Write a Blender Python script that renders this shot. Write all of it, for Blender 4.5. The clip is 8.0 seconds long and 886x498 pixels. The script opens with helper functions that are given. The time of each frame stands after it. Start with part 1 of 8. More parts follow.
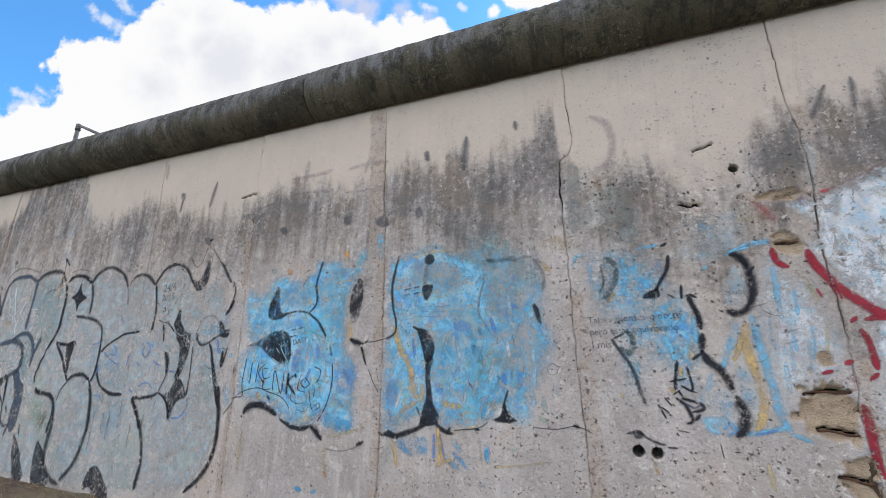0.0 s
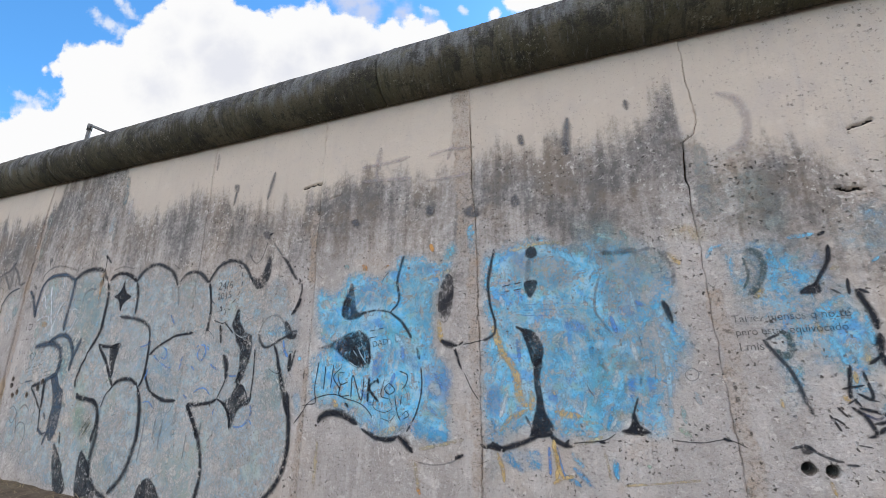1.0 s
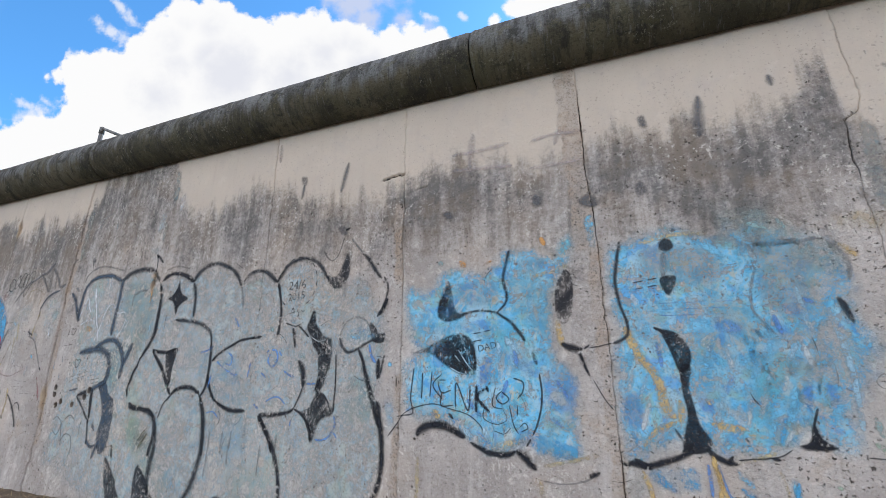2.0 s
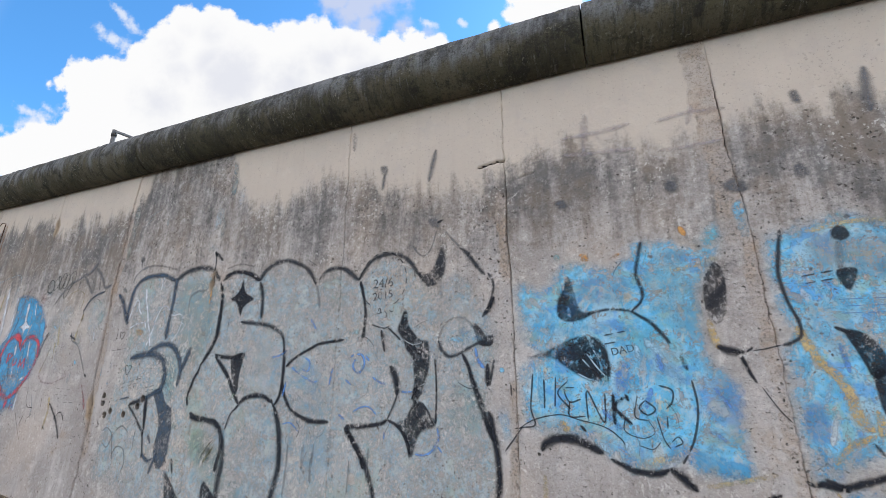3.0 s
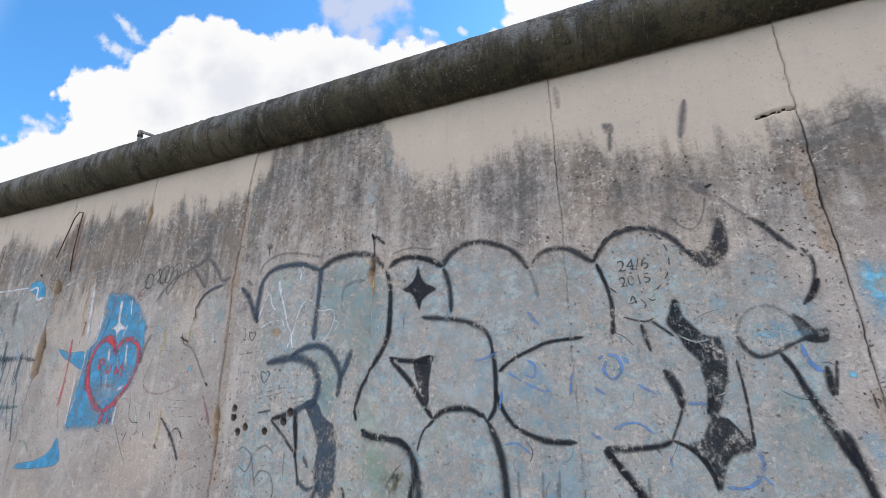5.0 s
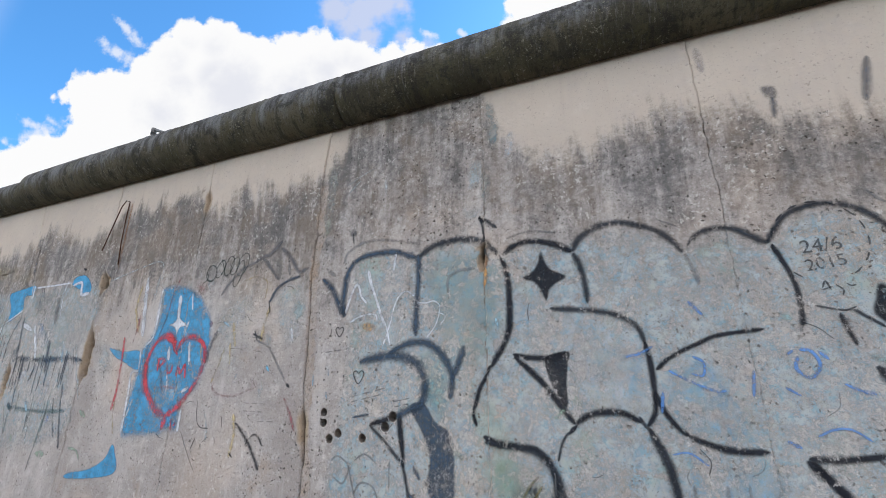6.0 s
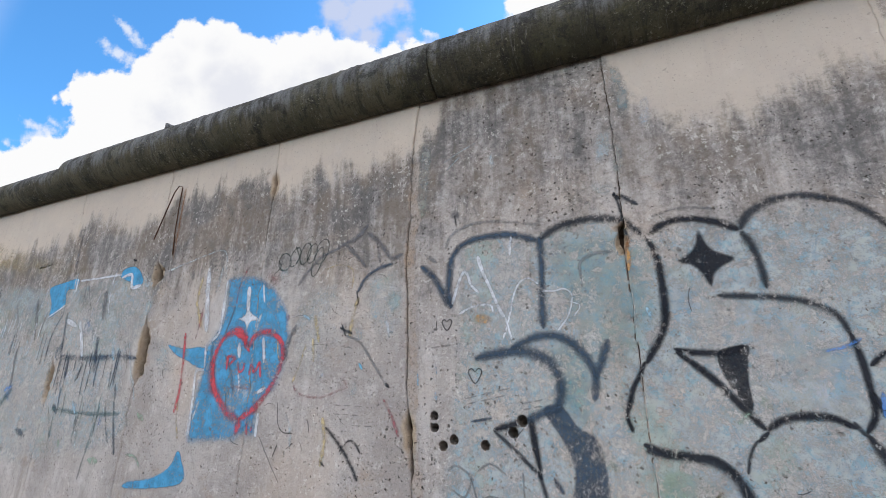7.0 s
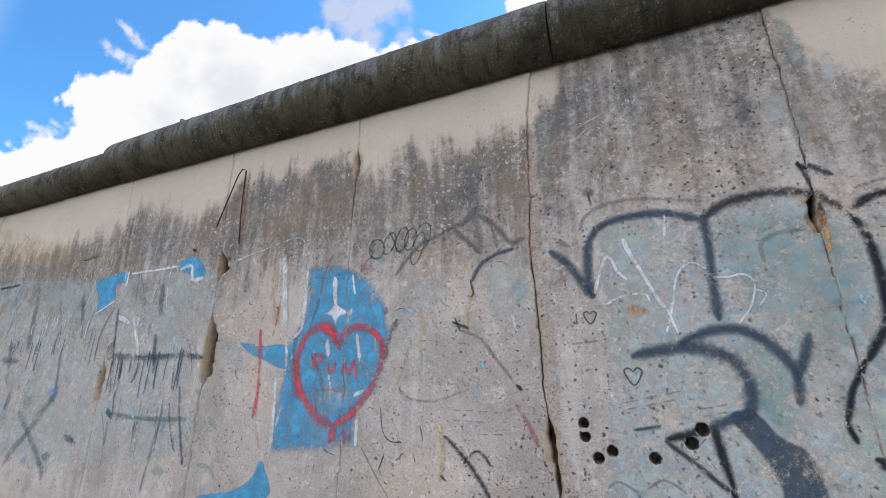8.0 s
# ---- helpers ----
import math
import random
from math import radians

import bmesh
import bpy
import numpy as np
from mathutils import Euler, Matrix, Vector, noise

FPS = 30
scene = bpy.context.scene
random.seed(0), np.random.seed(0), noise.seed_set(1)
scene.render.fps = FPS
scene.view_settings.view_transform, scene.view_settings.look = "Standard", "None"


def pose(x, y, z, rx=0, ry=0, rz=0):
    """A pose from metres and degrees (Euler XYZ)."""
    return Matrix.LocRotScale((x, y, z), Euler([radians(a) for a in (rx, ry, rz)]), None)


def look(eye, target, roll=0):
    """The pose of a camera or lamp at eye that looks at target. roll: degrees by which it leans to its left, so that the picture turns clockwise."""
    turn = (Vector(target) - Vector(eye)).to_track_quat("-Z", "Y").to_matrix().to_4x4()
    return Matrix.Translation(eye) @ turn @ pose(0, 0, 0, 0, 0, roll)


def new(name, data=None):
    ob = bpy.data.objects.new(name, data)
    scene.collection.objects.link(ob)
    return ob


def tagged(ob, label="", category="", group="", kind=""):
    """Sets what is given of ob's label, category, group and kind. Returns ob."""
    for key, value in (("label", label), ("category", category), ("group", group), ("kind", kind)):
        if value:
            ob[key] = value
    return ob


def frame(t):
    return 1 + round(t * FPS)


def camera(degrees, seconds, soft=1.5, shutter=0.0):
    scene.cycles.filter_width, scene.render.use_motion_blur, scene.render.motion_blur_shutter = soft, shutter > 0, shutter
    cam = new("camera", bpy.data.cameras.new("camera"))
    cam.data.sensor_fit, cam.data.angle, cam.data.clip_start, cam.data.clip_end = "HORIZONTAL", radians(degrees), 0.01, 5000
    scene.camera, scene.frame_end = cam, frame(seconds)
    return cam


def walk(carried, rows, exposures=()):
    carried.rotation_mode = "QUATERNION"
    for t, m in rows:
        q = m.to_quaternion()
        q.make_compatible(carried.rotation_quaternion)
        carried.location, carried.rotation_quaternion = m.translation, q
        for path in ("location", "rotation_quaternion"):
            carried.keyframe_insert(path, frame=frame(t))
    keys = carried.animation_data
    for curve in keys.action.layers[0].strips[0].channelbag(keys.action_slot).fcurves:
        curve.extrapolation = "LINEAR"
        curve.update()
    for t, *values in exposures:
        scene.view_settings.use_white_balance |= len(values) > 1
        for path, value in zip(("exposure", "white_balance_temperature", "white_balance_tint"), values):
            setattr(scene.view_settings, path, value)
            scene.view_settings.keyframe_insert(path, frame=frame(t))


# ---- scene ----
cam = camera(89.2, 8.0, soft=0.8)
PATH = [
    (0, (0.272, -2.491, 1.605), (-0.492, -0.718, 2.128), 1.4),
    (0.5, (-0.039, -2.47, 1.597), (-0.804, -0.699, 2.126), 1.4),
    (1, (-0.368, -2.465, 1.603), (-1.136, -0.697, 2.137), 1.4),
    (1.5, (-0.709, -2.465, 1.601), (-1.478, -0.701, 2.144), 1.3),
    (3, (-1.756, -2.449, 1.596), (-2.524, -0.695, 2.173), 1.1),
    (3.5, (-2.113, -2.449, 1.594), (-2.882, -0.698, 2.18), 1.0),
    (4, (-2.483, -2.445, 1.595), (-3.249, -0.697, 2.193), 0.9),
    (4.5, (-2.857, -2.422, 1.591), (-3.627, -0.676, 2.193), 0.9),
    (6, (-3.999, -2.376, 1.574), (-4.77, -0.635, 2.187), 0.7),
    (6.5, (-4.376, -2.35, 1.572), (-5.153, -0.611, 2.183), 0.7),
    (7, (-4.752, -2.334, 1.572), (-5.528, -0.595, 2.184), 0.6),
    (7.5, (-5.14, -2.313, 1.572), (-5.92, -0.577, 2.185), 0.6),
    (8, (-5.526, -2.292, 1.581), (-6.306, -0.556, 2.193), 0.5),
]
walk(cam, [(t, look(eye, target, roll)) for t, eye, target, roll in PATH])

# ---- world and light ----
SUN_UP, SUN_TURN = radians(36), radians(20)     # behind the wall, a little to the right
CLOUD_AXIS = Vector((-0.3645, 0.8866, 0.2848)).normalized()
CLOUD_RIGHT = CLOUD_AXIS.cross(Vector((0, 0, 1))).normalized()
CLOUD_UP = CLOUD_RIGHT.cross(CLOUD_AXIS)


class Tree:
    """Short hand for wiring shader nodes."""

    def __init__(self, tree):
        self.tree = tree
        tree.nodes.clear()

    def add(self, kind):
        return self.tree.nodes.new(kind)

    def put(self, socket, value):
        if isinstance(value, bpy.types.NodeSocket):
            self.tree.links.new(value, socket)
        elif value is not None:
            socket.default_value = value

    def math(self, op, a, b=None, c=None, clamp=False):
        node = self.add("ShaderNodeMath")
        node.operation, node.use_clamp = op, clamp
        for n, v in enumerate((a, b, c)):
            self.put(node.inputs[n], v)
        return node.outputs[0]

    def vec(self, op, a, b=None, out=0):
        node = self.add("ShaderNodeVectorMath")
        node.operation = op
        self.put(node.inputs[0], a)
        if op == "SCALE":
            self.put(node.inputs["Scale"], b)
        else:
            self.put(node.inputs[1], b)
        return node.outputs[out]

    def noise(self, vector, scale, detail=4.0, rough=0.55):
        node = self.add("ShaderNodeTexNoise")
        self.put(node.inputs["Vector"], vector)
        self.put(node.inputs["Scale"], scale)
        self.put(node.inputs["Detail"], detail)
        self.put(node.inputs["Roughness"], rough)
        return node.outputs[0]

    def noise_colour(self, vector, scale, detail=2.0):
        node = self.add("ShaderNodeTexNoise")
        self.put(node.inputs["Vector"], vector), self.put(node.inputs["Scale"], scale), self.put(node.inputs["Detail"], detail)
        return node.outputs["Color"]

    def step(self, value, low, high, to_low=0.0, to_high=1.0):
        node = self.add("ShaderNodeMapRange")
        node.interpolation_type = "SMOOTHSTEP"
        for n, v in enumerate((value, low, high, to_low, to_high)):
            self.put(node.inputs[n], v)
        return node.outputs[0]

    def mix(self, factor, a, b, blend="MIX"):
        node = self.add("ShaderNodeMix")
        node.data_type, node.blend_type = "RGBA", blend
        self.put(node.inputs[0], factor)
        for n, v in ((6, a), (7, b)):
            self.put(node.inputs[n], (*v, 1) if isinstance(v, tuple) and len(v) == 3 else v)
        return node.outputs[2]

    def attribute(self, name):
        node = self.add("ShaderNodeAttribute")
        node.attribute_name = name
        return node.outputs["Fac"]


def make_sky():
    world = bpy.data.worlds.new("sky")
    scene.world = world
    world.use_nodes = True
    n = Tree(world.node_tree)
    sky = n.add("ShaderNodeTexSky")
    sky.sky_type, sky.sun_disc, sky.sun_elevation, sky.sun_rotation = "NISHITA", False, SUN_UP, SUN_TURN
    sky.air_density, sky.dust_density, sky.ozone_density = 1.0, 0.4, 2.5
    way = n.add("ShaderNodeTexCoord").outputs["Generated"]
    ahead = n.vec("DOT_PRODUCT", way, tuple(CLOUD_AXIS), out=1)
    depth = n.math("MAXIMUM", ahead, 0.05)
    u = n.math("DIVIDE", n.vec("DOT_PRODUCT", way, tuple(CLOUD_RIGHT), out=1), depth)
    v = n.math("DIVIDE", n.vec("DOT_PRODUCT", way, tuple(CLOUD_UP), out=1), depth)
    flat = n.add("ShaderNodeCombineXYZ")
    n.put(flat.inputs[0], u), n.put(flat.inputs[1], v)
    flat = flat.outputs[0]
    # billows: the edge of each puff is pushed about by noise at two scales
    big = n.noise(flat, 15.0, 3.0, 0.55)
    fine = n.noise(flat, 42.0, 6.0, 0.62)
    push = n.math("ADD", n.math("MULTIPLY", n.math("SUBTRACT", big, 0.5), 0.040), n.math("MULTIPLY", n.math("SUBTRACT", fine, 0.5), 0.030))

    def cluster(discs):
        """How deep a direction lies inside the nearest of the discs (x, y, radius)."""
        heap = None
        for x, y, r in discs:
            near = n.math("SUBTRACT", r, n.vec("DISTANCE", flat, (x, y, 0), out=1))
            heap = near if heap is None else n.math("SMOOTH_MAX", heap, near, 0.012)
        return heap

    heap = cluster(((-0.922, 0.369, 0.014), (-0.895, 0.372, 0.022), (-0.846, 0.38, 0.047), (-0.838, 0.321, 0.049), (-0.787, 0.373, 0.063), (-0.738, 0.383, 0.047), (-0.689, 0.412, 0.065),
                    (-0.648, 0.453, 0.06), (-0.606, 0.502, 0.049), (-0.541, 0.489, 0.06), (-0.488, 0.455, 0.062), (-0.443, 0.437, 0.064), (-0.376, 0.481, 0.039),
                    (-0.33, 0.486, 0.036), (-0.299, 0.483, 0.036), (-0.26, 0.454, 0.052), (-0.217, 0.437, 0.051), (-0.179, 0.416, 0.046), (-0.128, 0.429, 0.043),
                    (-0.087, 0.442, 0.043), (-0.043, 0.442, 0.043), (-0.095, 0.472, 0.030), (-0.140, 0.462, 0.030), (-0.778, 0.282, 0.09), (-0.649, 0.334, 0.116), (-0.519, 0.373, 0.113), (-0.378, 0.418, 0.067)))
    low = cluster(((-0.313, 0.411, 0.083), (-0.21, 0.383, 0.074), (-0.934, 0.215, 0.071), (-0.88, 0.236, 0.053), (-1.0, 0.202, 0.061), (-1.079, 0.196, 0.066),
                   (-0.713, 0.295, 0.103), (0.151, 0.571, 0.04), (0.126, 0.525, 0.028), (0.088, 0.502, 0.019), (0.179, 0.551, 0.053), (0.23, 0.60, 0.08), (-0.43, 0.34, 0.12), (-0.45, 0.40, 0.07), (-0.30, 0.35, 0.10), (-0.85, 0.26, 0.06)))
    heap = n.math("MAXIMUM", heap, low)
    puffs = n.step(n.math("ADD", n.math("ADD", heap, 0.003), n.math("MULTIPLY", push, n.step(heap, 0.015, 0.04, 1.0, 0.2))), 0.0, 0.012)
    # thin grey veil behind the heap, and torn wisps beside it
    veil = cluster(((-0.264, 0.568, 0.044), (-0.212, 0.555, 0.054), (-0.172, 0.572, 0.051), (-0.199, 0.506, 0.036), (-0.238, 0.524, 0.041), (-0.126, 0.573, 0.028),
                    (-0.116, 0.495, 0.026), (-0.06, 0.488, 0.022), (-0.25, 0.62, 0.06)))
    veil = n.step(n.math("ADD", veil, n.math("MULTIPLY", push, 1.5)), -0.012, 0.030, 0.0, 0.80)
    wisp = None
    for x, y, turn, tall, wide in ((-0.755, 0.526, 0.76, 0.038, 0.010), (-0.732, 0.504, 0.80, 0.034, 0.015), (-0.804, 0.488, 0.84, 0.033, 0.016), (-0.778, 0.469, 0.44, 0.026, 0.016),
                                   (-0.97, 0.304, 0.41, 0.036, 0.014), (-0.95, 0.284, -0.25, 0.072, 0.024),
                                   (-0.914, 0.305, 0.63, 0.026, 0.012), (0.016, 0.506, 0.63, 0.014, 0.008), (-0.059, 0.506, 0.38, 0.026, 0.011), (-0.746, 0.458, 0.38, 0.024, 0.019),
                                   (-1.035, 0.264, 0.85, 0.016, 0.010)):
        off = n.vec("SUBTRACT", flat, (x, y, 0))
        both = n.add("ShaderNodeCombineXYZ")
        n.put(both.inputs[0], n.vec("DOT_PRODUCT", off, (math.cos(turn) / tall, -math.sin(turn) / tall, 0), out=1))
        n.put(both.inputs[1], n.vec("DOT_PRODUCT", off, (math.sin(turn) / wide, math.cos(turn) / wide, 0), out=1))
        near = n.math("SUBTRACT", 1.0, n.vec("LENGTH", both.outputs[0], out=1))
        wisp = near if wisp is None else n.math("MAXIMUM", wisp, near)
    torn = n.math("ADD", n.math("MULTIPLY", n.math("SUBTRACT", fine, 0.5), 1.7), n.math("MULTIPLY", n.math("SUBTRACT", big, 0.5), 1.0))
    wisp = n.step(n.math("ADD", wisp, n.math("MULTIPLY", torn, 1.5)), -0.15, 1.05, 0.0, 0.85)
    # broken cloud outside the view, added brighter than the heap to light the wall
    rest = n.step(n.noise(way, 2.6, 7.0, 0.6), 0.40, 0.56)
    rest = n.math("MULTIPLY", rest, n.step(ahead, 0.66, 0.50))
    # the heap is grey-lilac where it is thickest
    thick = cluster(((-0.572, 0.438, 0.075), (-0.519, 0.386, 0.085), (-0.611, 0.412, 0.06), (-0.288, 0.424, 0.06), (-0.237, 0.443, 0.045), (-0.364, 0.373, 0.07), (-0.211, 0.398, 0.06), (-0.662, 0.334, 0.06)))
    thick = n.step(n.math("ADD", thick, n.math("MULTIPLY", n.math("SUBTRACT", n.noise(flat, 9.0, 5.0, 0.6), 0.5), 0.22)), -0.03, 0.085)
    shade = n.math("MULTIPLY", thick, n.step(heap, 0.008, 0.05))
    white = n.mix(shade, (0.975, 0.975, 0.98), (0.80, 0.815, 0.88))
    blue = n.mix(1.0, sky.outputs[0], (SKY_GAIN, SKY_GAIN, SKY_GAIN), "MULTIPLY")
    blue = n.mix(1.0, blue, (0.80, 1.55, 1.98), "MULTIPLY")
    out = n.mix(rest, blue, (2.20, 2.05, 2.01))
    out = n.mix(veil, out, (0.68, 0.71, 0.85))
    out = n.mix(wisp, out, (0.82, 0.87, 0.98))
    out = n.mix(puffs, out, white)
    back = n.add("ShaderNodeBackground")
    n.put(back.inputs[0], out)
    n.put(back.inputs[1], 1.0)
    n.put(n.add("ShaderNodeOutputWorld").inputs[0], back.outputs[0])


SKY_GAIN = 0.15
make_sky()
scene.view_settings.exposure = 0.0

sun = new("sun", bpy.data.lights.new("sun", "SUN"))
sun.data.energy, sun.data.angle, sun.data.color = 2.6, radians(0.6), (1.0, 0.95, 0.87)
sun.matrix_basis = look((0, 0, 30), (-30 * math.sin(SUN_TURN) * math.cos(SUN_UP), -30 * math.cos(SUN_TURN) * math.cos(SUN_UP), 30 - 30 * math.sin(SUN_UP)))


# ---- the lie of the wall: its joints, weathering and damage ----
def lattice(i, j, seed):
    h = (i.astype(np.int64) * 374761393 + j.astype(np.int64) * 668265263 + seed * 1442695041) & 0x7FFFFFFF
    h = ((h ^ (h >> 13)) * 1274126177) & 0x7FFFFFFF
    return ((h ^ (h >> 16)) & 0xFFFF) / 65535.0


def grain(x, z, seed=0):
    """Smooth noise from 0 to 1."""
    x, z = np.asarray(x, float), np.asarray(z, float)
    i, j = np.floor(x), np.floor(z)
    a, b = x - i, z - j
    a, b = a * a * (3 - 2 * a), b * b * (3 - 2 * b)
    low = lattice(i, j, seed) * (1 - a) + lattice(i + 1, j, seed) * a
    high = lattice(i, j + 1, seed) * (1 - a) + lattice(i + 1, j + 1, seed) * a
    return low * (1 - b) + high * b


def rough(x, z, seed=0, octaves=3):
    total, size = 0.0, 1.0
    for k in range(octaves):
        c, d = math.cos(0.6 + 1.1 * k), math.sin(0.6 + 1.1 * k)
        total = total + size * grain((x * c - z * d) * 2 ** k, (x * d + z * c) * 2 ** k, seed + 31 * k)
        size *= 0.5
    return total / (2 - 0.5 ** (octaves - 1))


def ramp(v, low, high):
    v = np.clip((v - low) / (high - low), 0, 1)
    return v * v * (3 - 2 * v)


def line(z, points):
    """x of a joint at height z, from its (x, z) bends."""
    points = sorted(points, key=lambda p: p[1])
    return np.interp(z, [p[1] for p in points], [p[0] for p in points])


TOP, FOOT = 3.62, 0.35
JOINTS = [  # from left to right: bends of each joint between two slabs
    [(-16.8, 2)], [(-15.6, 2)], [(-14.4, 2)], [(-13.2, 2)],
    [(-12.02, 3.4), (-11.97, 1.0)],
    [(-10.87, 3.42), (-10.82, 2.24), (-10.80, 1.43)],
    [(-9.73, 3.45), (-9.66, 2.52), (-9.57, 2.08), (-9.52, 1.58), (-9.48, 0.94)],
    [(-8.45, 3.45), (-8.41, 2.62), (-8.40, 2.23), (-8.38, 1.86), (-8.40, 1.48), (-8.38, 1.03)],
    [(-7.215, 3.40), (-7.205, 3.05), (-7.22, 2.75), (-7.22, 2.25), (-7.19, 1.56), (-7.18, 1.09)],
    [(-5.985, 3.43), (-6.02, 3.17), (-6.035, 2.80), (-6.03, 2.63), (-6.05, 2.36), (-6.03, 2.08), (-6.017, 1.85), (-6.015, 1.63), (-5.99, 1.40), (-5.97, 1.16)],
    [(-4.80, 3.40), (-4.79, 3.12), (-4.783, 2.74), (-4.783, 2.43), (-4.80, 2.33), (-4.79, 2.12), (-4.785, 1.75), (-4.78, 1.35), (-4.77, 0.9)],
    [(-3.602, 3.41), (-3.58, 2.50), (-3.57, 1.72), (-3.557, 1.10), (-3.55, 0.7)],
    [(-2.435, 3.41), (-2.43, 3.20), (-2.427, 2.92), (-2.419, 2.67), (-2.415, 2.40), (-2.398, 2.20), (-2.389, 1.62), (-2.381, 1.13)],
    [(-1.28, 3.45), (-1.262, 3.07), (-1.257, 2.80), (-1.245, 2.65), (-1.222, 2.45), (-1.212, 2.0), (-1.20, 1.68), (-1.195, 1.45), (-1.187, 1.09)],
    [(-0.03, 3.46), (-0.009, 3.13), (0.012, 2.93), (-0.015, 2.85), (-0.07, 2.815), (-0.074, 2.62), (-0.058, 2.41), (-0.042, 2.03), (-0.03, 1.67), (-0.004, 1.34), (0.008, 1.06)],
    [(1.03, 3.46), (1.057, 2.95), (1.09, 2.78), (1.099, 2.49), (1.083, 2.19), (1.10, 1.98), (1.107, 1.78), (1.105, 1.55), (1.117, 1.20)],
    [(2.35, 2)], [(3.55, 2)], [(4.75, 2)],
]
GAPS = [0.004] * 4 + [0.004, 0.005, 0.005, 0.006, 0.007, 0.005, 0.003, 0.002, 0.004, 0.003, 0.0025, 0.004] + [0.006] * 3
# wide, broken-out stretches of joints: joint, height, half height, half width, lean to the right
BROKEN = [(6, 1.63, 0.16, 0.030, -0.01), (7, 1.86, 0.22, 0.045, 0.02), (7, 2.48, 0.10, 0.040, 0.03), (9, 1.36, 0.10, 0.018, 0.0),
          (9, 1.20, 0.05, 0.012, 0.0), (8, 3.08, 0.10, 0.016, 0.0), (10, 2.36, 0.06, 0.018, -0.01), (12, 2.60, 0.28, 0.0025, 0.0),
          (12, 1.95, 0.35, 0.003, 0.0), (13, 2.95, 0.30, 0.003, 0.0), (14, 2.66, 0.14, 0.004, 0.0), (15, 2.1, 0.30, 0.003, 0.0)]
# strips of rough mortar beside joints: joint, low, high, left edge, right edge (from the joint)
MORTAR = [(13, 2.30, 3.5, -0.115, 0.0), (13, 0.9, 2.30, -0.055, 0.01), (9, 1.0, 2.62, -0.005, 0.055), (12, 0.7, 1.6, -0.045, 0.0),
          (14, 0.8, 2.0, 0.0, 0.07), (12, 2.2, 2.70, -0.055, 0.0), (15, 1.0, 2.9, -0.01, 0.05), (9, 2.62, 3.0, 0.0, 0.06)]
HOLES = [(0.79, 2.632, 0.022), (0.235, 1.258, 0.026), (0.317, 1.255, 0.026), (-5.838, 1.455, 0.024), (-5.836, 1.398, 0.024),
         (-5.785, 1.309, 0.025), (-5.722, 1.342, 0.025), (-5.55, 1.323, 0.026), (-5.356, 1.445, 0.028), (-5.402, 1.390, 0.028)]
# spalls: x, z, half width, half height, depth
SPALLS = [(1.00, 1.475, 0.125, 0.125, 0.018), (0.950, 2.235, 0.062, 0.066, 0.016), (0.965, 2.465, 0.075, 0.030, 0.018), (1.06, 1.21, 0.09, 0.08, 0.018),
          (1.02, 1.69, 0.03, 0.04, 0.012), (-4.80, 2.30, 0.028, 0.07, 0.022), (-8.36, 1.80, 0.05, 0.20, 0.03),
          (-9.53, 1.62, 0.035, 0.17, 0.025), (-8.33, 2.48, 0.03, 0.05, 0.02)]
# cracks: width, depth and bends
CRACKS = [(0.015, 0.02, [(-2.59, 2.915), (-2.52, 2.93), (-2.425, 2.937)]), (0.018, 0.02, [(0.53, 2.475), (0.565, 2.462), (0.62, 2.455)]),
          (0.015, 0.018, [(0.62, 2.755), (0.66, 2.772), (0.71, 2.785)]), (0.010, 0.014, [(-2.33, 2.80), (-2.25, 2.815)]),
          (0.010, 0.012, [(-5.99, 2.63), (-6.05, 2.63)]), (0.016, 0.03, [(0.92, 1.545), (1.00, 1.563), (1.08, 1.560)]),
          (0.016, 0.03, [(0.95, 1.405), (1.02, 1.40), (1.08, 1.392)]), (0.014, 0.03, [(0.99, 1.225), (1.05, 1.215), (1.11, 1.205)]),
          (0.013, 0.03, [(0.918, 2.226), (0.995, 2.232)]), (0.011, 0.02, [(0.94, 2.455), (1.02, 2.47)]), (0.009, 0.012, [(1.141, 3.33), (1.116, 3.0), (1.094, 2.79)]),
          (0.010, 0.012, [(-7.30, 3.10), (-7.32, 3.17), (-7.27, 3.2)]), (0.009, 0.012, [(-4.80, 3.16), (-4.87, 3.17), (-4.9, 3.15)]),
          (0.009, 0.010, [(-2.43, 2.62), (-2.47, 2.55), (-2.475, 2.35), (-2.44, 2.28)]),
          (0.012, 0.015, [(-10.2, 2.72), (-10.0, 2.74)])]
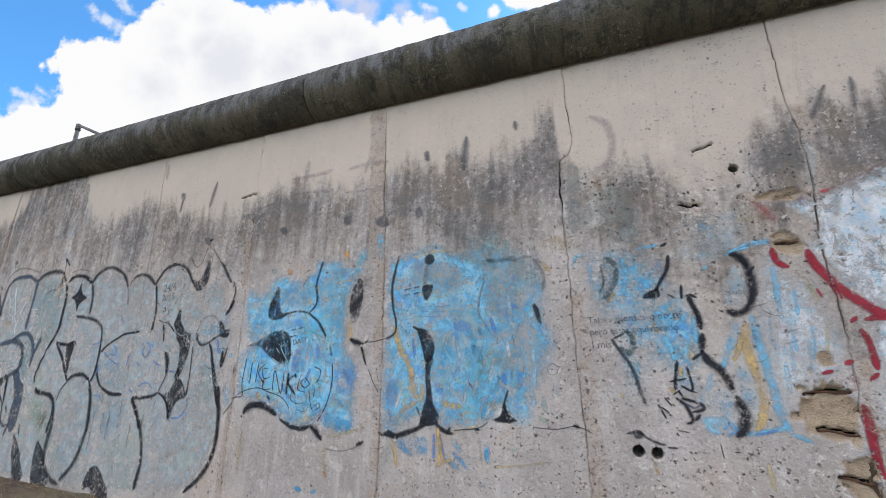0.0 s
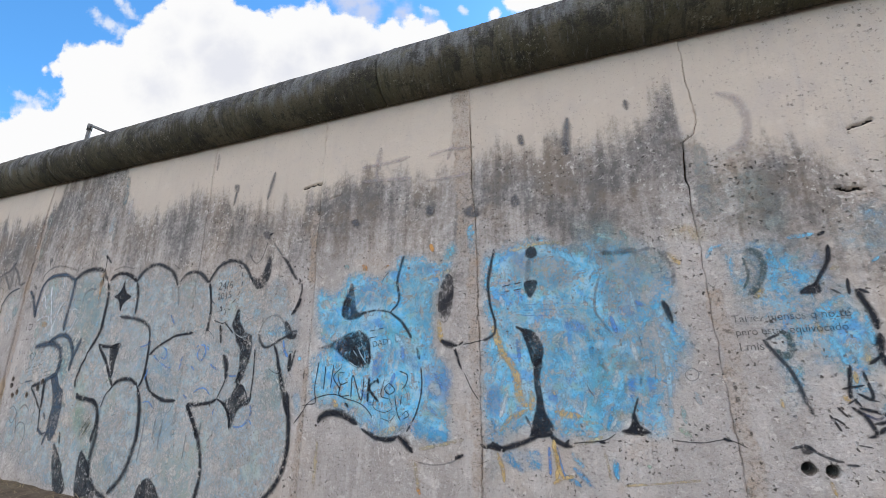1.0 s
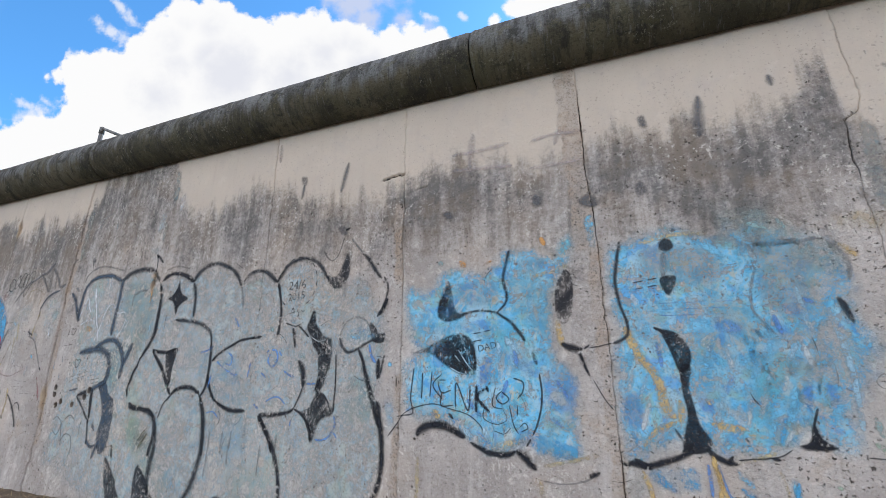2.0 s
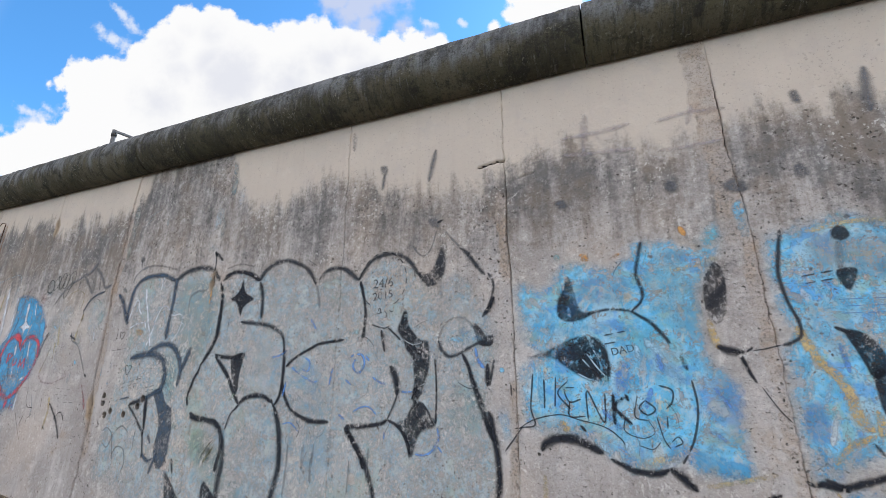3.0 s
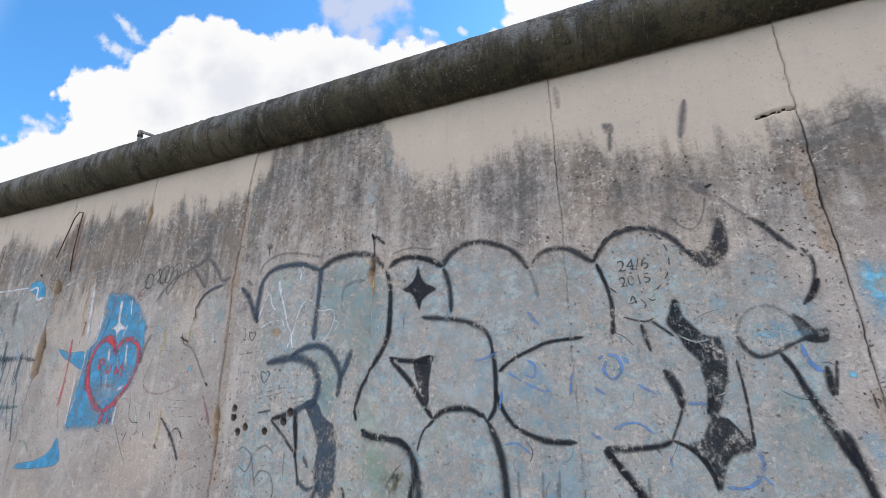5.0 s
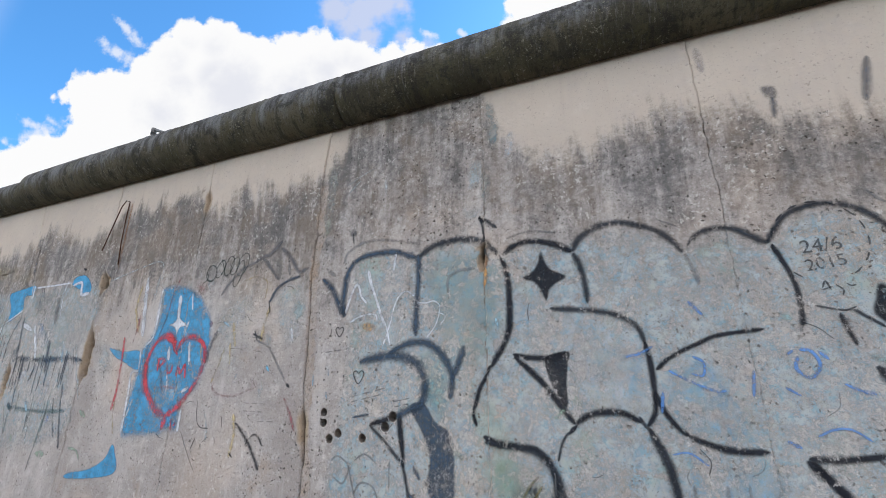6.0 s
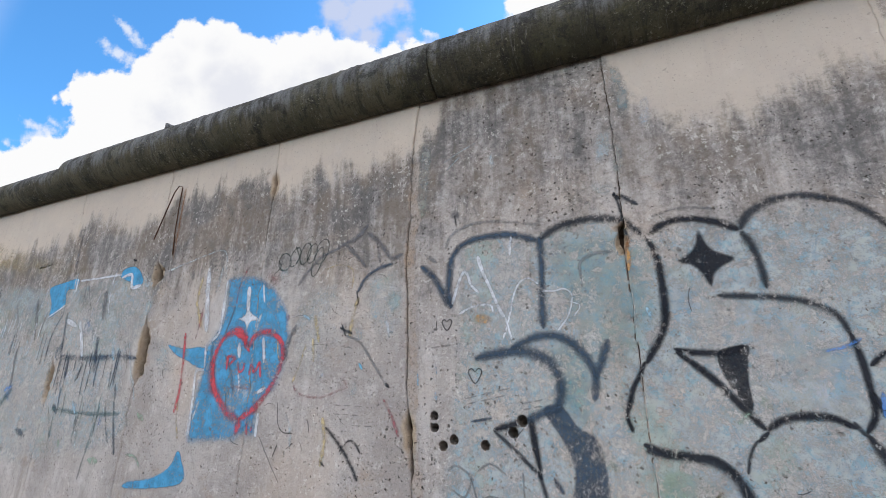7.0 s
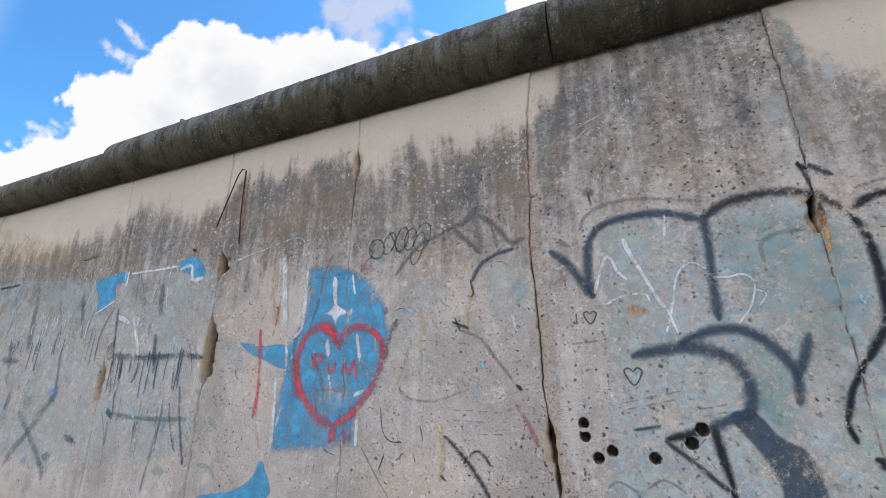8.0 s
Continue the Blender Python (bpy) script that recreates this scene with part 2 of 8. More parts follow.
# height of the lower edge of the clean cream band along the wall
CLEAN = [(-16.8, 2.95), (-11.83, 2.98), (-10.74, 2.91), (-9.72, 3.0), (-9.54, 3.15), (-8.9, 2.98), (-8.5, 2.97), (-8.29, 3.12), (-8.06, 3.12), (-7.27, 3.10),
         (-7.17, 3.0), (-6.9, 3.02), (-6.58, 3.03), (-6.07, 3.03), (-5.86, 3.2), (-5.78, 3.5), (-4.80, 3.5), (-4.74, 3.25), (-4.53, 2.95), (-4.29, 2.87),
         (-4.10, 2.93), (-3.84, 2.98), (-3.44, 2.93), (-3.22, 2.88), (-2.73, 2.75), (-2.44, 2.81), (-2.28, 2.90), (-2.06, 2.95), (-1.84, 2.91), (-1.44, 2.86),
         (-1.17, 2.90), (-0.92, 2.94), (-0.63, 2.90), (-0.37, 2.93), (-0.25, 3.02), (-0.21, 3.12), (-0.10, 3.14), (-0.06, 2.9), (0.09, 2.72), (0.27, 2.70), (0.54, 2.57), (0.81, 2.53),
         (0.92, 2.82), (1.16, 2.87), (1.42, 2.87), (2.5, 2.9), (4.8, 2.9)]
# how dark the grime below it is, and how far down it reaches
GRIME = [(-16.8, 0.75, 0.6), (-9.8, 0.7, 0.55), (-8.6, 0.7, 0.5), (-8.3, 0.95, 0.5), (-7.4, 0.95, 0.5), (-7.1, 0.75, 0.5), (-6.2, 0.8, 0.5), (-5.9, 0.72, 0.65), (-4.9, 0.62, 0.7),
         (-4.6, 0.58, 0.5), (-3.8, 0.62, 0.5), (-3.2, 0.62, 0.45), (-2.6, 0.6, 0.4), (-2.3, 0.9, 0.33), (-2.0, 0.85, 0.33), (-1.6, 0.5, 0.5), (-1.3, 0.45, 0.5), (-1.1, 0.85, 0.4),
         (-0.7, 0.85, 0.5), (-0.2, 0.62, 0.6), (-0.06, 0.5, 0.5), (0.05, 0.45, 0.5), (0.3, 0.85, 0.4), (0.5, 0.55, 0.5), (0.85, 0.5, 0.5), (0.95, 1.0, 0.4), (1.1, 0.7, 0.4), (1.4, 1.0, 0.45), (4.8, 0.8, 0.5)]
SHIFT = [0.004 * math.sin(2.7 * k) + 0.003 * math.sin(5.1 * k + 1) for k in range(len(JOINTS) + 1)]


def away(x, place, reach):
    return np.min(x) > place + reach or np.max(x) < place - reach


def clear_of_joint(x, z):
    """Metres from the nearest slab edge (negative inside a gap), and the number of the slab."""
    best, slab = np.full(np.shape(x), 9.0), np.zeros(np.shape(x), int)
    for k, bends in enumerate(JOINTS):
        if np.min(x) > bends[0][0] + 0.4:
            slab = slab + 1
        if away(x, bends[0][0], 0.4):
            continue
        at, half = joint_at(k, z)
        best = np.minimum(best, np.abs(x - at) - half)
        slab = slab + (x > at)
    return best, slab


def joint_at(k, z):
    at = line(z, JOINTS[k]) + 0.010 * (rough(z * 9, 0 * z, 700 + k) - 0.5) + 0.014 * (rough(z * 24, 0 * z, 800 + k) - 0.5)
    half = GAPS[k] / 2 * np.clip(3.4 * rough(z * 5, 0 * z, 900 + k) - 0.9, 0.06, 1.7)
    for j, height, tall, wide, lean in BROKEN:
        if j == k:
            bump = np.exp(-((z - height) / tall) ** 4) * (0.25 + 0.8 * rough(z * 13, 0 * z, 333 + j) + 0.75 * rough(z * 55, 0 * z, 340 + j, 2) * grain(z * 9, 0 * z, 350))
            half, at = half + wide * bump, at + lean * bump
    return at, half


def crack_gap(x, z, bends):
    """Metres from the line of a crack."""
    d = np.full(np.shape(x), 9.0)
    for (ax, az), (bx, bz) in zip(bends, bends[1:]):
        s = np.clip(((x - ax) * (bx - ax) + (z - az) * (bz - az)) / ((bx - ax) ** 2 + (bz - az) ** 2), 0, 1)
        d = np.minimum(d, np.hypot(x - ax - s * (bx - ax), z - az - s * (bz - az) + 0.012 * (grain(x * 40, z * 5, 53) - 0.5)))
    return d


def clean_edge(x):
    return np.interp(x, [p[0] for p in CLEAN], [p[1] for p in CLEAN])


def coats(x, z):
    """What covers the concrete: cream coat, grime, mortar, broken stone, rust; each from 0 to 1."""
    wander = 0.16 * (rough(x * 6, z * 4, 11) - 0.5) + 0.30 * (rough(x * 15 + 2 * z, z * 1.1, 12) - 0.5)
    over = z - clean_edge(x) + wander
    clean = ramp(over, -0.26, 0.18)
    # the cream gives way to the body tone towards the right
    clean = clean * (1 - 0.30 * ramp(x, -0.4, 0.5))
    dark = np.interp(x, [g[0] for g in GRIME], [g[1] for g in GRIME])
    reach = 1.25 * np.interp(x, [g[0] for g in GRIME], [g[2] for g in GRIME])
    grime_and_shade = dark * ramp(over, 0.20, -0.16) * ramp(-over, reach * 2.0, reach * 0.25) * (0.85 + 0.75 * rough(x * 5, z * 2.2, 14))
    lime = np.zeros(np.shape(x))
    for k, low, high, left, right in MORTAR:
        if away(x, JOINTS[k][0][0], 0.5):
            continue
        at, _ = joint_at(k, z)
        wob = 0.05 * (rough(z * 7, x * 0, 40 + k) - 0.5) + 0.02 * (rough(z * 30, x * 24, 45 + k) - 0.5)
        lime = np.maximum(lime, ramp(x - at, left + wob - 0.008, left + wob + 0.004) * ramp(x - at, right + wob + 0.01, right + wob - 0.004) * ramp(z, low - 0.04, low) * ramp(z, high + 0.04, high))
    stone = np.zeros(np.shape(x))
    for sx, sz, wide, tall, deep in SPALLS:
        if away(x, sx, 0.3):
            continue
        r = np.hypot((x - sx) / wide, (z - sz) / tall) + 1.2 * (rough(x * 11, z * 11, 50) - 0.5) + 0.7 * (rough(x * 32, z * 32, 52) - 0.5)
        stone = np.maximum(stone, ramp(r, 1.06, 0.92))
    for k, height, tall, wide, lean in BROKEN:
        if wide > 0.015 and not away(x, JOINTS[k][0][0], 0.5):
            at, half = joint_at(k, z)
            stone = np.maximum(stone, ramp(np.abs(x - at), half + 0.035, half + 0.01) * np.exp(-((z - height) / tall) ** 4))
    rust = np.exp(-((x + 8.228 + 0.02 * (z - 2.9)) / 0.012) ** 2) * ramp(z, 2.5, 2.8) * ramp(z, 3.26, 3.2)
    rust = np.maximum(rust, np.exp(-((x + 4.775) / 0.02) ** 2) * ramp(z, 2.0, 2.2) * ramp(z, 2.36, 2.3))
    return clean, np.clip(grime_and_shade, 0, 1), lime, stone, rust


def face(x, z):
    """The y of the wall's weathered face at (x, z): larger is deeper into the wall."""
    x, z = np.asarray(x, float), np.asarray(z, float)
    edge, slab = clear_of_joint(x, z)
    clean, grime_and_shade, lime, stone, rust = coats(x, z)
    y = np.asarray(SHIFT)[slab] + 0.008 * (rough(x * 1.3, z * 1.3, 1) - 0.5) + 0.0035 * (rough(x * 8, z * 8, 2) - 0.5)
    y = y + (0.0045 - 0.0032 * clean) * (rough(x * 17, z * 17, 3, 2) - 0.5)
    y = y + lime * (0.003 + 0.008 * (rough(x * 20, z * 24, 4, 2) - 0.5))
    chips = ramp(rough(x * 12, z * 12, 5), 0.60, 0.74) * ramp(edge, 0.05, 0.0) * 0.008
    y = y + chips + 0.0022 * np.exp(-(np.maximum(edge, 0) / 0.004) ** 2)
    for sx, sz, wide, tall, deep in SPALLS:
        if away(x, sx, 0.3):
            continue
        r = np.hypot((x - sx) / wide, (z - sz) / tall) + 1.2 * (rough(x * 11, z * 11, 50) - 0.5) + 0.7 * (rough(x * 32, z * 32, 52) - 0.5)
        y = y + deep * ramp(r, 1.04, 0.78) * (0.55 + 0.9 * rough(x * 26, z * 26, 51, 2))
    for wide, deep, bends in CRACKS:
        if away(x, bends[0][0], 0.4):
            continue
        d = crack_gap(x, z, bends)
        y = y + deep * ramp(d, wide * 0.75, wide * 0.2)
    return y


# ---- materials ----
def material(name):
    mat = bpy.data.materials.new(name)
    mat.use_nodes = True
    n = Tree(mat.node_tree)
    skin = n.add("ShaderNodeBsdfPrincipled")
    out = n.add("ShaderNodeOutputMaterial")
    n.put(out.inputs[0], skin.outputs[0])
    return mat, n, skin, out


def bump(n, skin, height, strength, distance):
    node = n.add("ShaderNodeBump")
    n.put(node.inputs["Strength"], strength)
    n.put(node.inputs["Distance"], distance)
    n.put(node.inputs["Height"], height)
    n.put(skin.inputs["Normal"], node.outputs[0])


def stretched(n, where, x, y, z):
    return n.vec("MULTIPLY", where, (x, y, z))


def blow_holes(n, where):
    """Irregular little pits of three sizes in the cast face, in drifts."""
    warp = n.add("ShaderNodeTexNoise")
    n.put(warp.inputs["Vector"], where), n.put(warp.inputs["Scale"], 65.0), n.put(warp.inputs["Detail"], 2.0)
    shaken = n.vec("ADD", where, n.vec("SCALE", n.vec("SUBTRACT", warp.outputs["Color"], (0.5, 0.5, 0.5)), 0.026))
    pores = None
    for scale, low, high, seed in ((11.0, 0.075, 0.045, 0.0), (22.0, 0.15, 0.10, 5.7), (42.0, 0.20, 0.13, 7.3), (78.0, 0.17, 0.10, 3.1)):
        cell = n.add("ShaderNodeTexVoronoi")
        n.put(cell.inputs["Vector"], n.vec("ADD", shaken, (seed, seed, seed)))
        n.put(cell.inputs["Scale"], scale)
        tint = n.add("ShaderNodeSeparateColor")
        n.put(tint.inputs[0], cell.outputs["Color"])
        kept = n.math("GREATER_THAN", tint.outputs[0], 0.54)
        size = n.step(tint.outputs[1], 0.0, 1.0, 0.45, 1.35)
        dot = n.math("MULTIPLY", n.step(n.math("DIVIDE", cell.outputs["Distance"], size), low * 1.4, high), kept)
        dot = n.math("MULTIPLY", dot, n.step(tint.outputs[2], 0.0, 1.0, 0.45, 1.0))
        pores = dot if pores is None else n.math("MAXIMUM", pores, dot)
    return n.math("MULTIPLY", pores, n.step(n.noise(where, 3.4, 4.0, 0.6), 0.38, 0.56, 0.38, 1.0))


def concrete():
    mat, n, skin, _ = material("weathered_concrete")
    where = n.add("ShaderNodeTexCoord").outputs["Object"]
    clean, grime_and_shade, lime, stone, rust = (n.attribute(a) for a in ("clean", "grime_and_shade", "lime", "stone", "rust"))
    wide = n.noise(where, 1.6, 5.0, 0.6)
    mid = n.noise(where, 9.0, 6.0, 0.65)
    small = n.noise(where, 55.0, 4.0, 0.65)
    dust = n.noise(where, 230.0, 3.0, 0.7)
    streak = n.noise(stretched(n, where, 16.0, 16.0, 1.3), 1.0, 5.0, 0.62)
    bent = n.vec("ADD", where, n.vec("SCALE", n.vec("SUBTRACT", n.noise_colour(where, 3.0, 3.0), (0.5, 0.5, 0.5)), 0.16))
    veins = n.noise(stretched(n, bent, 21.0, 21.0, 3.6), 1.0, 6.0, 0.68)
    blotch = n.noise(where, 4.2, 6.0, 0.7)
    body = n.mix(n.step(wide, 0.35, 0.68), (0.35, 0.318, 0.30), (0.50, 0.465, 0.445))
    body = n.mix(n.step(mid, 0.45, 0.72, 0.0, 0.6), body, (0.30, 0.275, 0.258))
    body = n.mix(n.step(n.noise(where, 3.3, 4.0, 0.6), 0.56, 0.74, 0.0, 0.5), body, (0.38, 0.275, 0.185))
    body = n.mix(n.step(n.noise(where, 7.1, 6.0, 0.7), 0.54, 0.68, 0.0, 0.65), body, (0.60, 0.575, 0.56))
    body = n.mix(n.step(streak, 0.55, 0.8, 0.0, 0.4), body, (0.28, 0.255, 0.235))
    body = n.mix(n.step(small, 0.54, 0.74, 0.0, 0.5), body, (0.20, 0.18, 0.165))
    body = n.mix(n.step(n.noise(bent, 18.0, 7.0, 0.75), 0.56, 0.66, 0.0, 0.5), body, (0.62, 0.585, 0.56))
    grit = n.noise(where, 95.0, 3.0, 0.7)
    body = n.mix(n.step(grit, 0.57, 0.70, 0.0, 0.4), body, (0.68, 0.65, 0.63))
    body = n.mix(n.step(grit, 0.42, 0.31, 0.0, 0.55), body, (0.13, 0.115, 0.105))
    body = n.mix(n.step(n.noise(where, 1.1, 3.0, 0.55), 0.50, 0.66, 0.0, 0.5), body, (0.53, 0.445, 0.375))
    body = n.mix(n.step(n.noise(stretched(n, where, 6.0, 6.0, 0.9), 1.0, 5.0, 0.65), 0.52, 0.68, 0.0, 0.55), body, (0.58, 0.55, 0.53))
    cream = n.mix(n.step(wide, 0.35, 0.7), (0.575, 0.506, 0.433), (0.525, 0.465, 0.402))
    cream = n.mix(n.step(streak, 0.48, 0.82, 0.0, 0.5), cream, (0.47, 0.40, 0.35))
    cream = n.mix(n.step(blotch, 0.48, 0.72, 0.0, 0.55), cream, (0.475, 0.425, 0.395))
    cream = n.mix(n.step(mid, 0.55, 0.72, 0.0, 0.35), cream, (0.66, 0.60, 0.54))
    cream = n.mix(n.step(small, 0.56, 0.80, 0.0, 0.4), cream, (0.42, 0.355, 0.31))
    cream = n.mix(n.step(grit, 0.36, 0.30, 0.0, 0.5), cream, (0.28, 0.235, 0.205))
    edge = n.step(n.math("ADD", clean, n.math("MULTIPLY", n.math("SUBTRACT", n.math("ADD", mid, streak), 1.0), 0.8)), 0.12, 0.88)
    colour = n.mix(edge, body, cream)
    patch = n.noise(where, 6.5, 7.0, 0.68)
    fine = n.noise(where, 26.0, 6.0, 0.72)
    gritty = n.noise(where, 62.0, 5.0, 0.75)
    mottle = n.math("ADD", n.math("ADD", n.math("MULTIPLY", veins, 0.14), n.math("MULTIPLY", streak, 0.28)), n.math("ADD", n.math("MULTIPLY", patch, 0.26), n.math("MULTIPLY", n.math("ADD", fine, gritty), 0.17)))
    # real grime on the face; inside the bores the same layer paints shade
    soot = n.step(n.math("ADD", grime_and_shade, n.math("MULTIPLY", n.math("SUBTRACT", mottle, 0.53), 5.4)), 0.0, 1.05)
    soot = n.math("MULTIPLY", soot, n.step(grime_and_shade, 0.0, 0.35), clamp=True)
    dirt = n.mix(n.step(n.noise(where, 2.7, 4.0, 0.6), 0.42, 0.58), (0.150, 0.122, 0.096), (0.082, 0.083, 0.084))
    colour = n.mix(n.math("MULTIPLY", soot, 0.80), colour, dirt)
    # flakes of old whitewash and bare aggregate that the dirt has not covered
    flakes = n.math("MULTIPLY", n.step(n.noise(bent, 34.0, 6.0, 0.78), 0.56, 0.61), n.step(n.noise(where, 2.2, 4.0, 0.6), 0.44, 0.60, 0.2, 1.0))
    colour = n.mix(n.math("MULTIPLY", flakes, n.step(edge, 0.2, 0.9, 0.72, 0.05)), colour, (0.66, 0.635, 0.60))
    tan = n.mix(n.step(small, 0.2, 0.5), (0.24, 0.20, 0.165), n.mix(n.step(blotch, 0.45, 0.62), (0.43, 0.375, 0.335), (0.40, 0.315, 0.245)))
    tan = n.mix(n.step(n.noise(where, 75.0, 4.0, 0.75), 0.50, 0.62, 0.0, 0.75), tan, (0.14, 0.115, 0.095))
    colour = n.mix(n.math("MULTIPLY", lime, n.step(mid, 0.35, 0.6, 0.35, 0.9)), colour, tan)
    pebbles = n.add("ShaderNodeTexVoronoi")
    n.put(pebbles.inputs["Vector"], where), n.put(pebbles.inputs["Scale"], 130.0)
    sand = n.mix(pebbles.outputs["Distance"], (0.48, 0.39, 0.29), (0.36, 0.28, 0.20))
    sand = n.mix(n.step(mid, 0.42, 0.68, 0.0, 0.7), sand, (0.29, 0.215, 0.15))
    colour = n.mix(stone, colour, sand)
    colour = n.mix(n.math("MULTIPLY", rust, n.step(small, 0.3, 0.6)), colour, (0.20, 0.085, 0.03))
    pores = n.math("MULTIPLY", blow_holes(n, where), n.step(edge, 0.3, 1.0, 1.0, 0.30))
    colour = n.mix(n.math("MULTIPLY", pores, 0.92), colour, (0.045, 0.038, 0.032))
    n.put(skin.inputs["Base Color"], colour)
    n.put(skin.inputs["Roughness"], n.step(mid, 0.2, 0.8, 0.82, 0.97))
    n.put(skin.inputs["Specular IOR Level"], 0.25)
    height = n.math("ADD", n.math("MULTIPLY", small, 0.9), n.math("MULTIPLY", dust, 0.2))
    height = n.math("MULTIPLY", height, n.step(edge, 0.2, 1.0, 1.0, 0.45))
    height = n.math("SUBTRACT", height, n.math("MULTIPLY", pores, 1.2))
    height = n.math("SUBTRACT", height, n.math("MULTIPLY", n.math("MULTIPLY", pebbles.outputs["Distance"], stone), 0.45))
    bump(n, skin, height, 1.0, 0.007)
    return mat


def spray(name, colour, cover, wear, fuzz, ragged):
    """Old spray or roller paint: worn through to the concrete in spots, with a soft edge. Its coat is thinner towards its edge."""
    mat, n, skin, out = material("paint_" + name)
    where = n.add("ShaderNodeTexCoord").outputs["Object"]
    edge = n.attribute("edge")
    mid = n.noise(where, 11.0, 6.0, 0.68)
    flake = n.noise(where, 48.0, 5.0, 0.7)
    speck = n.noise(where, 170.0, 3.0, 0.7)
    tone = n.mix(n.step(mid, 0.35, 0.68), tuple(c * 0.82 for c in colour), tuple(min(1.0, c * 1.12 + 0.012) for c in colour))
    tone = n.mix(n.step(speck, 0.55, 0.72, 0.0, 0.35), tone, tuple(c * 0.8 + 0.03 for c in colour) if max(colour) < 0.13 else tuple(c * 0.6 + 0.16 for c in colour))
    tone = n.mix(n.step(speck, 0.45, 0.30, 0.0, 0.35), tone, tuple(c * 0.5 for c in colour))
    if ragged > 1.2:     # large patches were rolled and sprayed in several goes
        sweep = n.noise(n.vec("MULTIPLY", n.vec("ADD", where, n.vec("SCALE", n.noise(where, 2.0, 2.0), 0.5)), (5.0, 5.0, 1.6)), 1.7, 5.0, 0.65)
        light, deep = tuple(c * 0.55 + d for c, d in zip(colour, (0.22, 0.25, 0.23))), tuple(c * d for c, d in zip(colour, (0.55, 0.74, 0.90)))
        tone = n.mix(n.step(sweep, 0.54, 0.66, 0.0, 0.75), tone, light)
        tone = n.mix(n.step(sweep, 0.44, 0.34, 0.0, 0.7), tone, deep)
        shook = n.vec("ADD", where, n.vec("SCALE", n.vec("SUBTRACT", n.noise_colour(where, 7.0, 3.0), (0.5, 0.5, 0.5)), 0.10))
        dapple = n.noise(shook, 23.0, 6.0, 0.74)
        tone = n.mix(n.step(dapple, 0.525, 0.585, 0.0, 0.62), tone, tuple(c * 0.25 + d for c, d in zip(colour, (0.40, 0.415, 0.37))))
        tone = n.mix(n.step(dapple, 0.47, 0.40, 0.0, 0.60), tone, tuple(c * d for c, d in zip(colour, (0.45, 0.84, 1.0))))
        drift = n.noise(where, 2.6, 4.0, 0.62)
        tone = n.mix(n.step(drift, 0.55, 0.66, 0.0, 0.6), tone, (colour[0] * 0.9, colour[1] * 0.98, colour[2] * 0.80))
        tone = n.mix(n.step(n.noise(where, 5.3, 5.0, 0.68), 0.60, 0.70, 0.0, 0.45), tone, (0.52, 0.50, 0.44))
        if name == "sky":     # several blues and greens over one another, brushed on
            brushed = n.vec("MULTIPLY", n.vec("ADD", shook, n.vec("SCALE", n.noise_colour(where, 1.7, 1.0), 0.35)), (11.0, 11.0, 4.2))
            tone = n.mix(n.step(n.noise(brushed, 1.0, 4.0, 0.6), 0.53, 0.60, 0.0, 0.75), tone, (0.36, 0.58, 0.72))
            tone = n.mix(n.step(n.noise(n.vec("ADD", shook, (4.1, 2.3, 7.7)), 8.0, 4.0, 0.6), 0.57, 0.64, 0.0, 0.7), tone, (0.10, 0.34, 0.70))
            tone = n.mix(n.step(n.noise(n.vec("ADD", shook, (1.9, 8.3, 3.1)), 10.0, 4.0, 0.62), 0.57, 0.63, 0.0, 0.7), tone, (0.27, 0.49, 0.50))
            tone = n.mix(n.step(n.noise(n.vec("ADD", brushed, (9.0, 3.0, 5.0)), 1.3, 4.0, 0.65), 0.60, 0.66, 0.0, 0.6), tone, (0.55, 0.58, 0.58))
            tone = n.mix(n.step(n.noise(n.vec("ADD", shook, (7.3, 1.1, 2.9)), 13.0, 4.0, 0.6), 0.64, 0.69, 0.0, 0.6), tone, (0.56, 0.46, 0.28))
    n.put(skin.inputs["Base Color"], tone)
    n.put(skin.inputs["Roughness"], 0.9)
    n.put(skin.inputs["Specular IOR Level"], 0.12 if max(colour) < 0.13 else 0.25)
    shaken = n.math("ADD", n.math("MULTIPLY", mid, 0.5), n.math("MULTIPLY", flake, 0.5))
    coat = n.math("ADD", edge, n.math("MULTIPLY", n.math("SUBTRACT", shaken, 0.5), fuzz * ragged))
    coat = n.step(coat, 0.05, 0.05 + fuzz)
    broad = n.noise(where, 3.1, 5.0, 0.62)
    scrape = n.noise(n.vec("MULTIPLY", where, (60.0, 60.0, 42.0)), 1.0, 4.0, 0.65)
    dense = max(colour) < 0.06
    a, b, c = (0.36, 0.24, 0.16) if dense else (0.25, 0.22, 0.31)
    worn = n.math("ADD", n.math("MULTIPLY", mid, a), n.math("ADD", n.math("MULTIPLY", n.math("ADD", flake, scrape), b), n.math("MULTIPLY", speck, c)))
    worn = n.math("ADD", worn, n.math("MULTIPLY", n.math("SUBTRACT", broad, 0.5), ragged * 0.22))
    if dense:      # brushed and scratched through in fine lines
        scuff = n.noise(n.vec("MULTIPLY", n.vec("ADD", where, n.vec("SCALE", n.noise_colour(where, 4.0, 2.0), 0.12)), (80.0, 80.0, 34.0)), 1.0, 4.0, 0.7)
        worn = n.math("ADD", worn, n.math("MULTIPLY", n.math("SUBTRACT", scuff, 0.5), 0.20))
    crisp = 0.05 if dense else 0.0
    keep = n.step(worn, 0.24 + crisp + wear * 0.44, 0.42 - crisp + wear * 0.44)
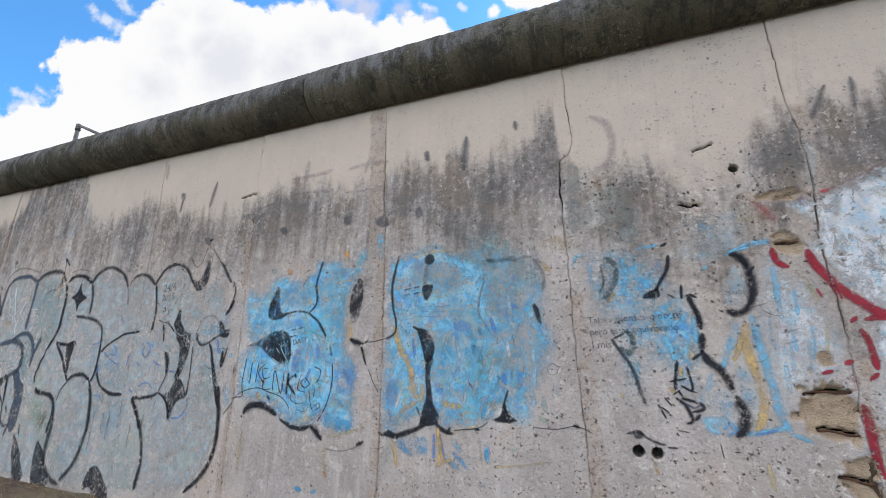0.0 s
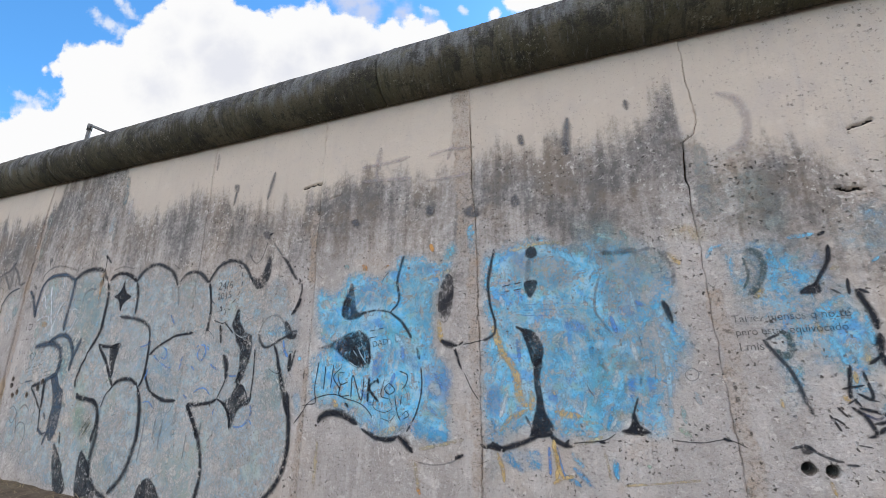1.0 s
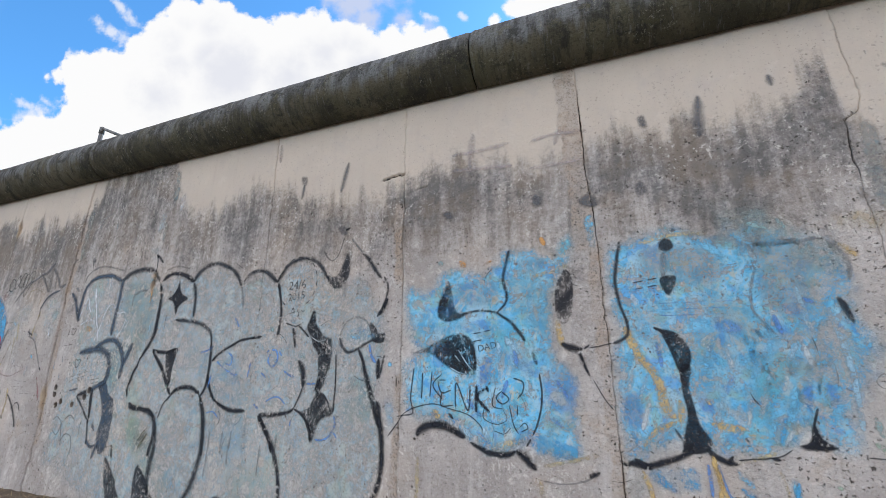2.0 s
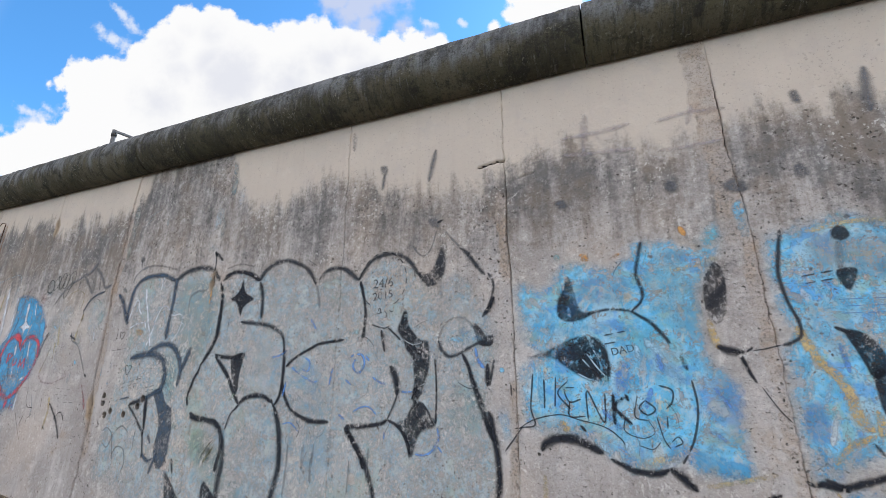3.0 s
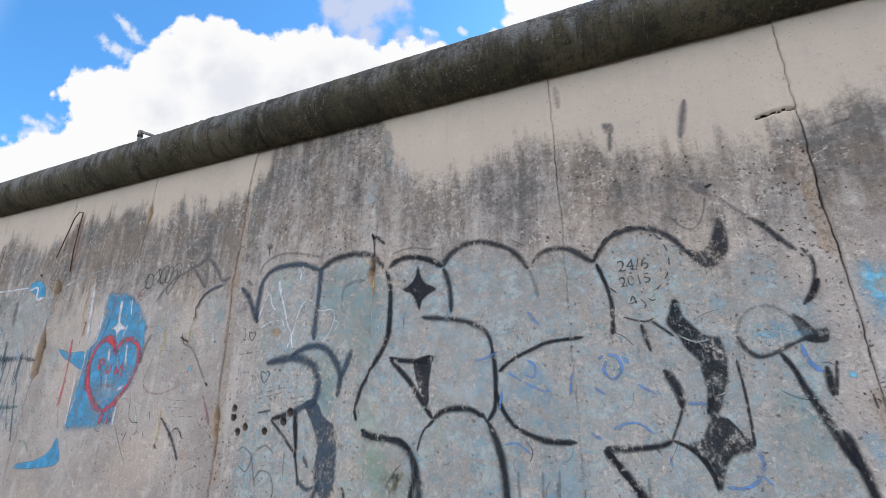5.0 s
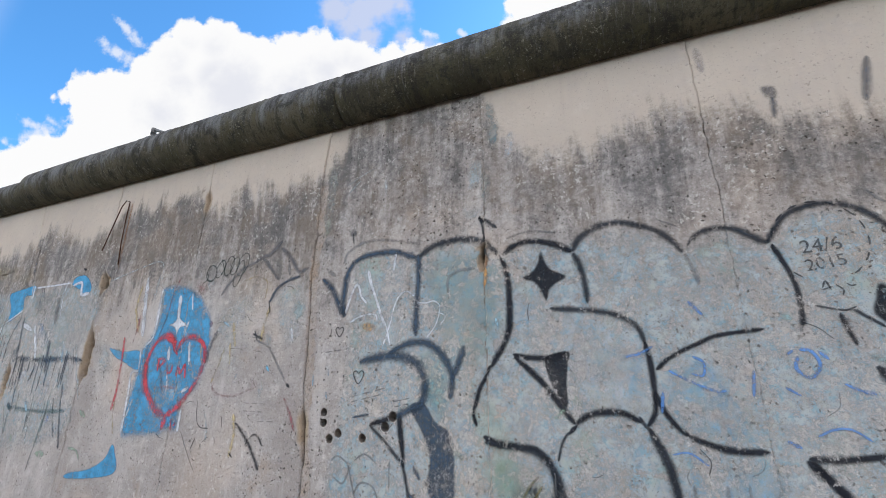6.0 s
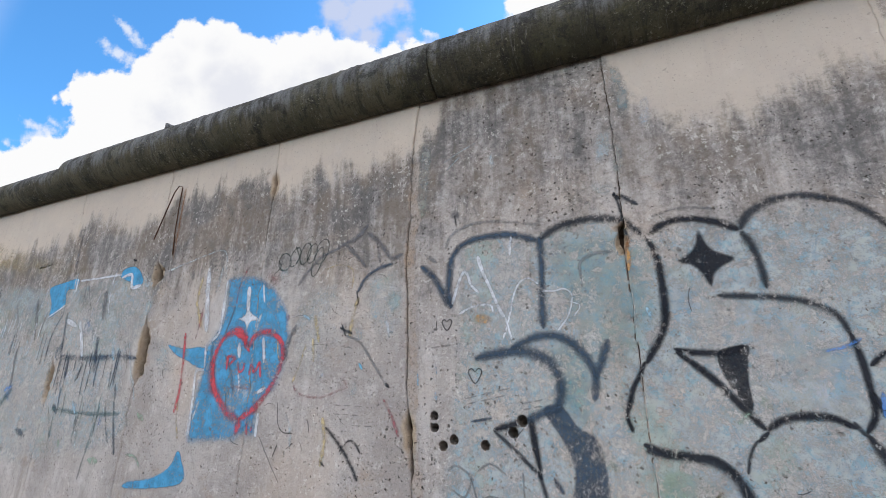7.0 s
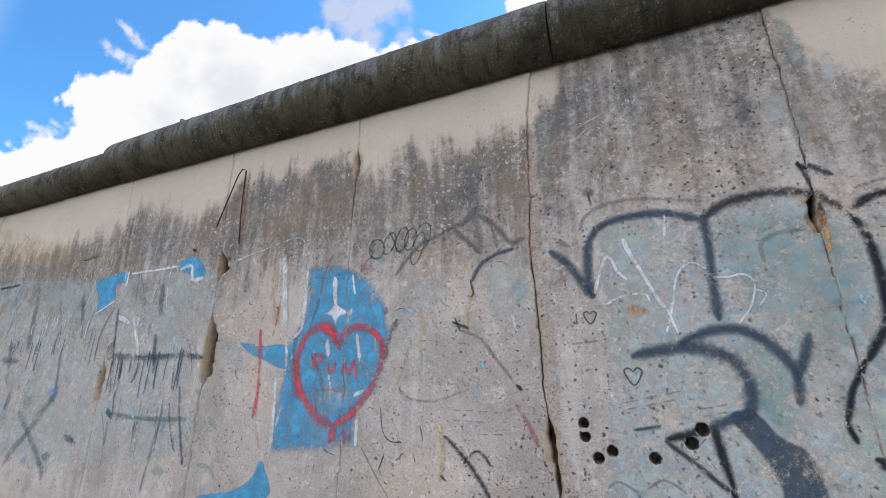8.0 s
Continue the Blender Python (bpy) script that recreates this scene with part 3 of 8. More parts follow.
    thin = n.step(n.math("ADD", n.math("MULTIPLY", broad, 0.5), n.math("MULTIPLY", mid, 0.5)), 0.36, 0.58, 1.0 - 1.3 * wear if ragged < 0.5 else 1.0 - 0.75 * wear, 1.0)
    bare = n.math("SUBTRACT", 1.0, n.math("MULTIPLY", blow_holes(n, where), 0.85))
    if ragged > 1.2:     # gone altogether in places
        bare = n.math("MULTIPLY", bare, n.step(n.noise(shook, 12.0, 6.0, 0.76), 0.41, 0.47, 0.30, 1.0))
    alpha = n.math("MULTIPLY", n.math("MULTIPLY", n.math("MULTIPLY", coat, keep), n.math("MULTIPLY", thin, bare)), cover)
    clear = n.add("ShaderNodeBsdfTransparent")
    both = n.add("ShaderNodeMixShader")
    n.put(both.inputs[0], alpha), n.put(both.inputs[1], clear.outputs[0]), n.put(both.inputs[2], skin.outputs[0])
    n.put(out.inputs[0], both.outputs[0])
    bump(n, skin, n.math("ADD", flake, n.math("MULTIPLY", speck, 0.5)), 0.4, 0.002)
    return mat


PAINTS = dict(pale=(0.53, 0.575, 0.59), white=(0.66, 0.69, 0.74), cream=(0.56, 0.46, 0.26), ochre=(0.58, 0.42, 0.18), orange=(0.62, 0.32, 0.10), sky=(0.185, 0.52, 0.76),
              blue=(0.07, 0.34, 0.60), royal=(0.11, 0.27, 0.62), navy=(0.025, 0.045, 0.12), teal=(0.30, 0.44, 0.45), teal_dark=(0.07, 0.15, 0.16), green=(0.34, 0.46, 0.37),
              moss=(0.20, 0.18, 0.09), slate=(0.045, 0.075, 0.115), black=(0.015, 0.018, 0.026), dark=(0.028, 0.035, 0.046), grey=(0.19, 0.20, 0.21),
              concrete_grey=(0.35, 0.34, 0.325), smoke=(0.14, 0.145, 0.16), violet=(0.42, 0.37, 0.38), crimson=(0.29, 0.018, 0.038), rose=(0.36, 0.12, 0.14),
              red=(0.55, 0.075, 0.095), green_black=(0.05, 0.085, 0.08), chalk=(0.46, 0.52, 0.552), ice=(0.36, 0.56, 0.70))
CONCRETE = concrete()


def dressed(name, dark, light, scale, roughness, relief, metallic=0.0):
    """A plain mottled surface: two tones at a coarse and a fine scale, with relief."""
    mat, n, skin, _ = material(name)
    where = n.add("ShaderNodeTexCoord").outputs["Object"]
    coarse, fine = n.noise(where, scale, 5.0, 0.62), n.noise(where, scale * 9, 4.0, 0.65)
    tone = n.mix(n.step(coarse, 0.35, 0.68), dark, light)
    tone = n.mix(n.step(fine, 0.45, 0.78, 0.0, 0.6), tone, tuple(c * 0.5 for c in dark))
    n.put(skin.inputs["Base Color"], tone)
    n.put(skin.inputs["Roughness"], roughness)
    n.put(skin.inputs["Metallic"], metallic)
    bump(n, skin, n.math("ADD", n.math("MULTIPLY", coarse, 0.5), fine), 0.7, relief)
    return mat


def pipe_skin():
    """Sooty fibre-cement pipe with pale run-off streaks round it and patches of green-black algae."""
    mat, n, skin, _ = material("sooty_pipe")
    where = n.add("ShaderNodeTexCoord").outputs["Object"]
    rings = n.noise(stretched(n, where, 13.0, 3.0, 3.0), 1.0, 6.0, 0.7)
    thin = n.noise(stretched(n, where, 46.0, 8.0, 8.0), 1.0, 5.0, 0.7)
    wide, small = n.noise(where, 2.4, 5.0, 0.6), n.noise(where, 60.0, 5.0, 0.7)
    mid = n.noise(where, 11.0, 6.0, 0.7)
    high = n.add("ShaderNodeSeparateXYZ")
    n.put(high.inputs[0], where)
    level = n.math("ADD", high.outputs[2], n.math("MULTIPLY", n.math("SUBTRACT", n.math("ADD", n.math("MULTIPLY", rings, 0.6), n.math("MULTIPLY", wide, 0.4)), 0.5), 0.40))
    # paler blue-grey upper half: skylight from above put into the colour
    upper_skylight = n.step(level, 3.57, 3.68)
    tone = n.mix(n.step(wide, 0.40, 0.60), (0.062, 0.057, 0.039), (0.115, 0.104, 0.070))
    tone = n.mix(upper_skylight, tone, n.mix(n.step(rings, 0.38, 0.62), (0.072, 0.075, 0.078), (0.175, 0.182, 0.188)))
    tone = n.mix(n.step(n.noise(stretched(n, where, 3.2, 1.6, 1.6), 1.0, 5.0, 0.65), 0.50, 0.62, 0.0, 0.55), tone, (0.095, 0.090, 0.055))
    tone = n.mix(n.step(n.noise(stretched(n, where, 18.0, 3.5, 3.5), 1.0, 5.0, 0.7), 0.52, 0.62, 0.0, 0.6), tone, (0.034, 0.033, 0.029))
    tone = n.mix(n.step(thin, 0.55, 0.72, 0.0, 0.55), tone, (0.20, 0.20, 0.19))
    tone = n.mix(n.step(n.noise(where, 6.5, 6.0, 0.72), 0.52, 0.62, 0.0, 0.75), tone, (0.030, 0.030, 0.026))
    tone = n.mix(n.step(mid, 0.54, 0.68, 0.0, 0.5), tone, (0.105, 0.098, 0.050))
    # flecks of pale lichen in drifts
    fleck = n.math("MULTIPLY", n.step(n.noise(where, 48.0, 4.0, 0.7), 0.56, 0.66), n.step(n.noise(where, 3.6, 4.0, 0.6), 0.48, 0.60))
    tone = n.mix(n.math("MULTIPLY", fleck, 0.8), tone, (0.27, 0.26, 0.20))
    tone = n.mix(n.step(small, 0.50, 0.66, 0.0, 0.5), tone, (0.022, 0.021, 0.019))
    tone = n.mix(n.step(n.noise(where, 140.0, 3.0, 0.7), 0.58, 0.72, 0.0, 0.3), tone, (0.24, 0.235, 0.22))
    n.put(skin.inputs["Base Color"], tone)
    n.put(skin.inputs["Roughness"], 0.92)
    n.put(skin.inputs["Specular IOR Level"], 0.2)
    bump(n, skin, n.math("ADD", n.math("MULTIPLY", small, 1.0), n.math("MULTIPLY", rings, 0.8)), 1.0, 0.014)
    return mat


def soil_skin():
    mat, n, skin, _ = material("trodden_soil")
    where = n.add("ShaderNodeTexCoord").outputs["Object"]
    wide, mid, small = n.noise(where, 0.7, 5.0, 0.6), n.noise(where, 7.0, 6.0, 0.65), n.noise(where, 70.0, 4.0, 0.7)
    straw = n.noise(stretched(n, where, 22.0, 130.0, 60.0), 1.0, 4.0, 0.6)
    tone = n.mix(n.step(mid, 0.35, 0.68), (0.085, 0.063, 0.043), (0.17, 0.132, 0.095))
    tone = n.mix(n.step(wide, 0.5, 0.7, 0.0, 0.6), tone, (0.15, 0.145, 0.085))
    tone = n.mix(n.step(straw, 0.56, 0.70, 0.0, 0.7), tone, (0.30, 0.235, 0.15))
    tone = n.mix(n.step(small, 0.5, 0.75, 0.0, 0.6), tone, (0.05, 0.037, 0.026))
    n.put(skin.inputs["Base Color"], tone)
    n.put(skin.inputs["Roughness"], 0.95)
    bump(n, skin, n.math("ADD", mid, small), 0.9, 0.02)
    return mat


PIPE, SOIL = pipe_skin(), soil_skin()
RUST = dressed("rusted_steel", (0.055, 0.026, 0.015), (0.13, 0.060, 0.028), 40.0, 0.85, 0.002, 0.2)
STEEL = dressed("grey_galvanised_steel", (0.10, 0.105, 0.11), (0.17, 0.175, 0.18), 8.0, 0.55, 0.001, 0.6)
MORTAR_SKIN = dressed("old_mortar", (0.06, 0.043, 0.029), (0.15, 0.11, 0.075), 22.0, 0.95, 0.006)
STRAW = dressed("dry_grass", (0.26, 0.20, 0.11), (0.40, 0.32, 0.19), 30.0, 0.9, 0.001)


# ---- mesh helpers ----
def mesh_object(name, points, quads, mat, parent=None, label="", smooth=True, **layers):
    data = bpy.data.meshes.new(name)
    data.from_pydata(points.tolist() if isinstance(points, np.ndarray) else points, [], quads.tolist() if isinstance(quads, np.ndarray) else quads)
    for key, values in layers.items():
        data.attributes.new(key, "FLOAT", "POINT").data.foreach_set("value", np.asarray(values, np.float32))
    if smooth:
        data.polygons.foreach_set("use_smooth", [True] * len(data.polygons))
    data.materials.append(mat)
    ob = new(name, data)
    ob.parent = parent
    return tagged(ob, label)


def part(name, bm, mat, parent, label=""):
    data = bpy.data.meshes.new(name)
    bm.to_mesh(data)
    bm.free()
    data.polygons.foreach_set("use_smooth", [True] * len(data.polygons))
    data.materials.append(mat)
    ob = new(name, data)
    ob.parent = parent
    return tagged(ob, label)


def grid_quads(rows, columns):
    a = np.arange(rows * columns).reshape(rows, columns)
    return np.stack([a[:-1, :-1], a[:-1, 1:], a[1:, 1:], a[1:, :-1]], -1).reshape(-1, 4)


def rod(points, radius, sides=8, ribs=0.0):
    """A bent round bar through the points."""
    bm = bmesh.new()
    loops = []
    for k, p in enumerate(points):
        p = Vector(p)
        ahead = (Vector(points[min(k + 1, len(points) - 1)]) - Vector(points[max(k - 1, 0)])).normalized()
        side = ahead.orthogonal().normalized()
        other = ahead.cross(side)
        r = radius * (1 + ribs * (k % 2))
        loops.append([bm.verts.new(p + r * (math.cos(2 * math.pi * s / sides) * side + math.sin(2 * math.pi * s / sides) * other)) for s in range(sides)])
    for a, b in zip(loops, loops[1:]):
        for s in range(sides):
            bm.faces.new((a[s], a[(s + 1) % sides], b[(s + 1) % sides], b[s]))
    bm.faces.new(loops[0][::-1]), bm.faces.new(loops[-1])
    bmesh.ops.recalc_face_normals(bm, faces=bm.faces)
    return bm


# ---- ground ----
def ground_height(x, y):
    bank = 0.60 * ramp(np.asarray(y, float), -2.3, -0.12)
    near = ramp(np.abs(y), 14, 5)
    return bank + near * (0.07 * (rough(x * 1.2, y * 1.2, 61) - 0.5) + 0.03 * (rough(x * 7, y * 7, 62) - 0.5)) + 0.012


def make_ground():
    xs = np.unique(np.r_[-900, -400, -150, -70, -40, np.arange(-24, 10, 0.09), 18, 40, 90, 250, 900])
    ys = np.unique(np.r_[-900, -300, -100, -40, -20, np.arange(-10, -3, 0.35), np.arange(-3, 0.3, 0.07), 1, 3, 8, 20, 60, 200, 900])
    x, y = np.meshgrid(xs, ys)
    points = np.stack([x, y, ground_height(x, y)], -1).reshape(-1, 3)
    tagged(mesh_object("ground", points, grid_quads(len(ys), len(xs)), SOIL), "bare brown soil with dry straw, banked up against the wall", "ground", kind="structure")


make_ground()


# ---- the wall: slabs, the pipe on top ----
def drilled(x, z, r, first):
    """Rings of a hole drilled into the wall: a chipped collar, the bore and its end."""
    turn = np.linspace(0, 2 * math.pi, 24, endpoint=False)
    wob = 1 + 0.10 * (rough(np.cos(turn) * 2 + 9 * x, np.sin(turn) * 2 + z, 55) - 0.5)
    out = []
    for size, deep in ((1.56, -0.0012), (1.30, -0.0016), (1.06, -0.0004), (0.98, 0.012), (0.92, 0.13), (0.05, 0.134)):
        px, pz = x + size * r * wob * np.cos(turn), z + size * r * wob * np.sin(turn)
        out.append(np.stack([px, face(px, pz) + deep, pz], -1))
    a = first + np.arange(6 * 24).reshape(6, 24)
    b = np.roll(a, -1, 1)
    return np.concatenate(out), np.stack([a[:-1], b[:-1], b[1:], a[1:]], -1).reshape(-1, 4).tolist()


def wall_slab(k):
    """The slab between joints k and k + 1: a weathered face, sides into the joints, and a flat back."""
    near = JOINTS[k][0][0] > -8.5 and JOINTS[k + 1][0][0] < 2.4
    step = 0.0082 if near else 0.014
    columns, rows = int(1.2 / step), int((TOP - FOOT) / step)
    z = np.linspace(FOOT, TOP, rows)
    (left, gap_l), (right, gap_r) = joint_at(k, z), joint_at(k + 1, z)
    u = np.linspace(0, 1, columns)
    x = (left + gap_l)[:, None] * (1 - u) + (right - gap_r)[:, None] * u
    zz = np.repeat(z[:, None], columns, 1)
    inside = x + (0.5 - u) * 2e-4
    front = np.stack([x, face(inside, zz), zz], -1)
    layers = coats(inside, zz)
    quads = grid_quads(rows, columns)
    flat = front.reshape(-1, 3)
    middle = flat[quads].mean(1)
    for hx, hz, r in HOLES:
        quads = quads[np.hypot(middle[:, 0] - hx, middle[:, 2] - hz) > 1.2 * r]
        middle = flat[quads].mean(1)
    for wide, deep, bends in CRACKS:
        if wide > 0.011 and not away(x, bends[0][0], 0.3):
            quads = quads[crack_gap(middle[:, 0], middle[:, 2], bends) > 0.28 * wide]
            middle = flat[quads].mean(1)
    quads = [quads]
    count = rows * columns
    index = np.arange(count).reshape(rows, columns)
    back_l = np.stack([front[:, 0, 0], np.full(rows, 0.15), z], -1)
    back_r = np.stack([front[:, -1, 0], np.full(rows, 0.15), z], -1)
    l, r = count + np.arange(rows), count + rows + np.arange(rows)
    quads.append(np.stack([l[:-1], index[:-1, 0], index[1:, 0], l[1:]], -1))
    quads.append(np.stack([index[:-1, -1], r[:-1], r[1:], index[1:, -1]], -1))
    quads.append(np.stack([r[:-1], l[:-1], l[1:], r[1:]], -1))
    quads = np.concatenate(quads).tolist()
    quads.append([*index[-1, :].tolist(), int(r[-1]), int(l[-1])])
    points = np.concatenate([front.reshape(-1, 3), back_l, back_r])
    for hx, hz, r in HOLES:
        if left.mean() < hx < right.mean():
            bore, rings = drilled(hx, hz, r, len(points))
            points = np.concatenate([points, bore])
            quads += rings
    tails = list(coats(points[count:, 0], points[count:, 2]))
    deep_shade = points[count:, 1] > 0.016     # shade in the bores and slab sides, put into the colour
    tails = [np.where(deep_shade, 4.0 if i == 1 else 0.0, tail) for i, tail in enumerate(tails)]
    named = {key: np.r_[v.ravel(), tail] for key, v, tail in zip(("clean", "grime_and_shade", "lime", "stone", "rust"), layers, tails)}
    ob = mesh_object("wall_slab", points, quads, CONCRETE, **named)
    return tagged(ob, "tall weathered grey concrete wall slab, cream at its top and painted over below", "wall slab", "concrete wall slabs")


for k in range(len(JOINTS) - 1):
    wall_slab(k)


def mortar_joint(k):
    """Old mortar deep in the joint between two slabs."""
    z = np.linspace(FOOT, 3.5, 90)
    at, half = joint_at(k, z)
    a = np.linspace(-1, 1, 7)
    x = at[:, None] + a * (half + 0.03)[:, None]
    y = 0.016 + np.minimum(5.0 * half, 0.10)[:, None] + 0.012 * rough(x * 30, z[:, None] * 30 + 0 * x, 91)
    points = np.stack([x, y, z[:, None] + 0 * x], -1).reshape(-1, 3)
    solid = np.concatenate([points, points + (0, 0.05, 0)])
    quads = grid_quads(90, 7)
    ob = mesh_object("mortar_joint", solid, np.concatenate([quads, quads[:, ::-1] + len(points)]), MORTAR_SKIN)
    return tagged(ob, "crumbling brown mortar deep in a wall joint", "mortar joint", kind="structure")


for k in range(1, len(JOINTS) - 1):
    mortar_joint(k)


def coping_pipe(start, end, height, radius, sag=0.0):
    """A slit pipe laid over the top of the wall, a little rough, with a broken lip."""
    columns, turns = int((end - start) / 0.02), 56
    x = np.linspace(start, end, columns)[:, None]
    slit, back = 0.10, 0.90
    a = np.linspace(slit, 2 * math.pi - back, turns)[None, :]     # from the lower lip round the front over the top
    crust = np.exp(-((a - 2.65) / 0.42) ** 2)     # lichen and crumbled cement along the upper front
    lump = 0.004 * (rough(x * 3, a * 2, 71) - 0.5) + 0.006 * (rough(x * 18, a * 9, 72) - 0.5) + 0.003 * (rough(x * 45, a * 14, 73, 2) - 0.5)
    lump = lump + 0.030 * crust * np.clip(rough(x * 38, a * 8, 74, 2) - 0.56, 0, 1) * ramp(rough(x * 1.1, 0 * a, 75), 0.30, 0.62)
    worn = 0.004 * np.exp(-np.minimum(x - start, end - x) / 0.012)
    outer = radius + lump - worn
    mid = height - sag * np.sin(np.pi * (x - start) / (end - start))
    shells = []
    for r in (outer, outer * 0 + radius - 0.028):
        shells.append(np.stack([x + 0 * a, -np.sin(a) * r, mid - np.cos(a) * r], -1).reshape(-1, 3))
    n = columns * turns
    o = np.arange(n).reshape(columns, turns)
    quads = np.concatenate([grid_quads(columns, turns), grid_quads(columns, turns)[:, ::-1] + n,
                            np.stack([o[:-1, 0], o[1:, 0], o[1:, 0] + n, o[:-1, 0] + n], -1), np.stack([o[1:, -1], o[:-1, -1], o[:-1, -1] + n, o[1:, -1] + n], -1),
                            np.stack([o[0, 1:], o[0, :-1], o[0, :-1] + n, o[0, 1:] + n], -1), np.stack([o[-1, :-1], o[-1, 1:], o[-1, 1:] + n, o[-1, :-1] + n], -1)])
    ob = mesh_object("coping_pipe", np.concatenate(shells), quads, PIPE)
    return tagged(ob, "round soot-blackened cement pipe lying along the wall's top", "coping pipe", "coping pipes")


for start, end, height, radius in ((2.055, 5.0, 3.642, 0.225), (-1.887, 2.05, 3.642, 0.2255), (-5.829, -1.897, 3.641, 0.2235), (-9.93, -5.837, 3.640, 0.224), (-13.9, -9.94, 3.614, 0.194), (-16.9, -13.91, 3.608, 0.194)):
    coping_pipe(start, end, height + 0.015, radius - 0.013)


# ---- steel in and behind the wall ----
def rebar(points):
    ob = part("rebar", rod(points, 0.0048, 7), RUST, None)
    return tagged(ob, "thin rusty steel bar sticking out of the concrete", "reinforcing bar", "bare reinforcing bars")


def along(x0, z0, x1, z1, out):
    """Points of a bar that bows across a break in the wall, out metres before the general face."""
    return [(x0 + (x1 - x0) * s, -out + 0.004 * math.sin(9 * s + x0), z0 + (z1 - z0) * s + 0.004 * math.sin(6 * s)) for s in [i / 8 for i in range(9)]]


rebar([(-8.276, 0.02, 3.262), (-8.277, -0.035, 3.255), (-8.30, -0.05, 3.19), (-8.375, -0.045, 3.0), (-8.464, -0.035, 2.79)])
rebar([(-8.272, -0.006, 3.25), (-8.262, -0.012, 3.1), (-8.248, -0.012, 2.85), (-8.231, -0.004, 2.64)])
rebar(along(0.915, 1.548, 1.085, 1.562, -0.014))
rebar(along(0.945, 1.397, 1.085, 1.388, -0.014))
rebar(along(0.985, 1.220, 1.105, 1.203, -0.014))
rebar(along(0.915, 2.224, 1.000, 2.231, -0.012))


def lamp_mast(x, y, height):
    base = new("lamp_mast")
    base.location = (x, y, 0)
    part("pole", rod([(0, 0, 0), (0, 0, 3), (0.02, 0, 8), (0.06, 0, height)], 0.075, 12), STEEL, base)
    part("arm", rod([(0.06, 0, height), (0.35, 0, height - 0.12), (2.6, 0, height - 1.15)], 0.055, 10), STEEL, base)
    part("collar", rod([(0.055, 0, height - 0.22), (0.06, 0, height + 0.04)], 0.095, 12), STEEL, base)
    return tagged(base, "grey steel mast with a slanting arm, behind the wall", "mast")


lamp_mast(-19.95, 6.66, 10.86)


# ---- paint on the wall ----
WORN = {}


def paint(colour, cover, wear, fuzz, ragged=1.0):
    key = (colour, round(cover, 2), round(wear, 2), fuzz, ragged)
    if key not in WORN:
        WORN[key] = spray(colour, PAINTS[colour], cover, wear, fuzz, ragged)
    return WORN[key]


LAYER = dict(patch=0, line=0)
# cover, wear and softness of the lines of each colour
HABIT = dict(pale=(0.6, 0.3, 0.85), black=(0.97, 0.25, 0.85), dark=(0.88, 0.25, 0.95), slate=(0.90, 0.19, 0.95), grey=(0.62, 0.30, 0.85), smoke=(0.70, 0.15, 1.0), violet=(0.45, 0.25, 0.9),
             white=(0.86, 0.26, 0.6), cream=(0.75, 0.42, 0.7), ochre=(0.88, 0.34, 0.7), royal=(0.86, 0.30, 0.7), rose=(0.66, 0.42, 0.8), crimson=(0.96, 0.20, 0.55),
             red=(0.93, 0.30, 0.8), sky=(0.85, 0.34, 0.75), teal_dark=(0.62, 0.36, 0.8))


def lift(kind="line"):
    """Each coat lies a hair over the last one, and lines over patches."""
    LAYER[kind] += 1
    return (0.0018 if kind == "patch" else 0.0034) + 0.000004 * LAYER[kind]


def keep_off_gaps(points, quads):
    centre = points[quads].mean(1)
    edge, _ = clear_of_joint(centre[:, 0], centre[:, 2])
    whole = edge > 0.0
    for hx, hz, r in HOLES:
        whole &= np.hypot(centre[:, 0] - hx, centre[:, 2] - hz) > 1.02 * r
    for sx, sz, wide, tall, deep in SPALLS:     # nothing is left where the face has broken away
        if not away(centre[:, 0], sx, 0.3):
            r = np.hypot((centre[:, 0] - sx) / wide, (centre[:, 2] - sz) / tall) + 1.2 * (rough(centre[:, 0] * 11, centre[:, 2] * 11, 50) - 0.5) + 0.7 * (rough(centre[:, 0] * 32, centre[:, 2] * 32, 52) - 0.5)
            whole &= r > 0.96
    for wide, deep, bends in CRACKS:
        if wide > 0.011 and not away(centre[:, 0], bends[0][0], 0.3):
            whole &= crack_gap(centre[:, 0], centre[:, 2], bends) > 0.35 * wide
    return quads[whole]


def smooth_path(bends, step=0.009, closed=False):
    p = np.array(bends, float)
    ext = np.vstack([p[-1], p, p[0], p[1]]) if closed else np.vstack([2 * p[0] - p[1], p, 2 * p[-1] - p[-2]])
    out = []
    for a, b, c, d in zip(ext, ext[1:], ext[2:], ext[3:]):
        for s in np.linspace(0, 1, max(2, int(np.hypot(*(c - b)) / step) + 1), endpoint=False):
            out.append(0.5 * (2 * b + (c - a) * s + (2 * a - 5 * b + 4 * c - d) * s * s + (3 * b - a - 3 * c + d) * s ** 3))
    if not closed:
        out.append(p[-1])
    return np.array(out)


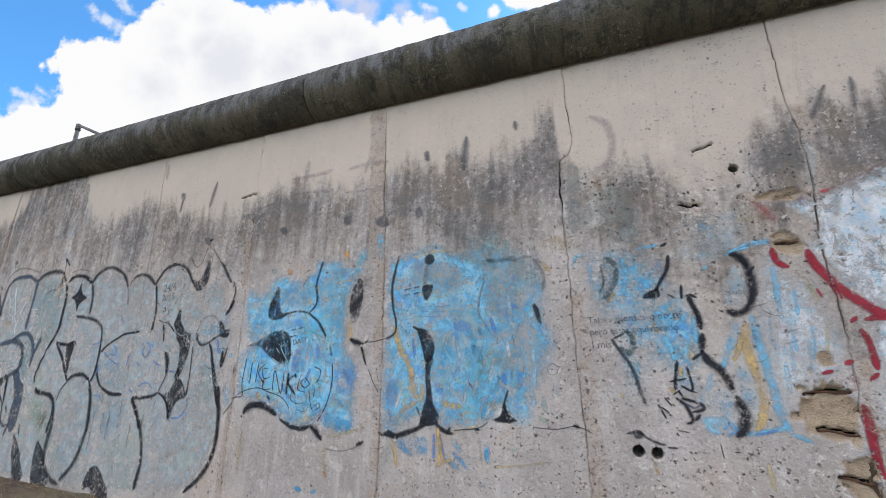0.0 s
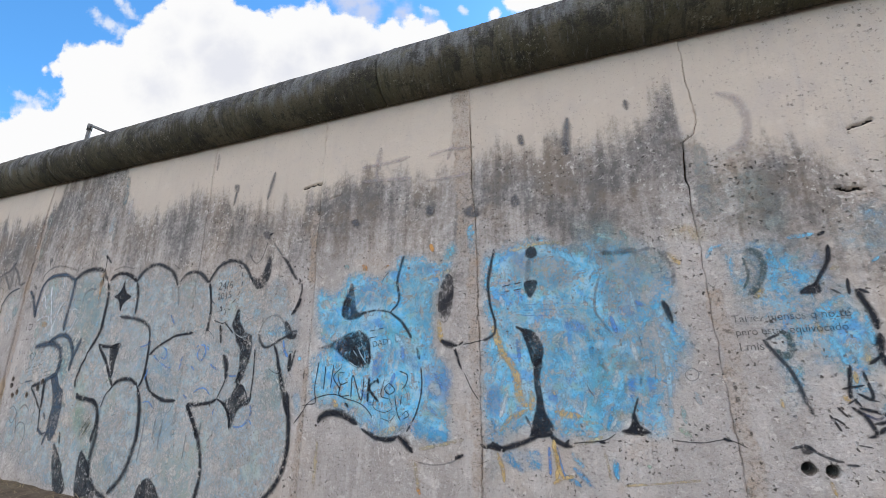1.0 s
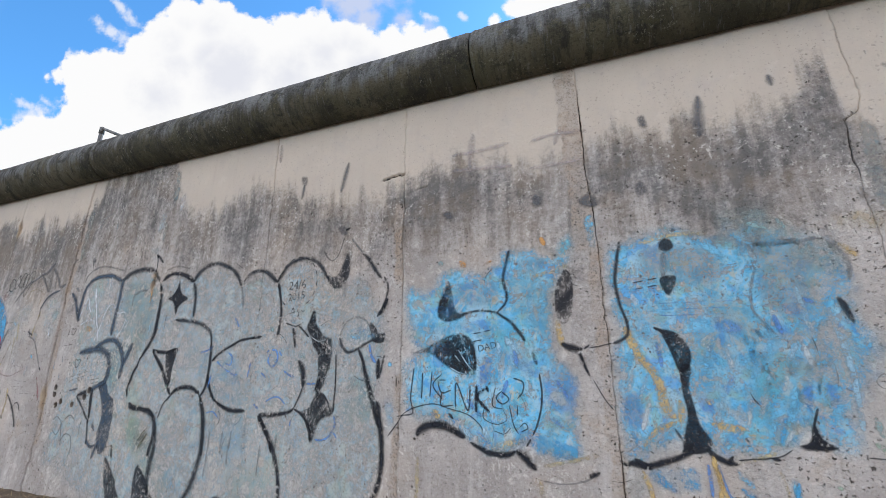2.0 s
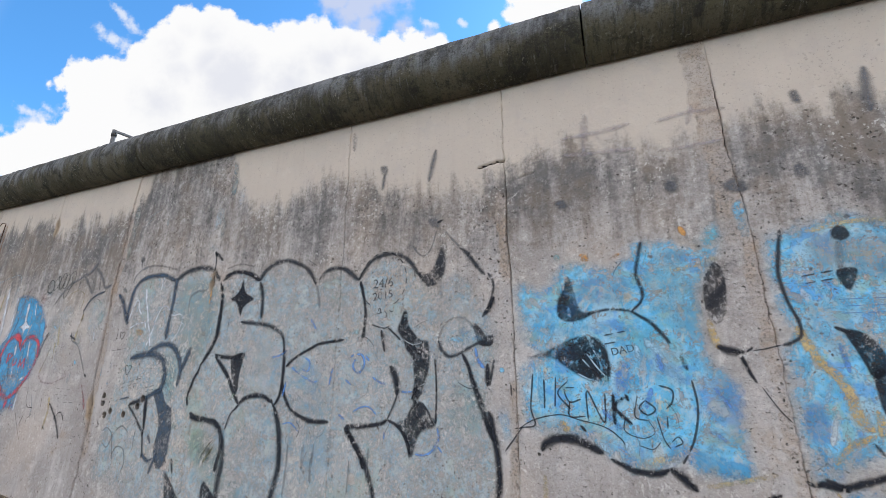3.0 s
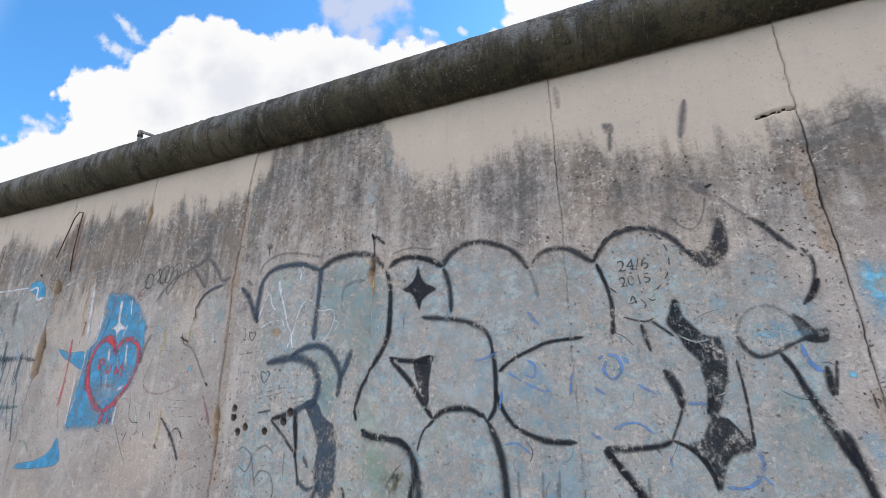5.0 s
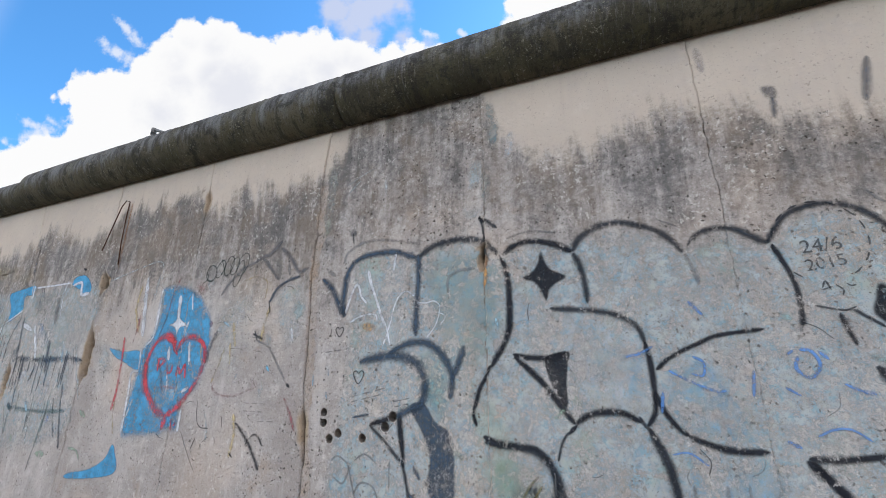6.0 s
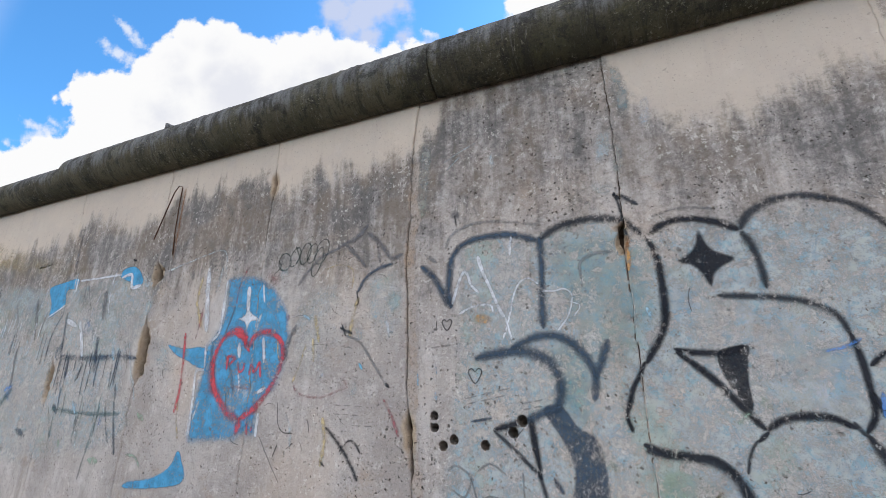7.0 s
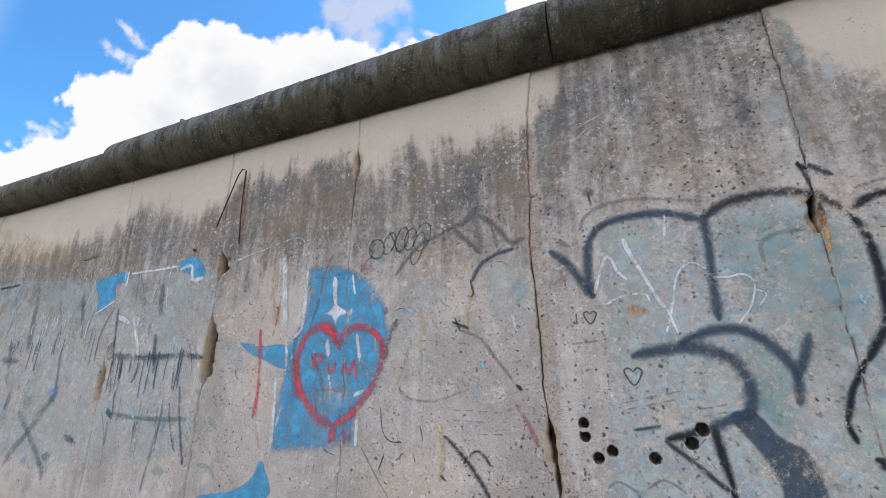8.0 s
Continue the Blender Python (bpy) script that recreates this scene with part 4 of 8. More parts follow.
def stroke(owner, colour, width, *bends, sweep=False):
    """A sprayed line along the bends, thinner at its ends."""
    path = smooth_path(bends)
    ahead = np.gradient(path, axis=0)
    ahead /= np.maximum(np.hypot(*ahead.T), 1e-6)[:, None]
    side = np.stack([-ahead[:, 1], ahead[:, 0]], -1)
    s = np.arange(len(path))
    wide = (0.98 if width >= 0.010 else 0.80) * width * (0.62 + 0.76 * rough(path[:, 0] * 6, path[:, 1] * 6, 81))
    ends = np.minimum(1, 0.4 + 0.6 * np.minimum(s, s[::-1]) * 0.009 / max(1.5 * width, 0.012))
    across = np.linspace(-1, 1, 7)
    xz = path[:, None] + side[:, None] * (across[None, :, None] * (wide * ends)[:, None, None])
    x, z = xz[..., 0], xz[..., 1]
    points = np.stack([x, face(x, z) - lift(), z], -1).reshape(-1, 3)
    quads = keep_off_gaps(points, grid_quads(len(path), 7))
    tip = np.minimum(1, (np.minimum(s, s[::-1]) + 0.3) * 0.009 / (0.35 * width + 0.004))
    soft = (1 - np.abs(across))[None, :] * tip[:, None]
    thin = width < 0.010
    cover, wear, fuzz = HABIT.get(colour, (0.88, 0.34, 0.6))
    mat = paint(colour, 0.86 * cover if thin else cover, wear - 0.08 if thin else wear, 0.55 if thin else fuzz, 0.5 if thin else 0.8)
    if sweep:
        mat = paint(colour, 0.85, 0.36, 0.9, 0.9)
    mesh_object("stroke", points, quads, mat, owner, edge=soft.ravel())


def fill(owner, colour, cover, wear, *bends):
    """A painted patch inside a smooth outline."""
    rim = smooth_path(bends, 0.02, True)
    margin, step = 0.03, 0.0095     # all patches share one lattice
    xs = step * np.arange(math.floor((rim[:, 0].min() - margin) / step), math.ceil((rim[:, 0].max() + margin) / step) + 1)
    zs = step * np.arange(math.floor((rim[:, 1].min() - margin) / step), math.ceil((rim[:, 1].max() + margin) / step) + 1)
    x, z = np.meshgrid(xs, zs)
    q = np.stack([x.ravel(), z.ravel()], -1)
    far, inside = np.full(len(q), 9.0), np.zeros(len(q), bool)
    for a, b in zip(rim, np.roll(rim, -1, 0)):
        d = b - a
        s = np.clip(((q - a) @ d) / max(d @ d, 1e-9), 0, 1)
        far = np.minimum(far, np.hypot(*(q - a - s[:, None] * d).T))
        crosses = (a[1] > q[:, 1]) != (b[1] > q[:, 1])
        inside ^= crosses & (q[:, 0] < a[0] + (q[:, 1] - a[1]) * d[0] / (d[1] if abs(d[1]) > 1e-9 else 1e-9))
    depth = np.where(inside, far, -far)
    quads = grid_quads(len(zs), len(xs))
    quads = quads[depth[quads].max(1) > -0.02]
    size = min(np.ptp(rim[:, 0]), np.ptp(rim[:, 1]))
    dense, crisp = colour in ("black", "dark", "slate"), owner in (heart, blue_outline_lettering) and colour in ("blue", "white")
    soft = (0.05 if size > 0.4 else 0.02 if size > 0.15 else 0.012) if dense or crisp else min(max(0.18 * size, 0.012), 0.06)
    points = np.stack([x.ravel(), np.zeros(len(q)), z.ravel()], -1)
    used = np.unique(quads)
    quads = np.searchsorted(used, quads)
    points, depth = points[used], depth[used]
    points[:, 1] = face(points[:, 0], points[:, 2]) - lift("patch")
    quads = keep_off_gaps(points, quads)
    wear = wear - 0.05 if colour in ("black", "dark") else wear
    if dense or crisp:
        mat = paint(colour, cover, wear, 0.7 if size > 0.4 else 0.45, 0.8 if crisp or colour == "slate" else 0.4)
    else:      # rolled and sprayed patches end in a broken, washed-out edge
        mat = paint(colour, cover, wear, 0.9, 0.8 if colour == "smoke" else 1.9)
    mesh_object("painted_patch", points, quads, mat, owner, edge=np.clip((0.30 if dense else 0.12 if crisp else 0.26) + depth / soft * 0.5, 0, 1.4))


def graffito(name, label):
    return tagged(new(name), label, "graffiti")


smudges = graffito("smudge_marks", "dark spray smudges and faint violet lines on the cream band")
lettering = graffito("bubble_lettering", "black-outlined bubble letters filled in faded grey-blue on concrete")
blue_lettering = graffito("blue_lettering", "worn sky-blue bubble letters with black accents and ochre drips")
yellow_blue_lettering = graffito("yellow_blue_lettering", "flaking blue, ochre and black letters on concrete")
red_lettering = graffito("red_lettering", "white ground with thick crimson outlines, flaking off the concrete")
heart = graffito("heart_painting", "red outlined heart over a bright blue painted shape with white highlights")
blue_outline_lettering = graffito("washed_out_lettering", "washed-out grey and blue letters with streaks")
small_tags = graffito("small_tags", "small grey and dark green spray tags and pen lines")


# grounds and filled shapes, under the lines
fill(lettering, "chalk", 0.68, 0.30, (-5.70, 2.11), (-5.68, 2.39), (-5.49, 2.44), (-5.21, 2.41), (-4.93, 2.47), (-4.71, 2.36), (-4.47, 2.39), (-4.28, 2.36), (-4.07, 2.44), (-3.78, 2.28), (-3.61, 2.35), (-3.44, 2.26), (-3.28, 2.38), (-3.05, 2.34), (-2.88, 2.18), (-2.71, 2.25), (-2.52, 1.97), (-2.49, 1.73), (-2.52, 1.59), (-2.49, 1.35), (-2.48, 1.14), (-2.56, 0.89), (-2.75, 0.76), (-3.46, 0.66), (-4.17, 0.64), (-5.01, 0.63), (-5.72, 0.83), (-5.81, 0.81), (-5.74, 1.49))
fill(lettering, "green", 0.49, 0.49, (-4.51, 1.52), (-4.43, 1.57), (-4.35, 1.45), (-4.44, 1.46))
fill(lettering, "green", 0.56, 0.44, (-4.79, 1.19), (-4.68, 1.25), (-4.64, 1.14), (-4.77, 1.12))
fill(blue_outline_lettering, "pale", 0.6, 0.36, (-11.60, 2.58), (-10.02, 2.50), (-8.40, 2.48), (-8.37, 2.10), (-8.52, 1.78), (-8.48, 1.19), (-10.71, 1.07))
fill(lettering, "green", 0.42, 0.44, (-4.27, 1.78), (-4.09, 1.79), (-4.05, 1.70), (-4.21, 1.67))
fill(lettering, "green", 0.49, 0.44, (-4.56, 1.13), (-4.47, 1.17), (-4.40, 1.04), (-4.48, 1.00))
fill(blue_outline_lettering, "pale", 0.5, 0.4, (-10.91, 2.47), (-10.09, 2.48), (-9.89, 2.19), (-10.14, 2.00), (-10.73, 2.13))
fill(blue_outline_lettering, "pale", 0.5, 0.4, (-9.20, 2.15), (-8.71, 2.29), (-8.57, 2.11), (-8.86, 1.91))
fill(blue_outline_lettering, "pale", 0.6, 0.36, (-8.24, 1.89), (-8.11, 1.93), (-7.97, 1.74), (-8.11, 1.70))
fill(lettering, "green", 0.42, 0.44, (-5.15, 1.63), (-5.04, 1.70), (-5.04, 1.50), (-5.13, 1.54))
fill(lettering, "green", 0.49, 0.39, (-4.99, 1.32), (-4.94, 1.30), (-4.96, 1.25), (-5.00, 1.25))
fill(lettering, "green", 0.45, 0.42, (-4.67, 1.02), (-4.46, 1.13), (-4.19, 0.88), (-4.33, 0.65))
fill(lettering, "green", 0.4, 0.45, (-3.70, 0.96), (-3.38, 1.03), (-3.27, 0.77), (-3.46, 0.67))


def dabs(owner, colours, count, left, right, low, high, size, seed):
    """Odd flecks of older paint left on the concrete."""
    dice = random.Random(seed)
    for _ in range(count):
        x, z = dice.uniform(left, right), dice.uniform(low, high)
        w, h, turn = size * dice.uniform(0.5, 1.4), size * dice.uniform(0.5, 1.6), dice.uniform(-0.6, 0.6)
        rim = []
        for k in range(7):
            a = 2 * math.pi * k / 7 + dice.uniform(-0.25, 0.25)
            r = dice.uniform(0.55, 1.2)
            rim.append((x + r * (w * math.cos(a) * math.cos(turn) - h * math.sin(a) * math.sin(turn)), z + r * (w * math.cos(a) * math.sin(turn) + h * math.sin(a) * math.cos(turn))))
        fill(owner, dice.choice(colours), dice.uniform(0.4, 0.8), dice.choice((0.35, 0.45, 0.55)), *rim)


def brushwork(owner, colours, count, left, right, low, high, lean, long, wide, seed):
    """Loose slanting sweeps of thin paint."""
    dice = random.Random(seed)
    for _ in range(count):
        x, z, tall = dice.uniform(left, right), dice.uniform(low, high), long * dice.uniform(0.6, 1.5)
        slope, bow = lean + dice.uniform(-0.5, 0.5), dice.uniform(-0.25, 0.25)
        stroke(owner, dice.choice(colours), wide * dice.uniform(0.6, 1.5), (x, z), (x + tall * (slope / 2 + bow * 0.4), z - tall / 2), (x + tall * slope, z - tall), sweep=True)


dabs(blue_outline_lettering, ("pale", "white", "slate", "teal", "royal"), 26, -11.2, -8.5, 0.9, 2.5, 0.06, 7)
dabs(small_tags, ("pale", "white", "rose", "teal"), 16, -7.9, -6.1, 1.0, 2.4, 0.05, 8)


brushwork(blue_outline_lettering, ("smoke", "slate", "pale", "white", "grey", "pale"), 30, -11.4, -8.5, 1.3, 2.75, 0.0, 0.34, 0.014, 37)
brushwork(small_tags, ("pale", "white", "cream", "rose", "smoke"), 22, -7.9, -6.1, 1.4, 2.5, 0.1, 0.2, 0.020, 38)


# the first blue letter
fill(blue_lettering, "sky", 1.0, 0.15, (-2.378, 2.111), (-2.325, 2.140), (-2.237, 2.104), (-2.153, 2.185), (-2.103, 2.228), (-1.980, 2.236), (-1.883, 2.207), (-1.818, 2.240), (-1.771, 2.304), (-1.707, 2.329), (-1.590, 2.327), (-1.490, 2.276), (-1.416, 2.349), (-1.368, 2.381), (-1.333, 2.324), (-1.376, 2.238), (-1.412, 2.170), (-1.465, 2.069), (-1.480, 1.933), (-1.468, 1.799), (-1.444, 1.702), (-1.378, 1.639), (-1.369, 1.516), (-1.377, 1.395), (-1.367, 1.278), (-1.407, 1.232), (-1.492, 1.216), (-1.581, 1.233), (-1.609, 1.291), (-1.654, 1.258), (-1.745, 1.227), (-1.861, 1.237), (-1.943, 1.285), (-2.050, 1.343), (-2.158, 1.370), (-2.245, 1.376), (-2.331, 1.430), (-2.369, 1.587), (-2.351, 1.695), (-2.267, 1.761), (-2.318, 1.805), (-2.369, 1.956))
fill(blue_lettering, "chalk", 0.4, 0.34, (-2.298, 1.449), (-2.128, 1.489), (-1.913, 1.399), (-1.640, 1.335), (-1.655, 1.264), (-1.783, 1.233), (-1.902, 1.272), (-2.050, 1.343), (-2.244, 1.366))
fill(blue_lettering, "concrete_grey", 0.5, 0.3, (-2.016, 2.151), (-1.804, 2.158), (-1.774, 2.011), (-1.982, 2.000), (-2.061, 2.059))
fill(blue_lettering, "teal", 0.45, 0.3, (-1.744, 2.191), (-1.487, 2.175), (-1.484, 1.832), (-1.589, 1.834), (-1.714, 2.009))
fill(blue_lettering, "concrete_grey", 0.5, 0.34, (-1.667, 2.267), (-1.509, 2.255), (-1.518, 2.184), (-1.643, 2.177))
fill(blue_lettering, "sky", 0.7, 0.2, (-2.206, 2.027), (-2.127, 1.913), (-1.914, 1.937), (-1.748, 1.898), (-1.644, 1.800), (-1.582, 1.668), (-1.732, 1.633), (-1.883, 1.802), (-1.991, 1.856), (-2.163, 1.833), (-2.295, 1.805), (-2.289, 1.954))
fill(blue_lettering, "royal", 0.75, 0.25, (-1.882, 1.682), (-1.865, 1.726), (-1.825, 1.726), (-1.813, 1.666), (-1.839, 1.582), (-1.886, 1.571), (-1.899, 1.631))
fill(blue_lettering, "royal", 0.45, 0.32, (-1.718, 1.733), (-1.672, 1.667), (-1.597, 1.603), (-1.573, 1.652), (-1.652, 1.717))
fill(blue_lettering, "royal", 0.45, 0.32, (-1.551, 1.652), (-1.382, 1.639), (-1.368, 1.485), (-1.429, 1.422), (-1.530, 1.479))
fill(blue_lettering, "blue", 0.65, 0.3, (-1.575, 1.339), (-1.461, 1.316), (-1.374, 1.283), (-1.373, 1.234), (-1.492, 1.222), (-1.578, 1.257))
fill(blue_lettering, "chalk", 0.6, 0.3, (-1.514, 1.542), (-1.433, 1.557), (-1.424, 1.483), (-1.483, 1.462))
fill(blue_lettering, "teal", 0.5, 0.3, (-1.553, 1.432), (-1.394, 1.418), (-1.410, 1.363), (-1.533, 1.362))
stroke(blue_lettering, "ochre", 0.0242, (-1.453, 1.915), (-1.444, 1.848), (-1.428, 1.773))
stroke(blue_lettering, "ochre", 0.0422, (-2.165, 1.437), (-2.144, 1.405), (-2.117, 1.382))
stroke(blue_lettering, "orange", 0.0345, (-2.019, 2.285), (-1.972, 2.243))
stroke(blue_lettering, "orange", 0.0282, (-1.525, 2.388), (-1.500, 2.331))
stroke(blue_lettering, "orange", 0.0200, (-1.868, 2.244), (-1.811, 2.270))
stroke(blue_lettering, "cream", 0.0253, (-1.831, 1.252), (-1.748, 1.276), (-1.646, 1.301))
stroke(blue_lettering, "cream", 0.0150, (-1.561, 1.190), (-1.424, 1.222), (-1.284, 1.261))
stroke(blue_lettering, "cream", 0.0207, (-2.276, 1.834), (-2.204, 1.804))
stroke(blue_lettering, "cream", 0.0212, (-1.583, 2.159), (-1.468, 2.181), (-1.376, 2.210))
stroke(blue_lettering, "sky", 0.0320, (-2.481, 1.687), (-2.450, 1.665))
fill(blue_lettering, "sky", 0.4, 0.4, (-2.494, 1.477), (-2.438, 1.479), (-2.417, 1.323), (-2.464, 1.331))
stroke(blue_lettering, "teal", 0.0365, (-2.155, 2.294), (-2.124, 2.261))
stroke(blue_lettering, "ice", 0.0242, (-1.869, 1.353), (-1.832, 1.276))
stroke(blue_lettering, "ice", 0.0263, (-1.989, 1.347), (-1.924, 1.296))
stroke(blue_lettering, "ice", 0.0302, (-1.744, 1.835), (-1.660, 1.734), sweep=True)
stroke(blue_lettering, "ice", 0.0250, (-1.782, 1.801), (-1.753, 1.666), sweep=True)
stroke(blue_lettering, "pale", 0.0234, (-1.663, 1.784), (-1.602, 1.717), sweep=True)
stroke(blue_lettering, "sky", 0.0321, (-1.542, 1.800), (-1.522, 1.669), sweep=True)
stroke(blue_lettering, "sky", 0.0321, (-1.493, 1.767), (-1.478, 1.638), sweep=True)
stroke(blue_lettering, "sky", 0.0368, (-2.256, 1.660), (-2.249, 1.485), sweep=True)
stroke(blue_lettering, "sky", 0.0310, (-1.755, 1.375), (-1.642, 1.365), sweep=True)
stroke(blue_lettering, "sky", 0.0322, (-1.705, 1.504), (-1.644, 1.412), sweep=True)
stroke(blue_lettering, "sky", 0.0368, (-2.171, 1.914), (-2.227, 1.805), sweep=True)
stroke(blue_lettering, "sky", 0.0333, (-1.524, 2.142), (-1.525, 1.934), sweep=True)
stroke(blue_lettering, "sky", 0.0333, (-1.599, 2.075), (-1.584, 1.901), sweep=True)
stroke(blue_lettering, "royal", 0.0205, (-1.693, 1.760), (-1.672, 1.667), sweep=True)
stroke(blue_lettering, "royal", 0.0204, (-1.730, 1.601), (-1.763, 1.502), sweep=True)
stroke(blue_lettering, "royal", 0.0212, (-1.961, 1.495), (-1.873, 1.401), sweep=True)
stroke(blue_lettering, "royal", 0.0190, (-1.517, 1.418), (-1.445, 1.376), sweep=True)
stroke(blue_lettering, "royal", 0.0204, (-1.470, 1.606), (-1.414, 1.514), sweep=True)
fill(blue_lettering, "sky", 0.8, 0.28, (-1.287, 2.453), (-1.239, 2.492), (-1.221, 2.403), (-1.220, 2.314), (-1.256, 2.300), (-1.275, 2.372))
fill(blue_lettering, "black", 0.86, 0.34, (-2.084, 2.162), (-2.118, 2.099), (-2.147, 2.025), (-2.149, 1.958), (-2.106, 1.927), (-2.041, 1.929), (-1.979, 1.960), (-2.028, 1.976), (-2.049, 2.021), (-2.064, 2.097))
stroke(blue_lettering, "dark", 0.0178, (-2.000, 1.961), (-1.917, 1.977), (-1.854, 1.978), (-1.792, 1.966), (-1.750, 1.940), (-1.700, 1.904), (-1.659, 1.851), (-1.625, 1.800))
stroke(blue_lettering, "dark", 0.0172, (-1.707, 2.326), (-1.727, 2.245), (-1.746, 2.154), (-1.725, 2.063), (-1.738, 2.010), (-1.784, 1.965))
stroke(blue_lettering, "dark", 0.0166, (-1.593, 1.750), (-1.567, 1.678))
stroke(blue_lettering, "dark", 0.0081, (-1.558, 1.636), (-1.547, 1.541), (-1.555, 1.463), (-1.577, 1.384), (-1.603, 1.328))
fill(blue_lettering, "black", 0.88, 0.34, (-2.306, 1.743), (-2.223, 1.768), (-2.139, 1.811), (-2.055, 1.846), (-1.969, 1.838), (-1.923, 1.785), (-1.909, 1.716), (-1.912, 1.647), (-1.938, 1.610), (-1.992, 1.622), (-2.058, 1.652), (-2.127, 1.697), (-2.175, 1.732), (-2.243, 1.747))
stroke(blue_lettering, "ice", 0.0069, (-2.017, 1.761), (-1.974, 1.698), (-1.932, 1.647))
stroke(blue_lettering, "ice", 0.0069, (-2.068, 1.663), (-2.015, 1.636), (-1.964, 1.626))
stroke(blue_lettering, "ice", 0.0071, (-2.040, 1.733), (-2.003, 1.691))
stroke(blue_lettering, "ice", 0.0071, (-1.985, 1.782), (-1.955, 1.726))
fill(blue_lettering, "black", 0.84, 0.38, (-1.390, 2.190), (-1.363, 2.133), (-1.362, 2.064), (-1.371, 1.980), (-1.391, 1.914), (-1.420, 1.891), (-1.446, 1.915), (-1.459, 1.983), (-1.454, 2.068), (-1.433, 2.137))
stroke(blue_lettering, "black", 0.0278, (-1.439, 1.792), (-1.385, 1.766), (-1.325, 1.760))
stroke(blue_lettering, "black", 0.0155, (-1.356, 1.760), (-1.338, 1.718), (-1.323, 1.671), (-1.302, 1.625))
stroke(blue_lettering, "black", 0.0108, (-1.325, 1.760), (-1.294, 1.782))
stroke(blue_lettering, "dark", 0.0056, (-1.288, 1.610), (-1.240, 1.520), (-1.201, 1.468))
stroke(blue_lettering, "black", 0.0310, (-2.264, 1.281), (-2.247, 1.316), (-2.198, 1.345), (-2.114, 1.356))
stroke(blue_lettering, "black", 0.0401, (-2.177, 1.353), (-2.092, 1.347), (-2.027, 1.322), (-1.964, 1.293))
stroke(blue_lettering, "black", 0.0186, (-1.942, 1.276), (-1.881, 1.248), (-1.829, 1.230), (-1.745, 1.227), (-1.691, 1.249))
stroke(blue_lettering, "black", 0.0310, (-1.695, 1.255), (-1.653, 1.228), (-1.615, 1.195), (-1.588, 1.165))
stroke(blue_lettering, "dark", 0.0081, (-1.637, 1.274), (-1.610, 1.315))
stroke(blue_lettering, "grey", 0.0078, (-1.558, 1.124), (-1.455, 1.119), (-1.355, 1.142), (-1.306, 1.174))
stroke(blue_lettering, "black", 0.0220, (-1.338, 1.160), (-1.283, 1.187))
stroke(blue_lettering, "dark", 0.0072, (-2.296, 1.660), (-2.304, 1.571), (-2.311, 1.483), (-2.293, 1.408), (-2.358, 1.391), (-2.402, 1.382))
stroke(blue_lettering, "dark", 0.0070, (-2.239, 1.632), (-2.239, 1.555), (-2.240, 1.486))
stroke(blue_lettering, "dark", 0.0070, (-2.178, 1.644), (-2.183, 1.563), (-2.188, 1.494))
stroke(blue_lettering, "dark", 0.0072, (-2.116, 1.627), (-2.170, 1.564), (-2.111, 1.490))
stroke(blue_lettering, "dark", 0.0070, (-2.087, 1.593), (-2.137, 1.585), (-2.114, 1.524), (-2.056, 1.539))
stroke(blue_lettering, "dark", 0.0068, (-2.114, 1.524), (-2.116, 1.456), (-2.040, 1.459))
stroke(blue_lettering, "dark", 0.0070, (-2.030, 1.443), (-2.026, 1.577), (-1.956, 1.436), (-1.943, 1.569))
stroke(blue_lettering, "black", 0.0133, (-1.906, 1.570), (-1.908, 1.497), (-1.907, 1.425))
stroke(blue_lettering, "black", 0.0133, (-1.853, 1.558), (-1.901, 1.504), (-1.828, 1.429))
stroke(blue_lettering, "dark", 0.0066, (-1.765, 1.541), (-1.794, 1.507), (-1.761, 1.476), (-1.724, 1.503), (-1.765, 1.541))
stroke(blue_lettering, "dark", 0.0063, (-1.722, 1.471), (-1.702, 1.378), (-1.677, 1.333))
stroke(blue_lettering, "dark", 0.0061, (-1.671, 1.364), (-1.643, 1.387), (-1.627, 1.363), (-1.663, 1.343))
stroke(blue_lettering, "dark", 0.0063, (-1.700, 1.611), (-1.645, 1.589), (-1.650, 1.538), (-1.679, 1.505))
stroke(blue_lettering, "dark", 0.0063, (-1.677, 1.473), (-1.681, 1.416))
stroke(blue_lettering, "dark", 0.0056, (-2.380, 1.383), (-2.296, 1.432), (-2.168, 1.461), (-2.072, 1.441), (-1.954, 1.413), (-1.890, 1.368), (-1.868, 1.337))
stroke(blue_lettering, "black", 0.0178, (-2.070, 1.418), (-2.042, 1.386))
stroke(blue_lettering, "dark", 0.0042, (-1.858, 1.466), (-1.865, 1.401), (-1.793, 1.373), (-1.737, 1.401), (-1.760, 1.454))
stroke(blue_lettering, "dark", 0.0043, (-1.810, 1.341), (-1.752, 1.328), (-1.716, 1.361))
stroke(blue_lettering, "dark", 0.0075, (-2.418, 1.604), (-2.414, 1.543))
stroke(blue_lettering, "black", 0.0161, (-1.854, 1.571), (-1.835, 1.532))
stroke(blue_lettering, "dark", 0.0073, (-2.358, 1.395), (-2.455, 1.270))
stroke(blue_lettering, "dark", 0.0053, (-1.798, 1.560), (-1.815, 1.468), (-1.759, 1.451))

